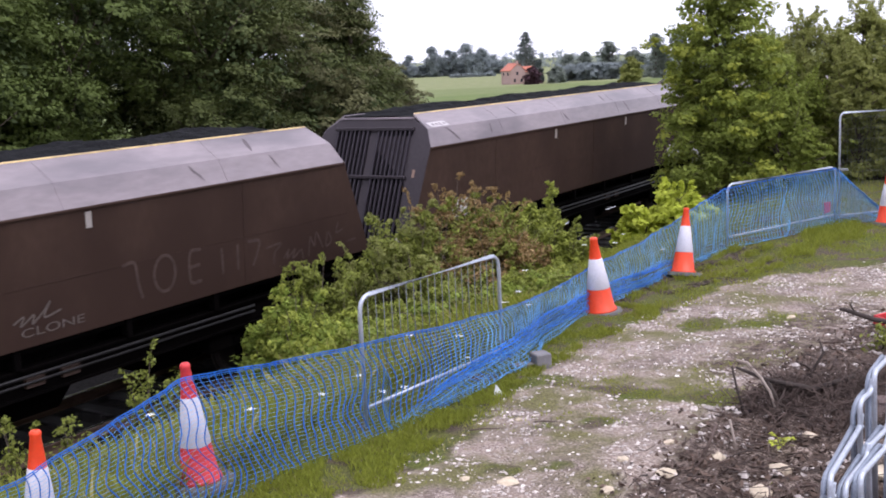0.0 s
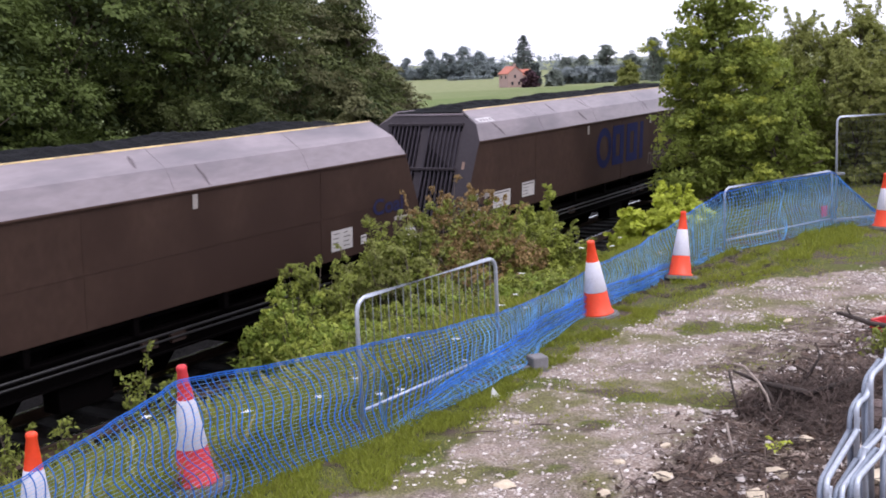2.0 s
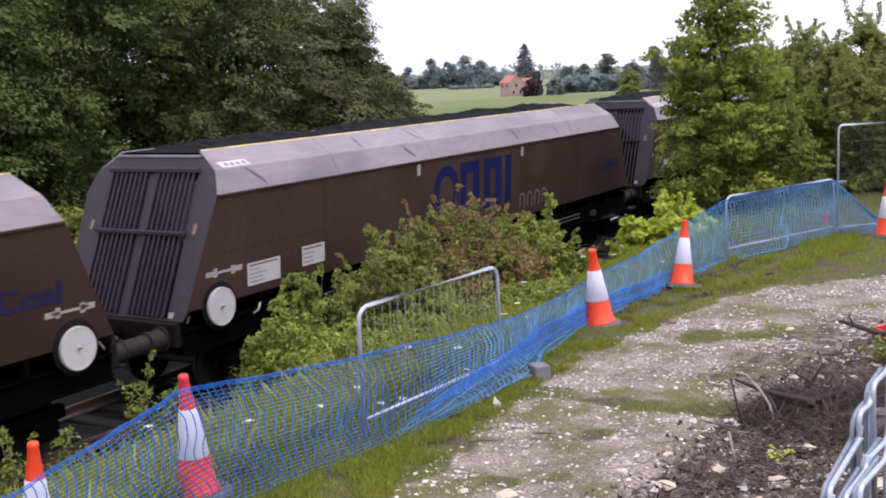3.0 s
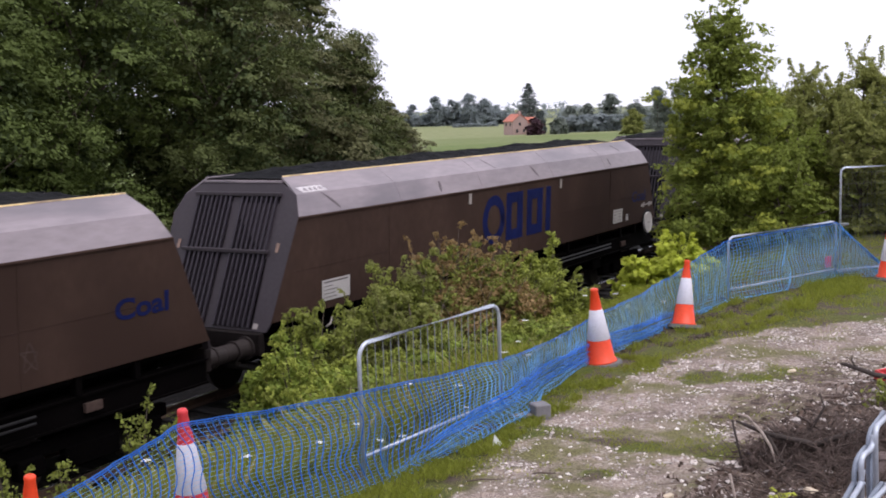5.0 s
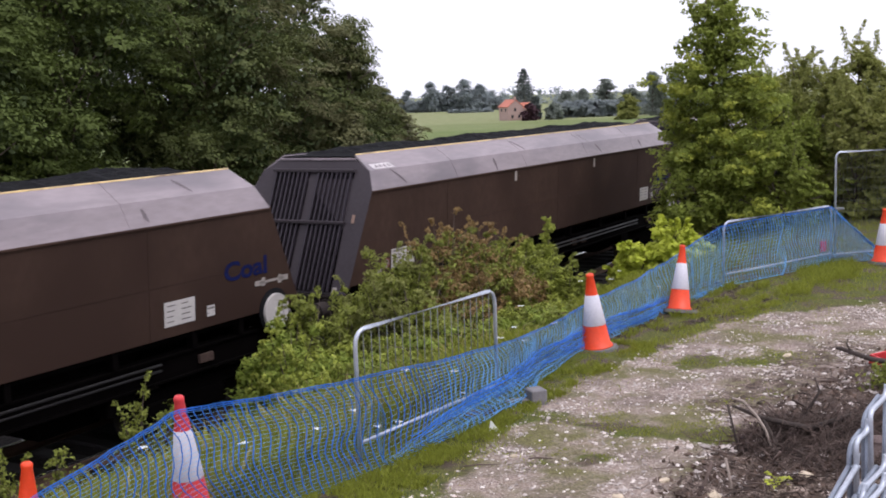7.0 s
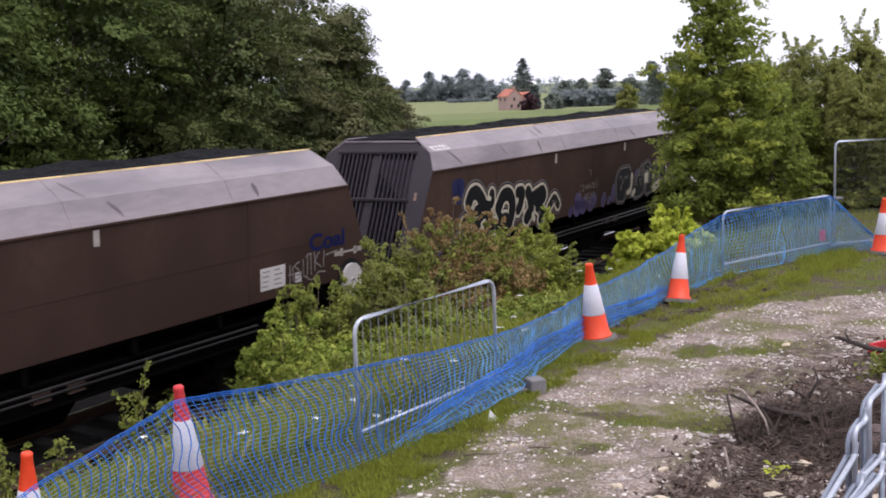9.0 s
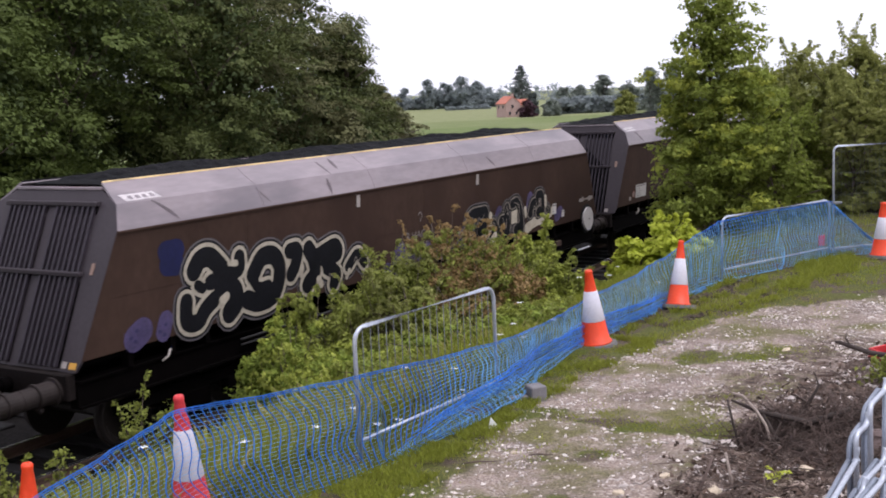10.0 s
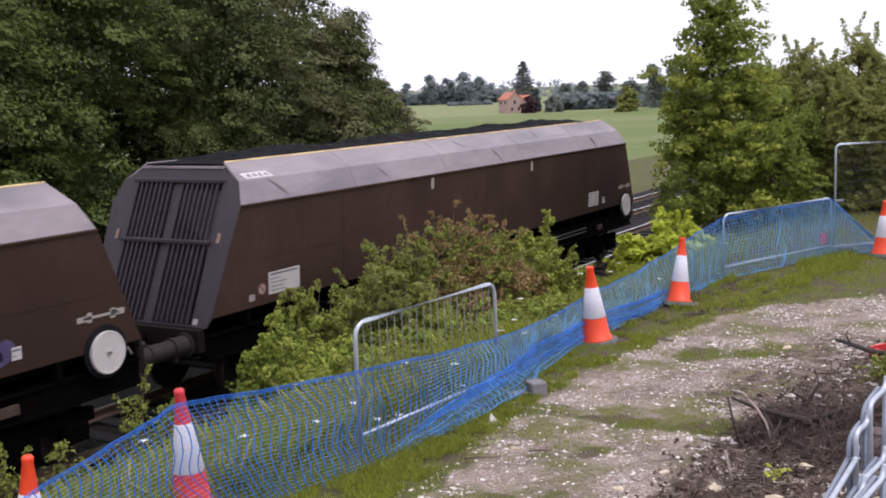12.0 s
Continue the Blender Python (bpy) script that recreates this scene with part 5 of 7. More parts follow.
def safety_net():
    """Plastic barrier netting, strand by strand, hung with slack."""
    p = np.array(NET)
    seg = np.concatenate([[0], np.cumsum(np.hypot(np.diff(p[:, 0]), np.diff(p[:, 1])))])
    total = seg[-1]
    rows, step = 30, 0.08

    def place(s, k):
        """Along the line, and row k from the top (0) to the bottom (rows)."""
        s = min(max(s, 0), total)
        x, y, top, gather = [np.interp(s, seg, p[:, i]) for i in range(4)]
        e = 0.05
        dx, dy = np.interp(s + e, seg, p[:, 0]) - np.interp(s - e, seg, p[:, 0]), np.interp(s + e, seg, p[:, 1]) - np.interp(s - e, seg, p[:, 1])
        h = math.hypot(dx, dy) or 1
        nx, ny = dy / h, -dx / h
        q = k / rows
        # slack: the lower rows crowd together over the gathering height
        zz = top * (1 - q) if gather < 0.03 else (top - (top - gather) * min(1, q / 0.55) if q < 0.55 else gather * (1 - (q - 0.55) / 0.45 * 0.9))
        fold = 0.035 * noise.noise(Vector((s * 1.7, q * 2.0, 1.0))) + 0.07 * gather * math.sin(q * 40 + s * 3) * (q > 0.5)
        fold += 0.03 * noise.noise(Vector((s * 5.0, q * 5, 4.0)))
        shift = 0.09 * math.sin(q * 3.4 + 0.7 * math.sin(s * 1.3)) + 0.07 * math.sin(q * 8.5 + 1.1 * math.sin(s * 0.9) + 0.5) * min(1.0, 2.5 * q) + 0.075 * noise.noise(Vector((s * 1.6, q * 4.2, 7.0))) + 0.04 * noise.noise(Vector((s * 0.9, q * 3, 9.0)))
        sag = 0.03 * noise.noise(Vector((s * 0.8, 0.3, 2.0)))
        flare = float(np.interp(s, (0, 2, 4.2, 7.6, 8.9, 10.5), (0.06, 0.10, 0.22, 0.23, 0.05, 0.05)))
        zb = ground_at(x, y)
        return Vector((x + nx * (fold + flare * q) + dx / h * shift, y + ny * (fold + flare * q) + dy / h * shift, max(zb + 0.012, zz + sag * (1 - q) + zb)))

    net = tagged(new("safety_net"), "sagging blue plastic barrier netting along the path", "netting")
    cols = int(total / step)
    grid = [[place(i * step, k) for k in range(rows + 1)] for i in range(cols + 1)]
    for i in range(cols + 1):
        part("upright_strand", tubes_mesh("upright_strand", [([grid[i][k] for k in range(rows + 1)], float(np.interp(i * step, (5.0, 8.5), (0.0048, 0.0031))))], M_NET if i * step < 7.2 else M_NETPALE, 4, caps=False), net)
    for i in range(int(6.6 / step), cols):
        mid = [(grid[i][k] + grid[i + 1][k]) / 2 + Vector((0.02, 0.02, 0)) for k in range(rows + 1)]
        part("upright_strand", tubes_mesh("upright_strand", [(mid, 0.0028)], M_NETPALE, 4, caps=False), net)
    turn_at = int(6.2 / step)
    for k in range(1, rows):
        part("cross_strand", tubes_mesh("cross_strand", [([grid[i][k] for i in range(turn_at + 1)], 0.0017)], M_NETPALE, 3, caps=False), net)
        part("cross_strand", tubes_mesh("cross_strand", [([grid[i][k] for i in range(turn_at, cols + 1)], 0.0033)], M_NETPALE, 3, caps=False), net, "faded blue strand")
    part("top_selvedge", tubes_mesh("top_selvedge", [([grid[i][0] + Vector((0, 0, dz)) for i in range(cols + 1)], 0.0048) for dz in (0, -0.018)], M_NET, 5, caps=False), net, "doubled blue top edge")
    lines = []
    for k in range(22):
        i0, i1 = int((5.9 + 0.07 * k) / step), int((13.8 - 0.06 * k) / step)
        row = [Vector((0, 0, 0)) + grid[i][int(rows * 0.55)] for i in range(i0, i1)]
        spread = [min(1.0, 0.25 + (i - i0) * step * 0.45) for i in range(i0, i1)]
        lines.append(([p + Vector((random.uniform(-0.008, 0.008) + 0.035 * math.sin(k * 2.4) * f, random.uniform(-0.008, 0.008), f * (0.10 * math.sin(k * 1.7) + 0.03 * noise.noise(Vector((j * 0.12, k * 1.7, 0)))) + random.uniform(-0.006, 0.006))) for j, (p, f) in enumerate(zip(row, spread))], 0.0042))
    part("gathered_edge", tubes_mesh("gathered_edge", lines, M_NETBAND, 4, caps=False), net, "bunched bright blue fold of the net")


safety_net()


def concrete_block():
    b = tagged(new("concrete_block"), "grey concrete block resting by the foot of the net", "block")
    b.matrix_basis = pose(0.80, 11.62, 0.0, 0, 0, 20)
    part("block", bm_mesh("block", box_bm([(0.02, 0.20, -0.09, 0.10, -0.03, 0.15)], 0.012), M_BLOCK), b)
    part("flat_foot", bm_mesh("flat_foot", box_bm([(-0.22, 0.01, -0.05, 0.08, 0.0, 0.055)], 0.010), M_BLOCK), b)


concrete_block()

def stacked_frame(p, q):
    """A short tube frame with rounded shoulders from p to q, with a second tube beside it, shade put into its colour,
    and flat caps at its joints.
    """
    p, q = Vector(p), Vector(q)
    g0, g1 = ground_at(p.x, p.y), ground_at(q.x, q.y)
    f = tagged(new("barrier_frame"), "galvanised steel barrier frame in a leaning row on the rubble bank", "barrier", "stacked barriers")
    f.matrix_basis = pose(p.x, p.y, g0 - 0.03)
    d = q - p
    n_ = Vector((d.y, -d.x, 0)).normalized()
    h0, h1 = p.z - g0 + 0.03, q.z - g0 + 0.03
    low = g1 - g0
    lean = n_ * 0.04 - Vector((d.x, d.y, 0)).normalized() * 0.05
    up = Vector((0, 0, 1))
    part("front_tube", tubes_mesh("front_tube", [(rounded([lean, up * h0, Vector((d.x, d.y, h1)), Vector((d.x * 1.04, d.y * 1.04, h1 + 0.09))], 0.08, 7), 0.0195)], M_GALV, 12), f, "pale galvanised tube with rounded shoulder")
    part("leg", tubes_mesh("leg", [([(d.x, d.y, low), (d.x, d.y, h1 - 0.01)], 0.019)], M_GALVSHADE, 10), f, "galvanised leg with shade in its colour")
    o = -n_ * 0.052 + d * 0.05
    part("rear_tube", tubes_mesh("rear_tube", [(rounded([lean + o, Vector((o.x, o.y, h0 - 0.05)), Vector((d.x * 0.95 + o.x, d.y * 0.95 + o.y, h1 - 0.005))], 0.12, 7), 0.019)], M_GALVSHADE, 10), f, "galvanised tube with shade in its colour")
    part("lug", tubes_mesh("lug", [([Vector((d.x * 0.95, d.y * 0.95, h1 - 0.012)) + o, Vector((d.x * 0.99, d.y * 0.99, h1 + 0.012)) + n_ * 0.026], 0.013)], M_GALV, 8), f, "welded flat coupling lug")


STACK = (((1.98, 6.06, 0.50), (2.30, 6.62, 0.50)), ((2.275, 6.60, 0.639), (2.786, 7.481, 0.639)), ((2.782, 7.482, 0.831), (2.936, 7.674, 0.831)), ((2.948, 7.67, 0.973), (3.209, 8.053, 0.973)),
         ((2.37, 6.60, 0.579), (2.686, 7.073, 0.579)), ((2.689, 7.072, 0.64), (2.97, 7.455, 0.64)), ((2.463, 6.60, 0.638), (2.825, 7.098, 0.638)))
for p, q in STACK:
    stacked_frame(p, q)


def board():
    b = tagged(new("board"), "weathered brown board leaning behind the stacked barriers", "board")
    b.matrix_basis = pose(3.62, 9.30, ground_at(3.62, 9.30) + 0.02, -20, 4, 6)
    part("panel", bm_mesh("panel", box_bm([(-0.12, 0.85, -0.02, 0.02, 0.0, 0.24)], 0.006), M_WEATHERBOARD), b)
    part("batten", bm_mesh("batten", box_bm([(-0.11, 0.84, -0.045, -0.02, 0.17, 0.22)], 0.006), M_WEATHERBOARD), b)


board()


def red_scrap():
    """A red plastic crate lying among the cut branches."""
    c = tagged(new("plastic_crate"), "small faded red plastic crate among the branches", "crate")
    c.matrix_basis = pose(4.98, 12.5, ground_at(4.98, 12.5) - 0.02, 8, 0, 30)
    walls = [(-0.17, 0.17, -0.12, 0.12, 0.0, 0.02), (-0.17, -0.15, -0.12, 0.12, 0.0, 0.2), (0.15, 0.17, -0.12, 0.12, 0.0, 0.2), (-0.17, 0.17, -0.12, -0.10, 0.0, 0.2), (-0.17, 0.17, 0.10, 0.12, 0.0, 0.2)]
    for nm, q in zip(("bottom", "wall", "wall", "wall", "wall"), walls):
        part(nm, bm_mesh(nm, box_bm([q], 0.004), M_CONERED), c)


red_scrap()

# ---------------------------------------------------------------- plants
def thing_with(name, label, category, x, y, z, group="", kind=""):
    t = tagged(new(name), label, category, group, kind)
    t.matrix_basis = pose(x, y, z)
    return t


def tree(name, label, x, y, height, spread, seed, leaf_mat, clumps=260, per=70, size=(0.16, 0.09), base=None, low=0.12, trunk=0.16, top_power=0.7, group="", flat=0.8, clump_r=0.16, lobes=7, hollow=0.55, taper=0.0, fill=420, outliers=0.12, shoots=0, inner_mat=None):
    """Trunk, forked limbs and a crown of leaves in lobed clumps."""
    rng = np.random.default_rng(seed)
    z = ground_at(x, y) if base is None else base
    t = thing_with(name, label, "tree" if "tree" in name else "shrub", x, y, z - 0.05, group)
    lines = [([(0, 0, 0), (rng.uniform(-.1, .1), rng.uniform(-.1, .1), height * 0.3), (rng.uniform(-.2, .2), rng.uniform(-.2, .2), height * 0.6), (0, 0, height * 0.92)], [trunk, trunk * 0.8, trunk * 0.45, 0.02])]
    part("trunk", tubes_mesh("trunk", lines, M_BARK, 8), t, "grey-brown trunk")
    # lobes: large masses that give the crown an uneven outline
    lob = []
    for i in range(lobes):
        q = (i + rng.uniform(0, 0.8)) / lobes
        zz = height * (low + (0.9 - low) * q)
        rr = spread * (math.sin(math.pi * min(0.97, 0.22 + 0.72 * q)) ** top_power) * (1 - taper * q)
        w = rng.uniform(0, 2 * math.pi)
        lob.append((math.cos(w) * rr * 0.45, math.sin(w) * rr * 0.45, zz, rr * rng.uniform(0.55, 0.8)))
    lob.append((0, 0, height * 0.9, spread * (0.35 - 0.2 * taper)))
    lob = np.array(lob)
    limbs = []
    for lx, ly, lz, lr in lob:
        s0 = max(0.15 * height, lz - 0.25 * height)
        for k in range(3):
            e = rng.normal(size=3) * lr * 0.55
            limbs.append(([(0, 0, s0), (lx * 0.5, ly * 0.5, (s0 + lz) / 2 + 0.1), (lx + e[0], ly + e[1], lz + abs(e[2]) * 0.6)], [trunk * 0.35, trunk * 0.2, 0.012]))
    tagged(part("branch_tangle", tubes_mesh("branch_tangle", limbs, M_BARK, 5), t), kind="stuff")
    pick = rng.integers(0, len(lob), clumps)
    d = rng.normal(size=(clumps, 3))
    d /= np.linalg.norm(d, axis=1, keepdims=True)
    rad = (rng.uniform(hollow, 1.0, clumps) * np.where(rng.uniform(size=clumps) < outliers, rng.uniform(1.05, 1.35, clumps), 1.0))[:, None]
    cen = lob[pick, :3] + d * rad * lob[pick, 3:4] * np.array([1, 1, flat])
    cen[:, 2] = np.maximum(cen[:, 2], 0.25)
    cl = np.concatenate([cen, (spread * clump_r * rng.uniform(0.6, 1.4, clumps))[:, None]], axis=1)
    inner = np.concatenate([lob[:, :3] + rng.normal(size=(len(lob), 3)) * lob[:, 3:4] * 0.12, lob[:, 3:4] * 0.66], axis=1)
    tips, rods = [], []
    for k in range(shoots):
        lx, ly, lz, lr = lob[int(rng.integers(len(lob) // 2, len(lob)))]
        ex, ey = lx + rng.normal(0, lr * 0.5), ly + rng.normal(0, lr * 0.5)
        L = rng.uniform(0.25, 0.8)
        sx, sy = rng.normal(0, 0.25), rng.normal(0, 0.25)
        z1 = lz + lr * flat * 0.5
        rods.append(([(lx, ly, lz), (ex, ey, z1), (ex + sx, ey + sy, z1 + L)], [0.012, 0.008, 0.002]))
        tips += [(ex + sx * f, ey + sy * f, z1 + L * f, 0.13 - 0.07 * f) for f in np.linspace(0, 1, 9)]
    if tips:
        tagged(part("shoot_tangle", tubes_mesh("shoot_tangle", rods, M_BARK, 4), t), kind="stuff")
        part("shoot_leaves", quads_mesh("shoot_leaves", clump_leaves(rng, np.array(tips), 16, size[0] * 0.9, size[1] * 0.9, up=0.4), leaf_mat), t, "leaves along upright shoots")
    # an inner_mat here is a darker leaf colour that holds the crown's shade
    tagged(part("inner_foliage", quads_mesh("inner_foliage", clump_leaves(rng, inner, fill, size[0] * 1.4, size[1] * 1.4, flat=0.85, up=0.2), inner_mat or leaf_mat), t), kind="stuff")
    out = level_out(rng, d + lob[pick, :3] / (np.linalg.norm(lob[pick, :3], axis=1, keepdims=True) + 0.1) * 0.4)
    part("crown", quads_mesh("crown", clump_leaves(rng, cl, per, *size, flat=0.42, up=0.9, jitter=0.28, out=out, droop=0.28), leaf_mat), t, "crown of leaves in drooping boughs")
    return t


def bush(name, label, spots, seed, leaf_mat, per=60, size=(0.06, 0.035), second=None, stems=14, group="", up=0.5):
    """spots: x, y, z of the ground, height, radius of the masses that form the bush."""
    rng = np.random.default_rng(seed)
    x0, y0 = spots[0][0], spots[0][1]
    z0 = ground_at(x0, y0)
    b = thing_with(name, label, "shrub", x0, y0, z0 - 0.03, group)
    cl, cl2, st, twig = [], [], [], []
    for x, y, top, r in spots:
        g = ground_at(x, y)
        h = top - g
        k = int(26 * r * max(h, 0.5) * 2.2) + 6
        for _ in range(k):
            w, q = rng.uniform(0, 2 * math.pi), rng.uniform(0.05, 1.0)
            rr = r * math.sqrt(rng.uniform(0.15, 1)) * math.sqrt(max(0.02, 1 - q ** 2.2))
            c = (x - x0 + rr * math.cos(w), y - y0 + rr * math.sin(w), g - z0 + q * h * rng.uniform(0.8, 1.06), rng.uniform(0.09, 0.21))
            (cl2 if second and rng.uniform() < 0.33 else cl).append(c)
        for _ in range(stems):
            w = rng.uniform(0, 2 * math.pi)
            e = (x - x0 + r * 0.8 * math.cos(w) * rng.uniform(.3, 1), y - y0 + r * 0.8 * math.sin(w) * rng.uniform(.3, 1), g - z0 + h * rng.uniform(0.6, 1.10))
            st.append(([(x - x0, y - y0, g - z0), ((x - x0 + e[0]) / 2, (y - y0 + e[1]) / 2, e[2] * 0.65 + 0.1), e], [0.012, 0.007, 0.003]))
            if rng.uniform() < 0.5:
                cl.append((e[0], e[1], e[2], rng.uniform(0.06, 0.13)))
            # a shoot that arches out of the mass, leaved to its tip
            g2, L = rng.uniform(0.15, 0.42), (e[0] - x + x0, e[1] - y + y0)
            tip = (e[0] + L[0] * g2 + rng.normal(0, 0.06), e[1] + L[1] * g2 + rng.normal(0, 0.06), e[2] + rng.uniform(0.02, 0.26) * min(1.0, h))
            st.append(([e, ((e[0] + tip[0]) / 2, (e[1] + tip[1]) / 2, (e[2] + tip[2]) / 2 + 0.05), tip], [0.004, 0.003, 0.0015]))
            for f in np.linspace(0.1, 1.0, 6):
                twig.append((e[0] + (tip[0] - e[0]) * f, e[1] + (tip[1] - e[1]) * f, e[2] + (tip[2] - e[2]) * f + 0.05 * math.sin(f * math.pi), 0.045))
    tagged(part("stem_tangle", tubes_mesh("stem_tangle", st, M_BARK, 4), b), kind="stuff")
    part("foliage", quads_mesh("foliage", clump_leaves(rng, np.array(cl), per, *size, up=up), leaf_mat), b)
    part("shoot_leaves", quads_mesh("shoot_leaves", clump_leaves(rng, np.array(twig), 7, size[0] * 0.85, size[1] * 0.85, up=up), second or leaf_mat), b, "paler leaves along the shoots")
    if cl2:
        part("foliage", quads_mesh("foliage", clump_leaves(rng, np.array(cl2), per, *size, up=up), second), b, "paler young leaves")
    return b


# scrub on the cutting slope, between the net and the track
bush("bramble_bush", "tangled green and russet bramble bush on the cutting slope", [(0.0, 18.0, 1.20, 0.45), (-0.2, 17.6, 0.90, 0.75), (0.4, 18.3, 0.98, 0.5), (0.75, 18.6, 0.7, 0.7)], 11, M_LEAF_BRAMBLE, 62, (0.036, 0.017), M_LEAF_BROWN)
bush("bramble_bush", "russet-brown bramble bush with dry stems", [(0.65, 18.0, 0.5, 0.9), (1.1, 18.6, 0.35, 0.8), (0.2, 17.2, 0.4, 0.8)], 12, M_LEAF_BROWN, 62, (0.036, 0.017), M_LEAF_BRAMBLE)
bush("bramble_bush", "sprawling green bramble bush on the cutting slope", [(-0.95, 16.5, 0.62, 0.62), (-0.5, 16.2, 0.45, 0.85), (-1.4, 16.3, 0.12, 0.6), (-1.0, 17.0, 0.72, 0.5), (-0.58, 17.2, 0.92, 0.45), (-1.4, 16.7, 0.42, 0.4)], 13, M_LEAF_BRAMBLE, 62, (0.036, 0.017), M_LEAF_SCRUB)
bush("leafy_bush", "fresh green leafy bush behind the net", [(-2.1, 14.4, 0.25, 0.75), (-1.5, 14.1, 0.05, 0.8), (-2.65, 14.6, -0.1, 0.42), (-0.8, 14.2, 0.0, 0.7), (-2.2, 15.2, 0.2, 0.5), (-1.6, 13.2, -0.1, 0.5)], 14, M_LEAF_BRIGHT, 60, (0.042, 0.018), M_LEAF_LIME)
bush("leafy_bush", "tall sprig of green leaves above the brambles", [(-1.95, 15.4, 0.42, 0.22), (-1.6, 15.6, 0.30, 0.35), (-2.2, 15.6, 0.25, 0.22)], 15, M_LEAF_BRAMBLE, 90, (0.032, 0.02))
bush("leafy_bush", "light green bush by the track", [(1.65, 20.0, 0.08, 0.8), (2.25, 20.4, -0.2, 0.7), (1.1, 19.8, 0.4, 0.7), (2.8, 20.9, -0.45, 0.6), (1.25, 19.5, 0.52, 0.45), (1.75, 19.7, 0.35, 0.45), (2.15, 19.9, 0.05, 0.45)], 16, M_LEAF_LIME, 62, (0.036, 0.017), M_LEAF_BRAMBLE)
bush("leafy_bush", "yellow-green saplings by the track", [(0.95, 20.0, 0.70, 0.32), (1.85, 20.2, 0.72, 0.07), (1.5, 20.1, 0.5, 0.25)], 17, M_LEAF_LIME, 90, (0.032, 0.02))
bush("low_bush", "low green scrub under the barrier", [(0.1, 16.0, 0.0, 0.8), (1.1, 17.0, -0.05, 0.8), (-0.5, 15.2, -0.1, 0.7), (1.9, 18.3, -0.2, 0.8)], 18, M_LEAF_BRAMBLE, 62, (0.036, 0.017), M_LEAF_LIME)
bush("low_bush", "low leafy nettles behind the steel barrier", [(-0.35, 14.3, 0.12, 0.6), (0.35, 15.0, 0.12, 0.6), (0.95, 15.7, 0.06, 0.55), (-0.95, 13.3, 0.05, 0.5), (-0.25, 13.5, 0.08, 0.45), (1.5, 16.6, 0.05, 0.55), (0.4, 14.0, 0.02, 0.4)], 22, M_LEAF_BRIGHT, 60, (0.040, 0.019), M_LEAF_BRAMBLE, stems=9)
bush("golden_bush", "bright yellow-green leafy bush beside the track", [(4.55, 23.0, 0.42, 0.65), (3.95, 22.8, 0.05, 0.5), (5.0, 23.1, 0.30, 0.6), (4.9, 22.5, 0.0, 0.5), (3.65, 22.9, -0.2, 0.4)], 19, M_LEAF_YELLOW, 70, (0.06, 0.045), stems=8, up=0.9)
bush("weeds", "straggling leafy weeds at the top of the slope", [(-3.5, 12.0, 0.12, 0.24), (-3.2, 12.2, -0.05, 0.28)], 20, M_LEAF_BRAMBLE, 22, (0.026, 0.015), stems=8)
bush("weeds", "straggling leafy weeds beyond the net", [(-4.4, 10.6, -0.12, 0.26), (-3.85, 10.7, -0.12, 0.22), (-4.9, 10.2, -0.12, 0.25)], 21, M_LEAF_BRAMBLE, 22, (0.026, 0.015), stems=8)

# trees across the track
for i, (u, v, h, sp) in enumerate(((33.4, -11.6, 8.0, 2.8), (36.2, -12.2, 5.8, 1.9), (29.5, -12.8, 11.0, 3.6), (25.5, -12.0, 12.0, 3.8), (21.0, -12.6, 12.5, 4.2), (16.0, -12.0, 12.0, 4.0), (32.4, -12.6, 11.4, 3.3), (31.5, -10.6, 5.0, 2.0), (27.5, -14.5, 11.5, 3.6))):
    tree("tree", "dense dark green broadleaf tree across the railway", *plan(u, v), h, sp, 40 + i, (M_LEAF_OAK, M_LEAF_HAW, M_LEAF_HAW, M_LEAF_OAK, M_LEAF_OAK2, M_LEAF_OAK2, M_LEAF_OAK, M_LEAF_HAW, M_LEAF_OAK)[i], clumps=360 if i in (0, 6) else 520, per=115, size=(0.064, 0.039), clump_r=0.14, outliers=0.30 if i in (0, 6) else 0.22, fill=330 if i in (0, 6) else 620, low=0.24 if i in (4, 5) else 0.14, inner_mat=M_LEAF_SHADE, hollow=0.5, trunk=0.2, lobes=11, group="trees across the railway")
for i, (u, v, h, sp) in enumerate(((13.5, -8.4, 2.6, 1.6), (17.5, -8.6, 2.2, 1.5), (21.5, -8.8, 2.4, 1.6), (25.5, -8.9, 2.2, 1.5), (29.0, -9.0, 2.2, 1.4), (33.5, -9.6, 2.6, 1.3))):
    tree("shrub", "undergrowth of pale green shrubs at the railway edge", *plan(u, v), h, sp, 60 + i, M_LEAF_BRAMBLE if i == 1 else M_LEAF_OAK, clumps=110, per=60, size=(0.10, 0.06), low=0.1, trunk=0.04, lobes=6, fill=150, group="undergrowth across the railway")

# rear trees added to close gaps, their leaf colour darkened for shade
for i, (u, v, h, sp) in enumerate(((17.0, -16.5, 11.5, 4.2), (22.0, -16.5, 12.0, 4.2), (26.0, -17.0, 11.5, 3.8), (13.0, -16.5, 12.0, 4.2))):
    tree("tree", "dense dark green broadleaf tree across the railway", *plan(u, v), h, sp, 70 + i, M_LEAF_SHADE, clumps=260, per=60, size=(0.13, 0.075), clump_r=0.16, low=0.04, trunk=0.2, lobes=11, hollow=0.3, fill=260, group="trees across the railway")

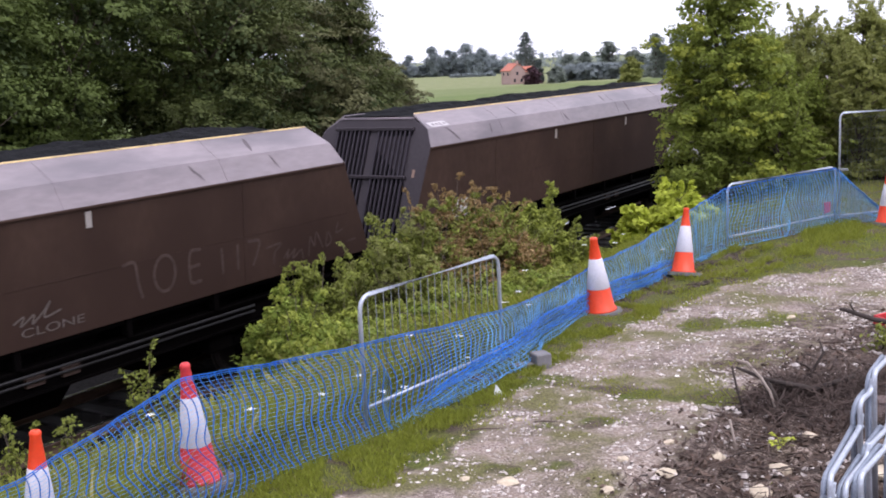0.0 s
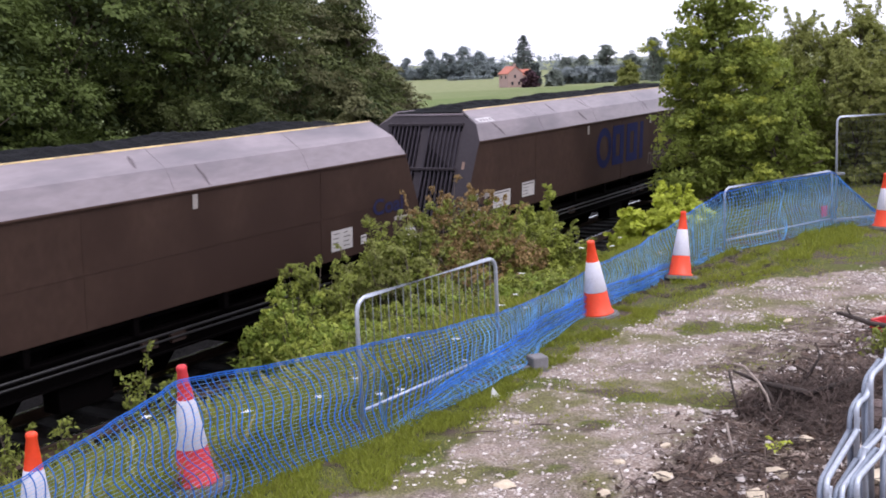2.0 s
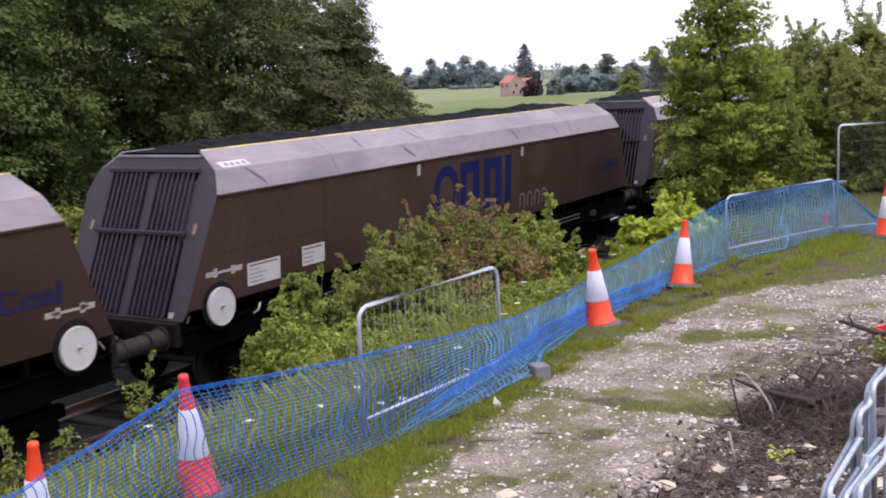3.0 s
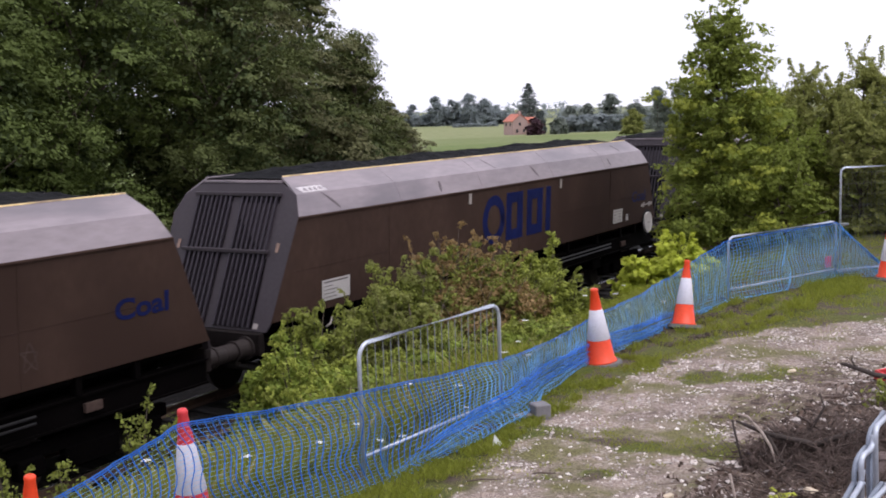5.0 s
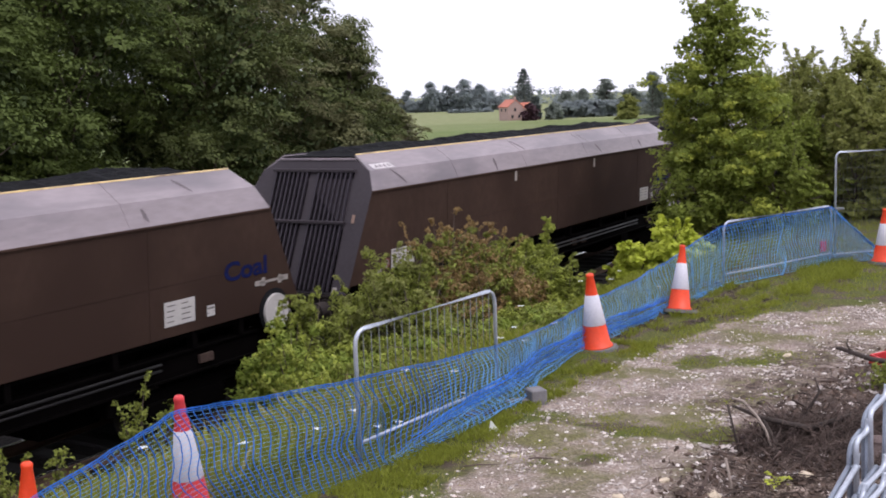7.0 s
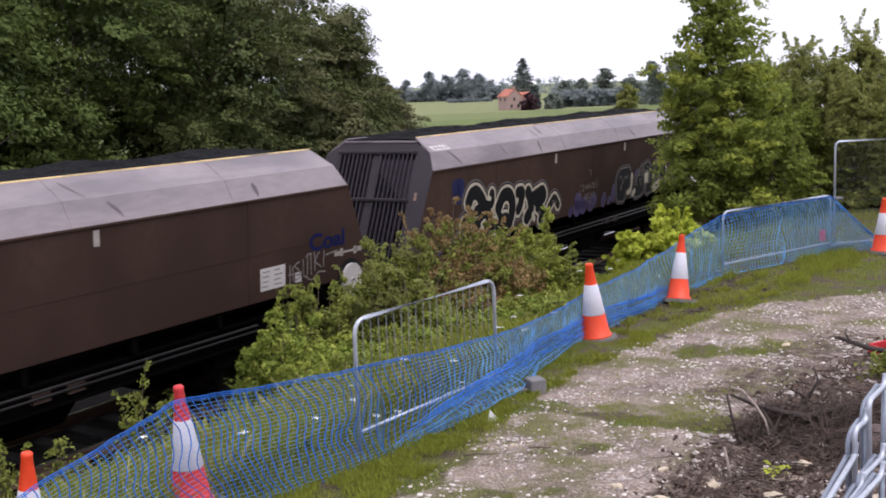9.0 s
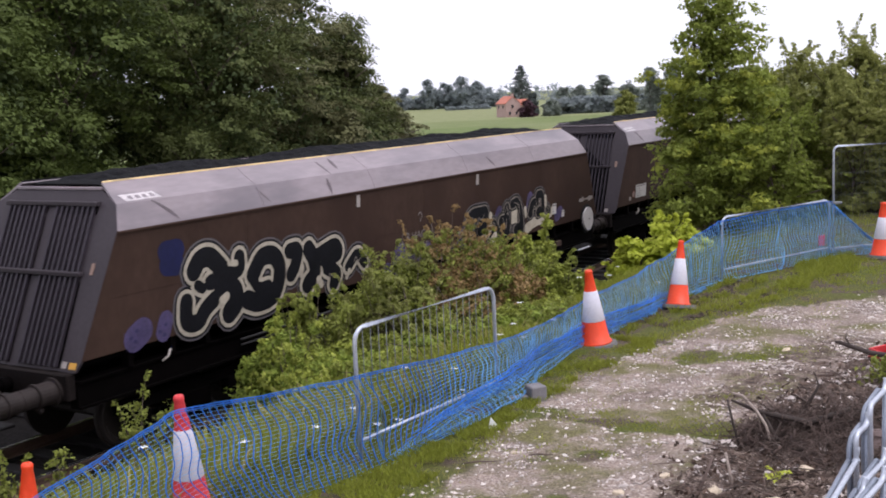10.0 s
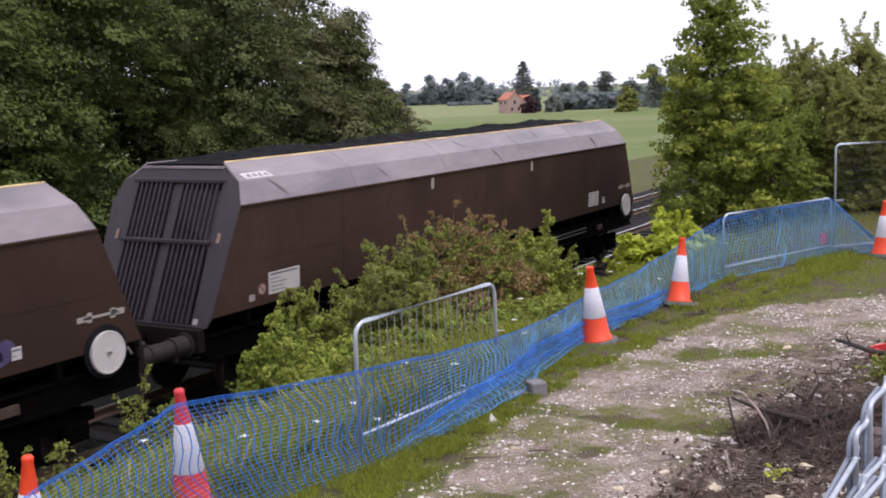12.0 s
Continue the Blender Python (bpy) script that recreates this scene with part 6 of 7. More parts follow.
# young maple and scrub beside the path
def layered_tree(x, y, height, spread, seed, leaf_mat, label, clumps=1300, per=34, size=(0.060, 0.032)):
    """A young tree with sprays of leaves in tiers along rising branches."""
    rng = np.random.default_rng(seed)
    z = ground_at(x, y)
    t = thing_with("tree", label, "tree", x, y, z - 0.05)
    part("trunk", tubes_mesh("trunk", [([(0, 0, 0), (0.05, 0, height * 0.4), (-0.25, 0.05, height * 0.75), (-0.34, 0, height * 0.97)], [0.09, 0.07, 0.04, 0.01])], M_BARK, 8), t, "slim grey-brown trunk")
    part("trunk", tubes_mesh("trunk", [([(0.04, 0, height * 0.35), (0.16, 0.1, height * 0.6), (0.14, 0.05, height * 0.98)], [0.06, 0.04, 0.01])], M_BARK, 8), t, "second slim stem")
    cl, young, limbs = [], [], []
    for k in range(84):
        q = 0.04 + 0.94 * ((k * 0.618) % 1.0)
        w = rng.uniform(0, 2 * math.pi)
        reach = spread * (1.06 - q) ** 0.72 * rng.uniform(0.68, 1.08) * (0.8 if q < 0.08 else 1)
        z0 = height * q * 0.93
        dx, dy = math.cos(w), math.sin(w)
        tip = (dx * reach, dy * reach, z0 + reach * rng.uniform(0.15, 0.45))
        cx = -0.1 * q + 0.2 * q * (1 if k % 2 else -1)
        limbs.append(([(cx, 0, z0), (cx + tip[0] * 0.5, tip[1] * 0.5, z0 + reach * 0.25), (cx + tip[0], tip[1], tip[2])], [0.02, 0.012, 0.004]))
        for j in range(max(3, int(clumps / 84 * (1.3 - 0.6 * q)))):
            f = rng.uniform(0.12, 1.0) ** 0.6
            (young if f > 0.86 and q < 0.75 and k % 3 else cl).append((cx + tip[0] * f + rng.normal(0, 0.24), tip[1] * f + rng.normal(0, 0.24), z0 + (tip[2] - z0) * f + rng.normal(0, 0.10), rng.uniform(0.12, 0.30) * (1.15 - 0.5 * q)))
    for k in range(170):
        q = rng.uniform(0.1, 1.0)
        st = -0.34 if k % 2 else 0.14
        sc = 0.13 + 0.22 * (1 - q)
        cl.append((st * min(1, q * 1.3) + rng.normal(0, sc), rng.normal(0, sc), height * q, rng.uniform(0.08, 0.17) + 0.08 * (1 - q)))
    tagged(part("branch_tangle", tubes_mesh("branch_tangle", limbs, M_BARK, 5), t), kind="stuff")
    leaves = clump_leaves(rng, np.array(cl), per, *size, flat=0.62, up=0.7, jitter=0.55)
    # the top is thinner, with sky between its sprays
    leaves = leaves[rng.uniform(0, 1, len(leaves)) < np.interp(leaves[:, 0, 2] / height, (0.5, 0.72, 1.0), (1.0, 0.62, 0.42))]
    part("crown", quads_mesh("crown", leaves, leaf_mat), t, "tiers of light green leaves")
    part("young_sprays", quads_mesh("young_sprays", clump_leaves(rng, np.array(young), per, *size, flat=0.5, up=0.8, jitter=0.45), M_LEAF_YOUNG), t, "yellow-green sprays of young leaves")


layered_tree(6.55, 26.6, 6.25, 1.95, 81, M_LEAF_MAPLE, "young light green maple between path and railway")
for i, (x, y, h, sp, m_) in enumerate(((8.2, 29.5, 4.2, 1.4, 1), (9.6, 30.5, 4.4, 1.6, 0), (10.9, 29.5, 4.3, 1.6, 0), (12.2, 28.5, 4.5, 1.7, 0), (10.0, 28.7, 3.7, 1.3, 0), (8.6, 27.4, 2.6, 1.2, 1), (9.9, 27.0, 3.0, 1.3, 0), (11.2, 26.2, 3.4, 1.4, 0), (7.6, 25.4, 2.0, 0.9, 1), (13.2, 25.5, 4.1, 1.6, 0))):
    tree("scrub_tree", "olive green hawthorn scrub beside the path", x, y, h, sp, 90 + i, M_LEAF_MAPLE if m_ else M_LEAF_SCRUB, clumps=420, per=40, size=(0.044, 0.025), low=0.03, trunk=0.05, lobes=14, clump_r=0.095, outliers=0.45, fill=150, shoots=15, group="scrub beside the path", hollow=0.4)


# ---------------------------------------------------------------- distance
def farmhouse():
    h = tagged(new("farmhouse"), "distant cream farmhouse with a red tiled roof", "house")
    h.matrix_basis = pose(24.6, 402, FIELD_Z - 0.1, 0, 0, 114)
    part("wall", bm_mesh("wall", box_bm([(-3.6, 3.6, -2.9, 2.9, 0, 5.0)]), M_WALL), h)
    g = [(-3.6, -2.9, 5.0), (-3.6, 2.9, 5.0), (-3.6, 0, 7.2), (3.6, -2.9, 5.0), (3.6, 2.9, 5.0), (3.6, 0, 7.2)]
    part("gable", mesh_of("gable", g, [(0, 1, 2), (3, 5, 4), (0, 3, 4, 1), (0, 2, 5, 3), (1, 4, 5, 2)], M_WALL), h)
    for s in (-1, 1):
        c = [(-3.8, s * 3.3, 4.85), (3.8, s * 3.3, 4.85), (3.8, 0, 7.45), (-3.8, 0, 7.45)]
        part("roof", mesh_of("roof", *slab(c if s < 0 else [c[1], c[0], c[3], c[2]], 0.2), M_ROOF), h, "red tiled roof slope")
    for y, z in ((-1.4, 0.9), (1.3, 0.9), (0.2, 3.3)):
        w = part("window", bm_mesh("window", box_bm([(-3.66, -3.55, y - 0.4, y + 0.4, z, z + 1.1)]), M_DARKGLASS), h)
        part("sill", bm_mesh("sill", box_bm([(-3.75, -3.6, y - 0.5, y + 0.5, z - 0.12, z - 0.02)]), M_WALL), w)
    for x in (-1.6, 1.7):
        w = part("window", bm_mesh("window", box_bm([(x - 0.45, x + 0.45, 2.85, 2.96, 3.2, 4.3)]), M_DARKGLASS), h)
        part("sill", bm_mesh("sill", box_bm([(x - 0.55, x + 0.55, 2.9, 3.05, 3.08, 3.18)]), M_WALL), w)
    part("chimney", bm_mesh("chimney", box_bm([(-3.4, -2.6, -0.4, 0.4, 6.8, 8.3)], 0.05), M_WALL), h)
    part("wing", bm_mesh("wing", box_bm([(-2.0, 3.0, -9.0, -3.0, 0, 4.4)]), M_WALL), h)
    part("wing_roof", mesh_of("wing_roof", *slab([(-2.3, -9.3, 4.3), (-2.3, -2.9, 4.3), (0.5, -2.9, 6.2), (0.5, -9.3, 6.2)][::-1], 0.2), M_ROOF), h, "red tiled roof slope")


farmhouse()


def conifer(x, y, height, seed):
    rng = np.random.default_rng(seed)
    t = thing_with("conifer", "tall dark tiered conifer beside the farmhouse", "tree", x, y, FIELD_Z)
    part("trunk", tubes_mesh("trunk", [([(0, 0, 0), (0, 0, height)], [0.4, 0.05])], M_BARK, 6), t)
    cl, outs = [], []
    for i in range(11):
        q = i / 10
        z, r = height * (0.36 + 0.61 * q), 4.7 * (1 - q) ** 0.62 * (0.86 + 0.14 * math.sin(i * 2.1)) + 0.35
        for k in range(9 + int(16 * (1 - q))):
            w = rng.uniform(0, 2 * math.pi)
            rr = r * rng.uniform(0.25, 1.0) ** 0.7
            cl.append((rr * math.cos(w), rr * math.sin(w), z + 0.10 * rr + rng.uniform(-.2, .2), rng.uniform(0.75, 1.25) * (1.05 - 0.4 * q)))
            outs.append((math.cos(w), math.sin(w)))
    part("crown", quads_mesh("crown", clump_leaves(rng, np.array(cl), 40, 0.26, 0.13, flat=0.75, up=0.6, jitter=0.4, out=np.array(outs), droop=0.05), M_LEAF_FIR), t)


conifer(30.0, 410, 18.2, 5)
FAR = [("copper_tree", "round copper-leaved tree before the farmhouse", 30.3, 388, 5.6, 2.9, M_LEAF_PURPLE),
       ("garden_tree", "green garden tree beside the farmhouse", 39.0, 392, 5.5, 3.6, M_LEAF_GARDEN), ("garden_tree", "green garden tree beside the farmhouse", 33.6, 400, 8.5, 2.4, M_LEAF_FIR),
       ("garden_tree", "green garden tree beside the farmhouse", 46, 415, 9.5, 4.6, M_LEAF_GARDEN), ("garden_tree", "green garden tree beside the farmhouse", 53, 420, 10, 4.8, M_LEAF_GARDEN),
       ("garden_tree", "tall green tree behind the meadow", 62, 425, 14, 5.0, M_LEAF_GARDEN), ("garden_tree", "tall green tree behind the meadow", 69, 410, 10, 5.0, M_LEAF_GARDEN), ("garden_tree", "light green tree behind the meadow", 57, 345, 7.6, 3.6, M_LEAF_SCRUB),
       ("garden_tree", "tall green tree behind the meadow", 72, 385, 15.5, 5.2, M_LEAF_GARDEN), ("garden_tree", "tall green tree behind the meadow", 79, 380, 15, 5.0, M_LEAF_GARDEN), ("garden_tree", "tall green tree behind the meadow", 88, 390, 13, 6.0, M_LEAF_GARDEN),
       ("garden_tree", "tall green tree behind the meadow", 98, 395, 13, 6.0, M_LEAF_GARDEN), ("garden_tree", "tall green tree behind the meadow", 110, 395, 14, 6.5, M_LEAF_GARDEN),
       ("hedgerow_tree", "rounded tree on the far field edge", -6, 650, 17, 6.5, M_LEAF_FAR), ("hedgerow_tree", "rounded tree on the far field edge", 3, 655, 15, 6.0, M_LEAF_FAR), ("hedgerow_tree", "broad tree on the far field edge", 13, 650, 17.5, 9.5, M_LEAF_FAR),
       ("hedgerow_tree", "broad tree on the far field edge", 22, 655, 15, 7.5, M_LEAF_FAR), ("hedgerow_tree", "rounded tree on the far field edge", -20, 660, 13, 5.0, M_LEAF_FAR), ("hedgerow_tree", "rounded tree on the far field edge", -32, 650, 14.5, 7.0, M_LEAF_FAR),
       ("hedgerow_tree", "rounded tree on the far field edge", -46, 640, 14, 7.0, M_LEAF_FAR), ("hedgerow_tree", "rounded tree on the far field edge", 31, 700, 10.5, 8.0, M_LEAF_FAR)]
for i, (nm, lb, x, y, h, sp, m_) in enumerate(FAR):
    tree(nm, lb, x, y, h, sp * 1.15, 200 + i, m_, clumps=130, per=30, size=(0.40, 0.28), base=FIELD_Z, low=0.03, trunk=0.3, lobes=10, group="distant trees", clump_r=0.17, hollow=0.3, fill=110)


def far_woods():
    """Hedges and woods along the horizon."""
    rng = np.random.default_rng(77)
    cl = []
    for _ in range(650):
        x = rng.uniform(-420, 520)
        cl.append((x, 900 + rng.uniform(-40, 60), FIELD_Z + rng.uniform(1, 9 + 3 * math.sin(x * 0.03)), rng.uniform(3, 6)))
    for _ in range(500):
        x = rng.uniform(-60, 36)
        cl.append((x, 655 + rng.uniform(-3, 3), FIELD_Z + rng.uniform(0.3, 6.5), rng.uniform(1.4, 2.6)))
    for _ in range(80):
        cl.append((rng.uniform(4, 26), 590 + rng.uniform(-1, 1), FIELD_Z + rng.uniform(0.2, 1.2), rng.uniform(0.5, 1.0)))
    for _ in range(420):
        cl.append((rng.uniform(40, 125), 412 + rng.uniform(-4, 4), FIELD_Z + rng.uniform(0.2, 5.5), rng.uniform(1.2, 2.2)))
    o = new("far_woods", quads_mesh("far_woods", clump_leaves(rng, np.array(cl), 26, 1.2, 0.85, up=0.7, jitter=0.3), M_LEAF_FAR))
    tagged(o, "hazy hedges and woods along the horizon", "woods", kind="stuff")


far_woods()


# ---------------------------------------------------------------- ground cover
def grass():
    rng = np.random.default_rng(5)
    out, dry = [], []

    def blades(n_, u0, u1, v0, v1, h, keep):
        u, v = rng.uniform(u0, u1, n_), rng.uniform(v0, v1, n_)
        k = keep(u, v)
        u, v = u[k], v[k]
        x, y = S_ * u + C_ * (v - OFFSET), C_ * u - S_ * (v - OFFSET)
        z = level(u, v)
        hh = h * rng.uniform(0.4, 1.3, len(u))
        a = rng.uniform(0, 2 * np.pi, len(u))
        wd = 0.004 + 0.05 * hh
        lx, ly = rng.normal(0, 0.45, len(u)) * hh, rng.normal(0, 0.45, len(u)) * hh
        b = np.stack([x, y, z - 0.01], 1)
        s = np.stack([np.cos(a) * wd, np.sin(a) * wd, np.zeros_like(a)], 1)
        m_ = b + np.stack([lx * 0.4, ly * 0.4, hh * 0.6], 1)
        tip = b + np.stack([lx, ly, hh], 1)
        return np.stack([b - s, m_ + s * 0.6, tip, m_ - s * 0.6], 1)

    nz = lambda u, v, s, k: np.array([noise.noise(Vector((a * s, b * s, k))) for a, b in zip(u, v)])
    edge = lambda u: np.interp(u, *zip(*GRAVEL_EDGE))
    out.append(blades(92000, 4, 24, 5.6, 9.5, 0.058, lambda u, v: (v < edge(u) + 0.12 + 0.35 * nz(u, v, 1.6, 3.0)) & (nz(u, v, 1.9, 6.0) + 0.6 * nz(u, v, 6.0, 2.0) + 0.16 * (u < 13) - 0.5 * mud_weight(u, v) > 0.13)))
    strip = lambda u, v: mossy_patches(S_ * u + C_ * (v - OFFSET), C_ * u - S_ * (v - OFFSET)) + 0.5 * nz(u, v, 3.3, 1.5) + 0.5 * nz(u, v, 9.0, 3.5) > 0.52
    out.append(blades(90000, 5.5, 13.5, 6.2, 8.0, 0.062, lambda u, v: (v < edge(u) + 0.05 + 0.35 * nz(u, v, 1.6, 3.0)) & (nz(u, v, 2.3, 16.0) + 0.5 * nz(u, v, 7.0, 12.0) > -0.18)))
    out.append(blades(60000, 6.5, 17, 7.2, 10.4, 0.030, strip))
    out.append(blades(9000, 6.5, 22, 7.3, 9.4, 0.03, lambda u, v: nz(u, v, 1.7, 11.0) + 0.4 * nz(u, v, 5.0, 12.0) > 0.34))
    out.append(blades(36000, 4, 30, 3.4, 6.6, 0.17, lambda u, v: nz(u, v, 0.8, 8.0) > -0.35))
    out.append(blades(30000, 5.0, 13.0, 4.3, 6.3, 0.30, lambda u, v: nz(u, v, 1.1, 9.0) > -0.25))
    dry.append(blades(2200, 5.0, 13.0, 4.3, 6.3, 0.36, lambda u, v: nz(u, v, 1.3, 4.0) > -0.1))
    dry.append(blades(9000, 5, 34, 2.9, 6.4, 0.16, lambda u, v: nz(u, v, 0.9, 5.0) > 0.0))
    dry.append(blades(7000, 4, 24, 6.4, 9.0, 0.05, lambda u, v: v < edge(u) + 0.2))
    # ragged turf along the ruts, and two thick mounds of grass
    out.append(blades(26000, 13.3, 18.6, 6.5, 8.6, 0.095, lambda u, v: (mud_weight(u, v) > 0.04) & (mud_weight(u, v) < 0.62) & (nz(u, v, 3.1, 15.0) > -0.05)))
    out.append(blades(16000, 16.9, 22.0, 7.4, 9.4, 0.12, lambda u, v: np.minimum(np.hypot((u - 17.9) / 0.55, (v - 8.2) / 0.30), np.hypot((u - 19.9) / 1.3, (v - 8.3) / 0.55)) + 0.5 * nz(u, v, 2.7, 18.0) < 0.9))
    out.append(blades(12000, 18, 34, 6.2, 12, 0.11, lambda u, v: (v < edge(u)) & (u > 18) & (nz(u, v, 1.2, 14.0) > -0.1)))
    out.append(blades(14000, 2, 40, -11, -6.3, 0.35, lambda u, v: nz(u, v, 0.5, 2.0) > -0.3))
    tagged(new("grass", quads_mesh("grass", np.concatenate(out), M_GRASS)), "short green grass on the verge and slope", "grass", kind="stuff")
    tagged(new("dry_grass", quads_mesh("dry_grass", np.concatenate(dry), M_DRYGRASS)), "straw-coloured dry grass on the slope", "grass", kind="stuff")


grass()


def pebble_arrays(rng, x, y, z, r):
    """Small irregular stones: squashed octahedra with jitter."""
    base = np.array([(1, 0, 0), (0, 1, 0), (-1, 0, 0), (0, -1, 0), (0, 0, 0.6), (0, 0, -0.5)], float)
    k = len(x)
    v = base[None] * (1 + rng.uniform(-0.35, 0.35, (k, 6, 3))) * r[:, None, None]
    a = rng.uniform(0, 2 * np.pi, k)
    c, s = np.cos(a)[:, None], np.sin(a)[:, None]
    vx, vy = v[:, :, 0] * c - v[:, :, 1] * s * 0.75, v[:, :, 0] * s + v[:, :, 1] * c * 0.75
    v = np.stack([vx + x[:, None], vy + y[:, None], v[:, :, 2] * 0.8 + z[:, None]], -1)
    f = np.array([(0, 1, 4), (1, 2, 4), (2, 3, 4), (3, 0, 4), (1, 0, 5), (2, 1, 5), (3, 2, 5), (0, 3, 5)])
    return v.reshape(-1, 3), (f[None] + 6 * np.arange(k)[:, None, None]).reshape(-1, 3)


def scatter_stones(name, label, n_, u0, u1, v0, v1, r0, r1, material, keep, seed, lift=0.0):
    rng = np.random.default_rng(seed)
    u, v = rng.uniform(u0, u1, n_), rng.uniform(v0, v1, n_)
    k = keep(u, v, rng)
    u, v = u[k], v[k]
    r = r0 + (r1 - r0) * rng.uniform(0, 1, len(u)) ** 3.5
    x, y = S_ * u + C_ * (v - OFFSET), C_ * u - S_ * (v - OFFSET)
    vs, fs = pebble_arrays(rng, x, y, surface(u, v) + r * 0.15 + lift, r)
    tagged(new(name, mesh_of(name, vs.tolist(), fs.tolist(), material)), label, "stones", kind="stuff")


edge_g = lambda u: np.interp(u, *zip(*GRAVEL_EDGE))
edge_s = lambda u: np.interp(u, *zip(*SOIL_EDGE))
scatter_stones("path_stones", "pale chalky stones strewn over the path", 76000, 6, 24, 7.1, 12, 0.005, 0.030, M_STONE, lambda u, v, g: (np.array([noise.fractal(Vector((a * 1.3, b * 1.9, 2.2)), 1, 2, 3) for a, b in zip(u, v)]) + g.normal(0, 0.22, len(u)) > 0.22) & (mossy_patches(S_ * u + C_ * (v - OFFSET), C_ * u - S_ * (v - OFFSET)) + g.normal(0, 0.15, len(u)) < 0.5) & (v > edge_g(u) + 0.05 + g.normal(0, 0.12, len(u))) & (v < edge_s(u) + g.normal(0.2, 0.5, len(u))), 31)
scatter_stones("chalk_chips", "white chalk chips scattered on the trodden path", 5200, 6.5, 20, 7.2, 11.6, 0.010, 0.034, M_CHALK, lambda u, v, g: (np.array([noise.fractal(Vector((a * 2.1, b * 2.6, 9.2)), 1, 2, 3) for a, b in zip(u, v)]) + g.normal(0, 0.25, len(u)) > 0.12) & (mossy_patches(S_ * u + C_ * (v - OFFSET), C_ * u - S_ * (v - OFFSET)) < 0.45) & (v > edge_g(u) + g.normal(0.1, 0.15, len(u))) & (v < edge_s(u) + g.normal(0.1, 0.25, len(u))), 36)
scatter_stones("soil_clods", "dark crumbly clods of soil on the bank", 5200, 6, 17, 9.2, 13.5, 0.012, 0.060, M_CLOD, lambda u, v, g: v > edge_s(u) + g.normal(0.05, 0.15, len(u)), 37)
scatter_stones("turf_clods", "dark torn clods of turf along the rut", 5200, 13.2, 18.5, 6.5, 8.4, 0.014, 0.075, M_TURFCLOD, lambda u, v, g: mud_weight(u, v) + g.normal(0, 0.14, len(u)) > 0.5, 38)
scatter_stones("rubble", "pale stones and rubble among the soil", 4200, 6, 18, 9.0, 14, 0.008, 0.075, M_STONE, lambda u, v, g: v > edge_s(u) + g.normal(0, 0.2, len(u)), 32, 0.005)
# loose ballast stones, darkened in colour for the train's shade
scatter_stones("ballast", "dark grey track ballast with shade in its colour", 6000, 4, 46, -5.8, 2.9, 0.018, 0.045, mat("ballast_stone_with_shade", (0.026, 0.0215, 0.020), rough=0.9, vary=0.5, island=0.6), lambda u, v, g: u > 0, 33)


def lump(x, y, r, seed, label, sx=1.0, sz=0.6, turn=0.0):
    bm = bmesh.new()
    bmesh.ops.create_icosphere(bm, subdivisions=1, radius=r)
    for q in bm.verts:
        n_ = 1.3 * noise.noise(q.co * 2.2 / r * 0.5 + Vector((seed, 0, 0)))
        q.co = Vector((q.co.x * sx, q.co.y, q.co.z * sz)) * (1 + 0.5 * n_)
    ob = tagged(new("stone", bm_mesh("stone", bm, M_BIGSTONE)), label, "stone", "loose stones")
    ob.matrix_basis = pose(x, y, float(surface(np.array([S_ * x + C_ * y]), np.array([C_ * x - S_ * y + OFFSET]))[0]) + r * sz * 0.3, random.uniform(-12, 12), random.uniform(-12, 12), turn)


STONES = ((0.36, 8.32, 0.075, 1.3), (1.6, 8.35, 0.09, 1.5), (2.05, 8.55, 0.08, 1.2), (2.5, 8.35, 0.10, 1.2), (2.9, 8.9, 0.07, 1.1), (3.1, 8.0, 0.11, 1.5), (1.1, 8.05, 0.06, 1.2), (1.75, 9.0, 0.05, 1.0), (3.5, 9.2, 0.06, 1.4), (2.2, 7.9, 0.09, 1.2), (4.09, 13.3, 0.045, 1.6), (0.02, 8.45, 0.04, 1.0), (1.3, 8.6, 0.05, 1.2), (0.55, 9.9, 0.035, 1.0))
for i, (x, y, r, sx) in enumerate(STONES):
    lump(x, y, r, i * 3.7, "pale limestone lump lying on the rubble", sx, 0.55, 40 * i)


STICKS = ((((2.21, 8.80, 0.29), (2.225, 8.76, 0.18), (2.236, 8.70, 0.06)), 0.011, M_PALEWOOD, "pale bare stick"), (((2.09, 8.75, 0.27), (2.02, 8.66, 0.17), (1.92, 8.55, 0.04)), 0.013, M_TWIG, "dark bare stick"))


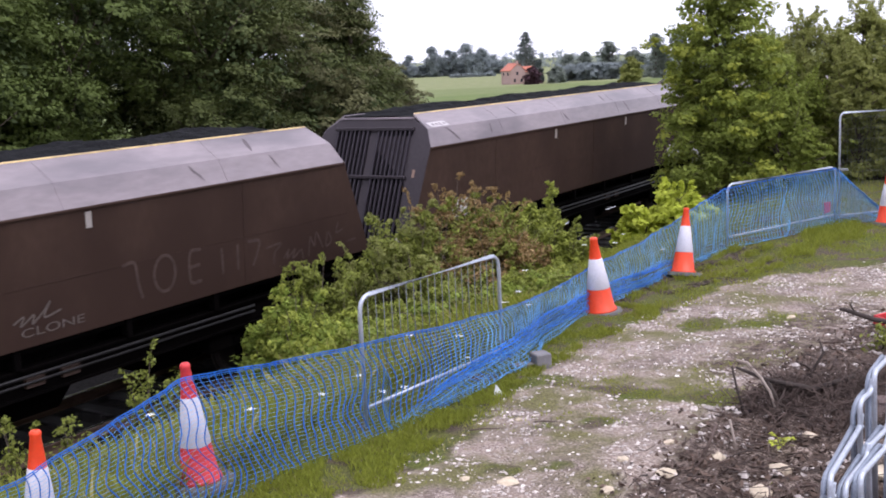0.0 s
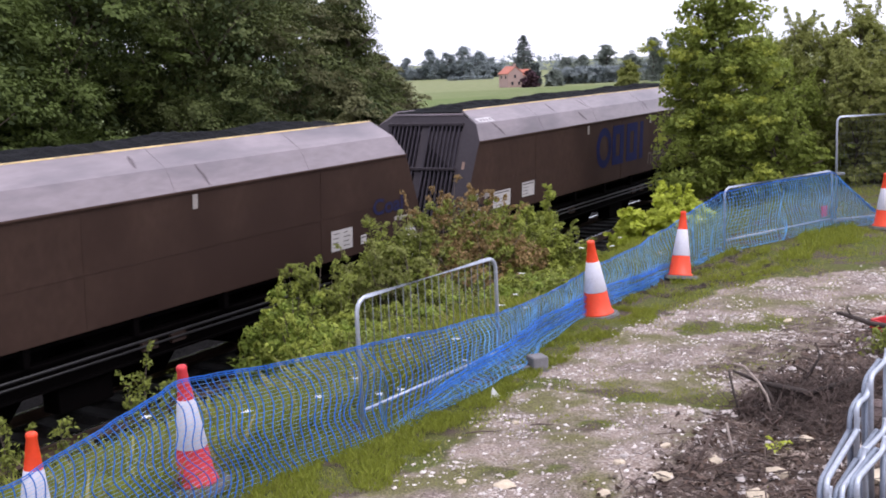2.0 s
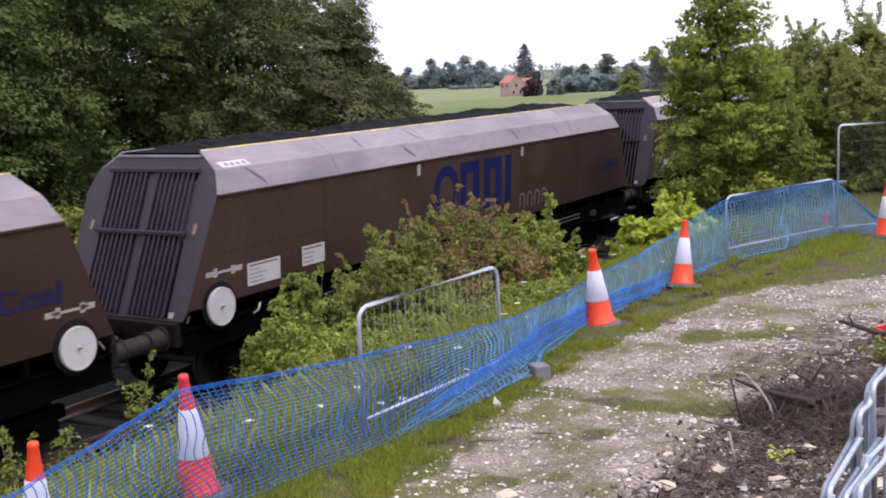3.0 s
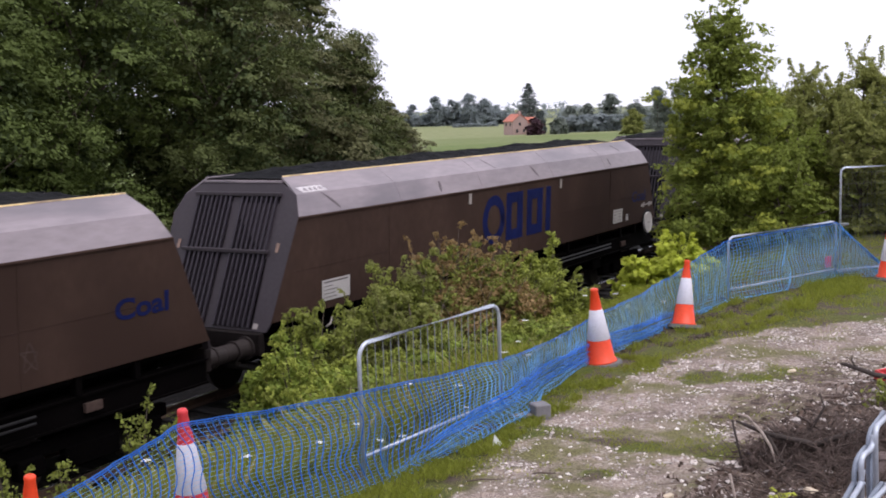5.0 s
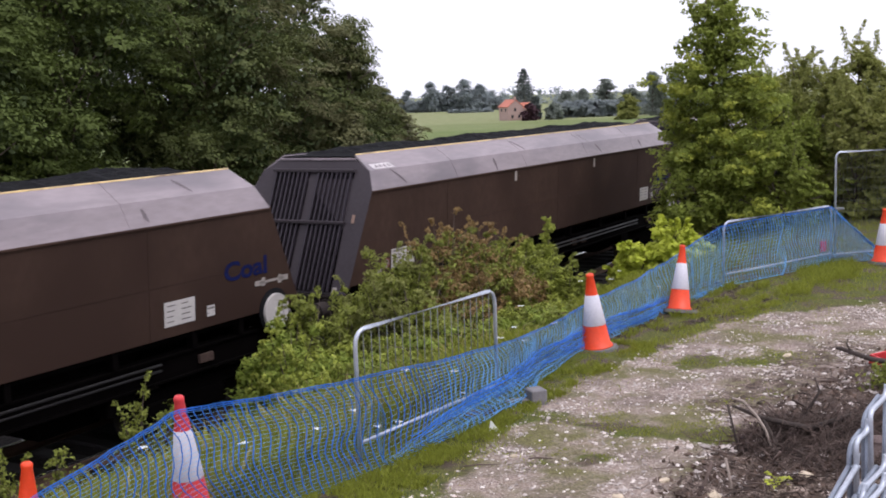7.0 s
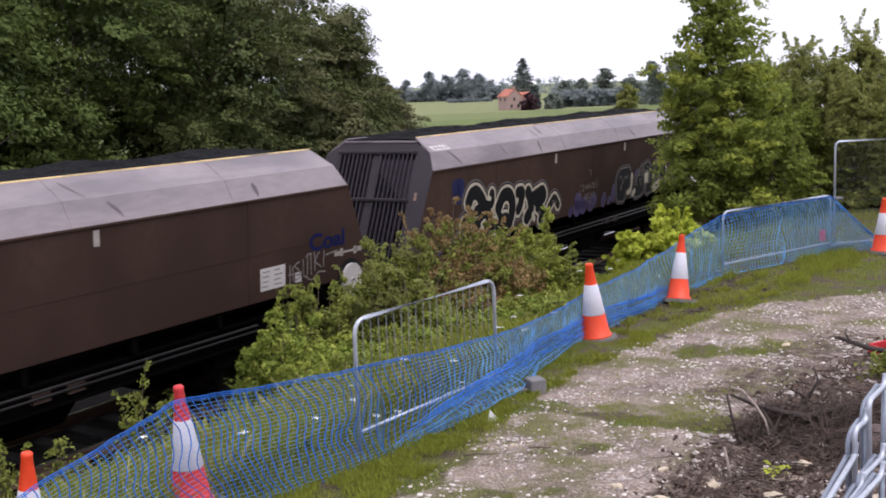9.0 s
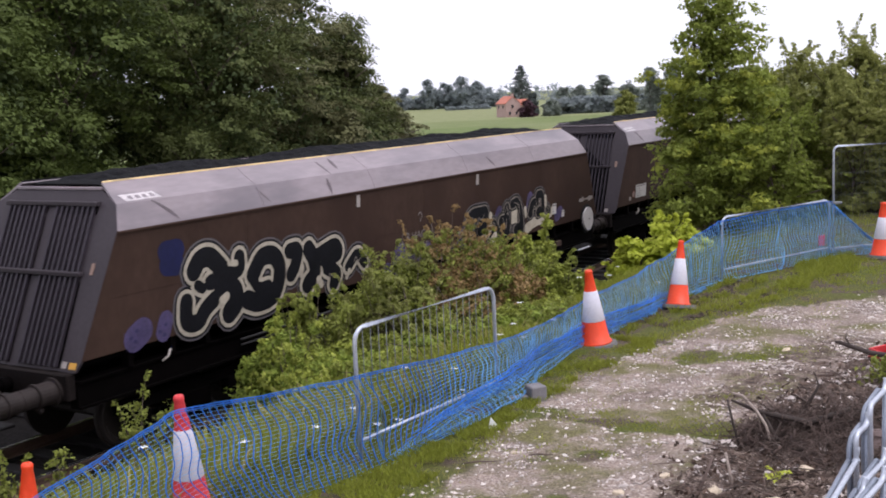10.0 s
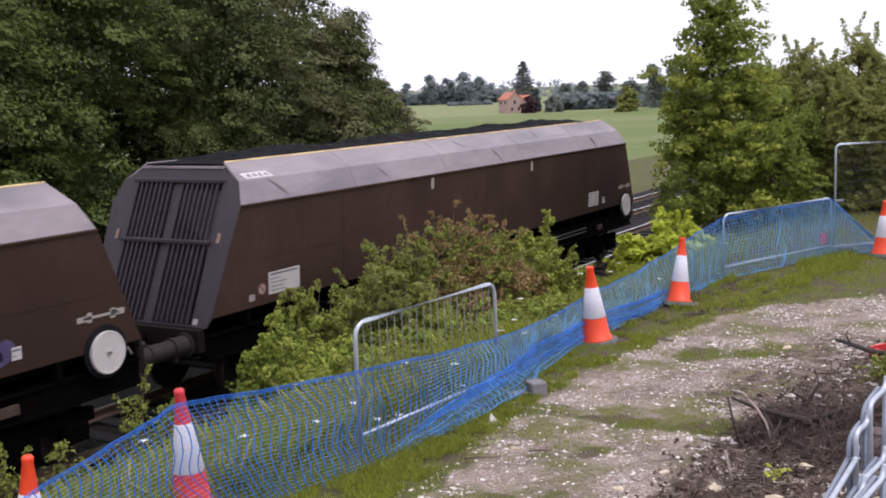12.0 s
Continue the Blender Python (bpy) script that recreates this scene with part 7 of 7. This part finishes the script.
def brush_pile():
    """Cut dead branches heaped at the edge of the path."""
    rng = np.random.default_rng(3)
    t = thing_with("brush_pile", "heap of dead brown twigs and branches", "brushwood", 3.3, 9.72, ground_at(3.3, 9.72), kind="")
    lines = []
    heaps = ((-0.30, 0.20, 0.26, 0.42), (0.12, 0.10, 0.34, 0.50), (0.50, 0.15, 0.36, 0.46), (0.95, 0.35, 0.40, 0.36), (0.1, -0.45, 0.4, 0.22), (1.1, -0.4, 0.5, 0.22), (1.3, 0.6, 0.4, 0.30))
    for k in range(3600):
        hx, hy, hr, hh = heaps[int(rng.integers(0, len(heaps)))]
        ox, oy = rng.normal(0, hr * 0.7), rng.normal(0, hr * 0.7)
        cz = max(0.02, 0.78 * hh * math.exp(-(ox ** 2 + oy ** 2) / hr ** 2) * rng.uniform(0.1, 1))
        w, e, L = rng.normal(0.7, 0.95), rng.normal(0.25, 0.5), rng.uniform(0.10, 0.62)
        d = Vector((math.cos(w) * math.cos(e), math.sin(w) * math.cos(e), math.sin(e)))
        p0 = Vector((hx + ox, hy + oy, cz))
        pts = [p0 - d * L / 2, p0 - d * L / 6 + Vector(rng.normal(0, 0.05, 3)), p0 + d * L / 5 + Vector(rng.normal(0, 0.06, 3)), p0 + d * L / 2 + Vector(rng.normal(0, 0.08, 3))]
        for q in pts:
            q.z = max(q.z, 0.0)
        r = rng.uniform(0.0015, 0.0055) if k % 26 else rng.uniform(0.008, 0.016)
        lines.append((pts, [r, r * 0.9, r * 0.7, r * 0.35]))
    tagged(part("twig_tangle", tubes_mesh("twig_tangle", lines, M_TWIG, 4), t, "tangle of thin brown twigs"), kind="stuff")
    part("pale_branch", tubes_mesh("pale_branch", [([(-0.74, 0.22, 0.46), (-0.66, 0.16, 0.45), (-0.56, 0.05, 0.33), (-0.50, -0.02, 0.22), (-0.47, -0.1, 0.06)], [0.010, 0.013, 0.014, 0.012, 0.010])], M_PALEWOOD, 6), t, "pale bare branch")
    for q, r0, m_, lb in STICKS:
        part("stick", tubes_mesh("stick", [([Vector(k) - t.location for k in q], [r0, r0 * 1.1, r0 * 1.3])], m_, 6), t, lb)
    part("dark_branch", tubes_mesh("dark_branch", [([(-0.80, 0.15, 0.42), (-0.76, 0.1, 0.2), (-0.72, 0.05, 0.0)], [0.01, 0.012, 0.012]), ([(-0.75, 0.2, 0.40), (-0.5, 0.1, 0.30), (-0.1, 0.0, 0.22), (0.3, 0.1, 0.3)], [0.012, 0.022, 0.028, 0.02]), ([(-0.5, 0.1, 0.30), (-0.42, 0.0, 0.12), (-0.30, -0.1, -0.02)], [0.02, 0.018, 0.016]), ([(-0.1, 0.15, 0.3), (0.05, 0.2, 0.5), (0.02, 0.25, 0.62)], [0.016, 0.012, 0.007])], M_DARKWOOD, 6), t, "dark bare branch")


brush_pile()


def litter():
    """Twigs and roots strewn over the soil bank."""
    rng = np.random.default_rng(9)
    lines = []
    for _ in range(1500):
        x, y = rng.uniform(1.0, 5.4), rng.uniform(6.6, 12.5)
        u, v = S_ * x + C_ * y, C_ * x - S_ * y + OFFSET
        if v < np.interp(u, *zip(*SOIL_EDGE)) + rng.normal(0, 0.15):
            continue
        z = float(surface(np.array([u]), np.array([v]))[0]) + rng.uniform(0.004, 0.05)
        a, L = rng.uniform(0, 2 * math.pi), rng.uniform(0.06, 0.40)
        dx, dy = math.cos(a) * L / 2, math.sin(a) * L / 2
        r = rng.uniform(0.002, 0.008)
        lines.append(([(x - dx, y - dy, z), (x + rng.normal(0, .03), y + rng.normal(0, .03), z + rng.uniform(0, .06)), (x + dx, y + dy, z + rng.uniform(-.03, .1))], [r, r, r * 0.6]))
    tagged(new("twig_litter", tubes_mesh("twig_litter", lines, M_TWIG, 4)), "dead twigs and roots strewn over the soil bank", "twigs", kind="stuff")


litter()


def path_scraps():
    """A torn scrap of white plastic and two thin sticks by the verge."""
    b = thing_with("plastic_scrap", "small torn scrap of white plastic on the path", "litter", 0.41, 10.66, ground_at(0.41, 10.66))
    v = [(-0.06, 0.0, 0.0), (0.06, -0.01, 0.0), (0.045, 0.05, 0.01), (-0.04, 0.04, 0.02), (-0.035, 0.01, 0.115), (0.01, 0.015, 0.05)]
    part("film", mesh_of("film", v + [(x, y + 0.006, z) for x, y, z in v], [(0, 1, 5), (0, 5, 4), (1, 2, 5), (2, 3, 5), (3, 4, 5), (0, 4, 3), (6, 11, 7), (6, 10, 11), (7, 11, 8), (8, 11, 9)], M_FLOWER), b)
    for x, y, L, a in ((0.25, 9.62, 0.34, 4), (0.78, 9.75, 0.22, -6)):
        st = thing_with("stick", "thin dark stick lying on the path", "stick", x, y, ground_at(x, y))
        c, q = math.cos(radians(a)) * L / 2, math.sin(radians(a)) * L / 2
        part("stem", tubes_mesh("stem", [([(-c, -q, 0.015), (-c * 0.2, -q * 0.2 + 0.01, 0.022), (c * 0.5, q * 0.5, 0.016), (c, q, 0.02)], [0.006, 0.008, 0.006, 0.003])], M_TWIG, 6), st)


path_scraps()


def leaf_litter():
    """Bark flakes, dead leaves and clods over the soil bank."""
    rng = np.random.default_rng(19)
    n_ = 15000
    u, v = rng.uniform(5.5, 18, n_), rng.uniform(9.0, 13.5, n_)
    k = v > np.interp(u, *zip(*SOIL_EDGE)) + rng.normal(0, 0.22, n_)
    u, v = u[k], v[k]
    x, y = S_ * u + C_ * (v - OFFSET), C_ * u - S_ * (v - OFFSET)
    z = surface(u, v) + rng.uniform(0.004, 0.035, len(u))
    nrm = rng.normal(size=(len(u), 3)) * 0.6
    nrm[:, 2] += 0.8
    tagged(new("bark_litter", quads_mesh("bark_litter", leaf_quads(rng, np.stack([x, y, z], 1), nrm, 0.035, 0.018), M_LITTER)), "dark bark flakes and dead leaves on the soil bank", "litter", kind="stuff")


leaf_litter()


def dead_branch():
    b = thing_with("dead_branch", "thick dark dead branch jutting over the soil bank", "branch", 5.0, 12.6, ground_at(5.0, 12.6))
    part("stem", tubes_mesh("stem", [([(-0.56, 0.02, 0.25), (-0.50, 0.0, 0.24), (-0.25, -0.25, 0.17), (0.1, -0.55, 0.15), (0.6, -0.95, 0.08)], [0.016, 0.024, 0.030, 0.036, 0.042])], M_DARKWOOD, 7), b)
    for q, r in (([(0.05, -0.5, 0.09), (0.15, -0.3, 0.28), (0.2, -0.1, 0.42)], [0.022, 0.015, 0.008]), ([(-0.42, -0.08, 0.22), (-0.46, -0.06, 0.30), (-0.44, -0.02, 0.36)], [0.014, 0.010, 0.006])):
        part("side_shoot", tubes_mesh("side_shoot", [(q, r)], M_DARKWOOD, 6), b)


dead_branch()
bush("weeds", "leafy weed growing from the soil bank", [(4.55, 11.5, 0.30, 0.16), (4.75, 11.2, 0.28, 0.16)], 51, M_LEAF_BRAMBLE, 26, (0.030, 0.020), stems=4)


def seedling(x, y):
    """A rosette of pointed leaves on short stalks."""
    rng = np.random.default_rng(52)
    t = thing_with("seedling", "small yellow-green seedling on the rubble", "plant", x, y, ground_at(x, y))
    quads, stalks = [], []
    for k in range(16):
        a, reach, h = 2.4 * k, rng.uniform(0.03, 0.085), rng.uniform(0.05, 0.15)
        c, q = math.cos(a), math.sin(a)
        stalks.append(([(0, 0, 0), (c * reach * 0.4, q * reach * 0.4, h * 0.8), (c * reach, q * reach, h)], 0.002))
        L, wd = rng.uniform(0.05, 0.08), rng.uniform(0.016, 0.024)
        p = np.array((c * reach, q * reach, h))
        quads.append([p, p + (c * L / 2 - q * wd, q * L / 2 + c * wd, 0.012), p + (c * L, q * L, -0.005), p + (c * L / 2 + q * wd, q * L / 2 - c * wd, 0.012)])
    part("stalk", tubes_mesh("stalk", stalks, M_LEAF_YELLOW, 4), t)
    part("leaves", quads_mesh("leaves", np.array(quads), M_LEAF_YELLOW), t)


seedling(2.62, 8.75)


def flowers():
    """White flower heads among the brambles and along the slope."""
    rng = np.random.default_rng(14)
    quads = []
    for _ in range(32):
        u, v = rng.uniform(7, 19), rng.uniform(4.6, 6.9)
        x, y = plan(u, v)
        z = ground_at(x, y) + rng.uniform(0.12, 0.5)
        for k in range(5):
            a = 2 * math.pi * k / 5
            c, s, r = math.cos(a), math.sin(a), rng.uniform(0.022, 0.042)
            quads.append([(x, y, z), (x + r * (c - 0.4 * s), y + r * (s + 0.4 * c), z + 0.008), (x + 1.5 * r * c, y + 1.5 * r * s, z), (x + r * (c + 0.4 * s), y + r * (s - 0.4 * c), z + 0.008)])
    tagged(new("white_flowers", quads_mesh("white_flowers", np.array(quads), M_FLOWER)), "small white flowers among the slope grass", "flowers", kind="stuff")


flowers()


# ---------------------------------------------------------------- what moves
SHIFT = ((0, 25.48), (1.5, 13.56), (2.0, 9.56), (2.5, 5.73), (3.0, 1.74), (5.5, -18.38), (6.5, -26.31), (7.0, -30.07), (7.5, -34.05), (9.5, -49.85), (10.5, -57.68), (11.0, -61.49), (11.5, -65.37), (12.0, -69.30))


def shift_at(t):
    return float(np.interp(t, *zip(*SHIFT)))


def motions():
    for n, w in TRAIN.items():
        rows = []
        for t, s in SHIFT:
            x, y = plan(s + 17.9 * n, 0)
            rows.append((t, pose(x, y, RAIL_Z, 0, 0, TURN)))
        walk(w, rows)
    # the wheels roll without slipping
    steps = [k / 15 for k in range(181)]
    for ax in WHEELSETS:
        x = ax.location.x
        walk(ax, [(t, pose(x, 0, 0.43, 0, math.degrees((shift_at(t) - 25.48) / 0.42), 0)) for t in steps])


motions()
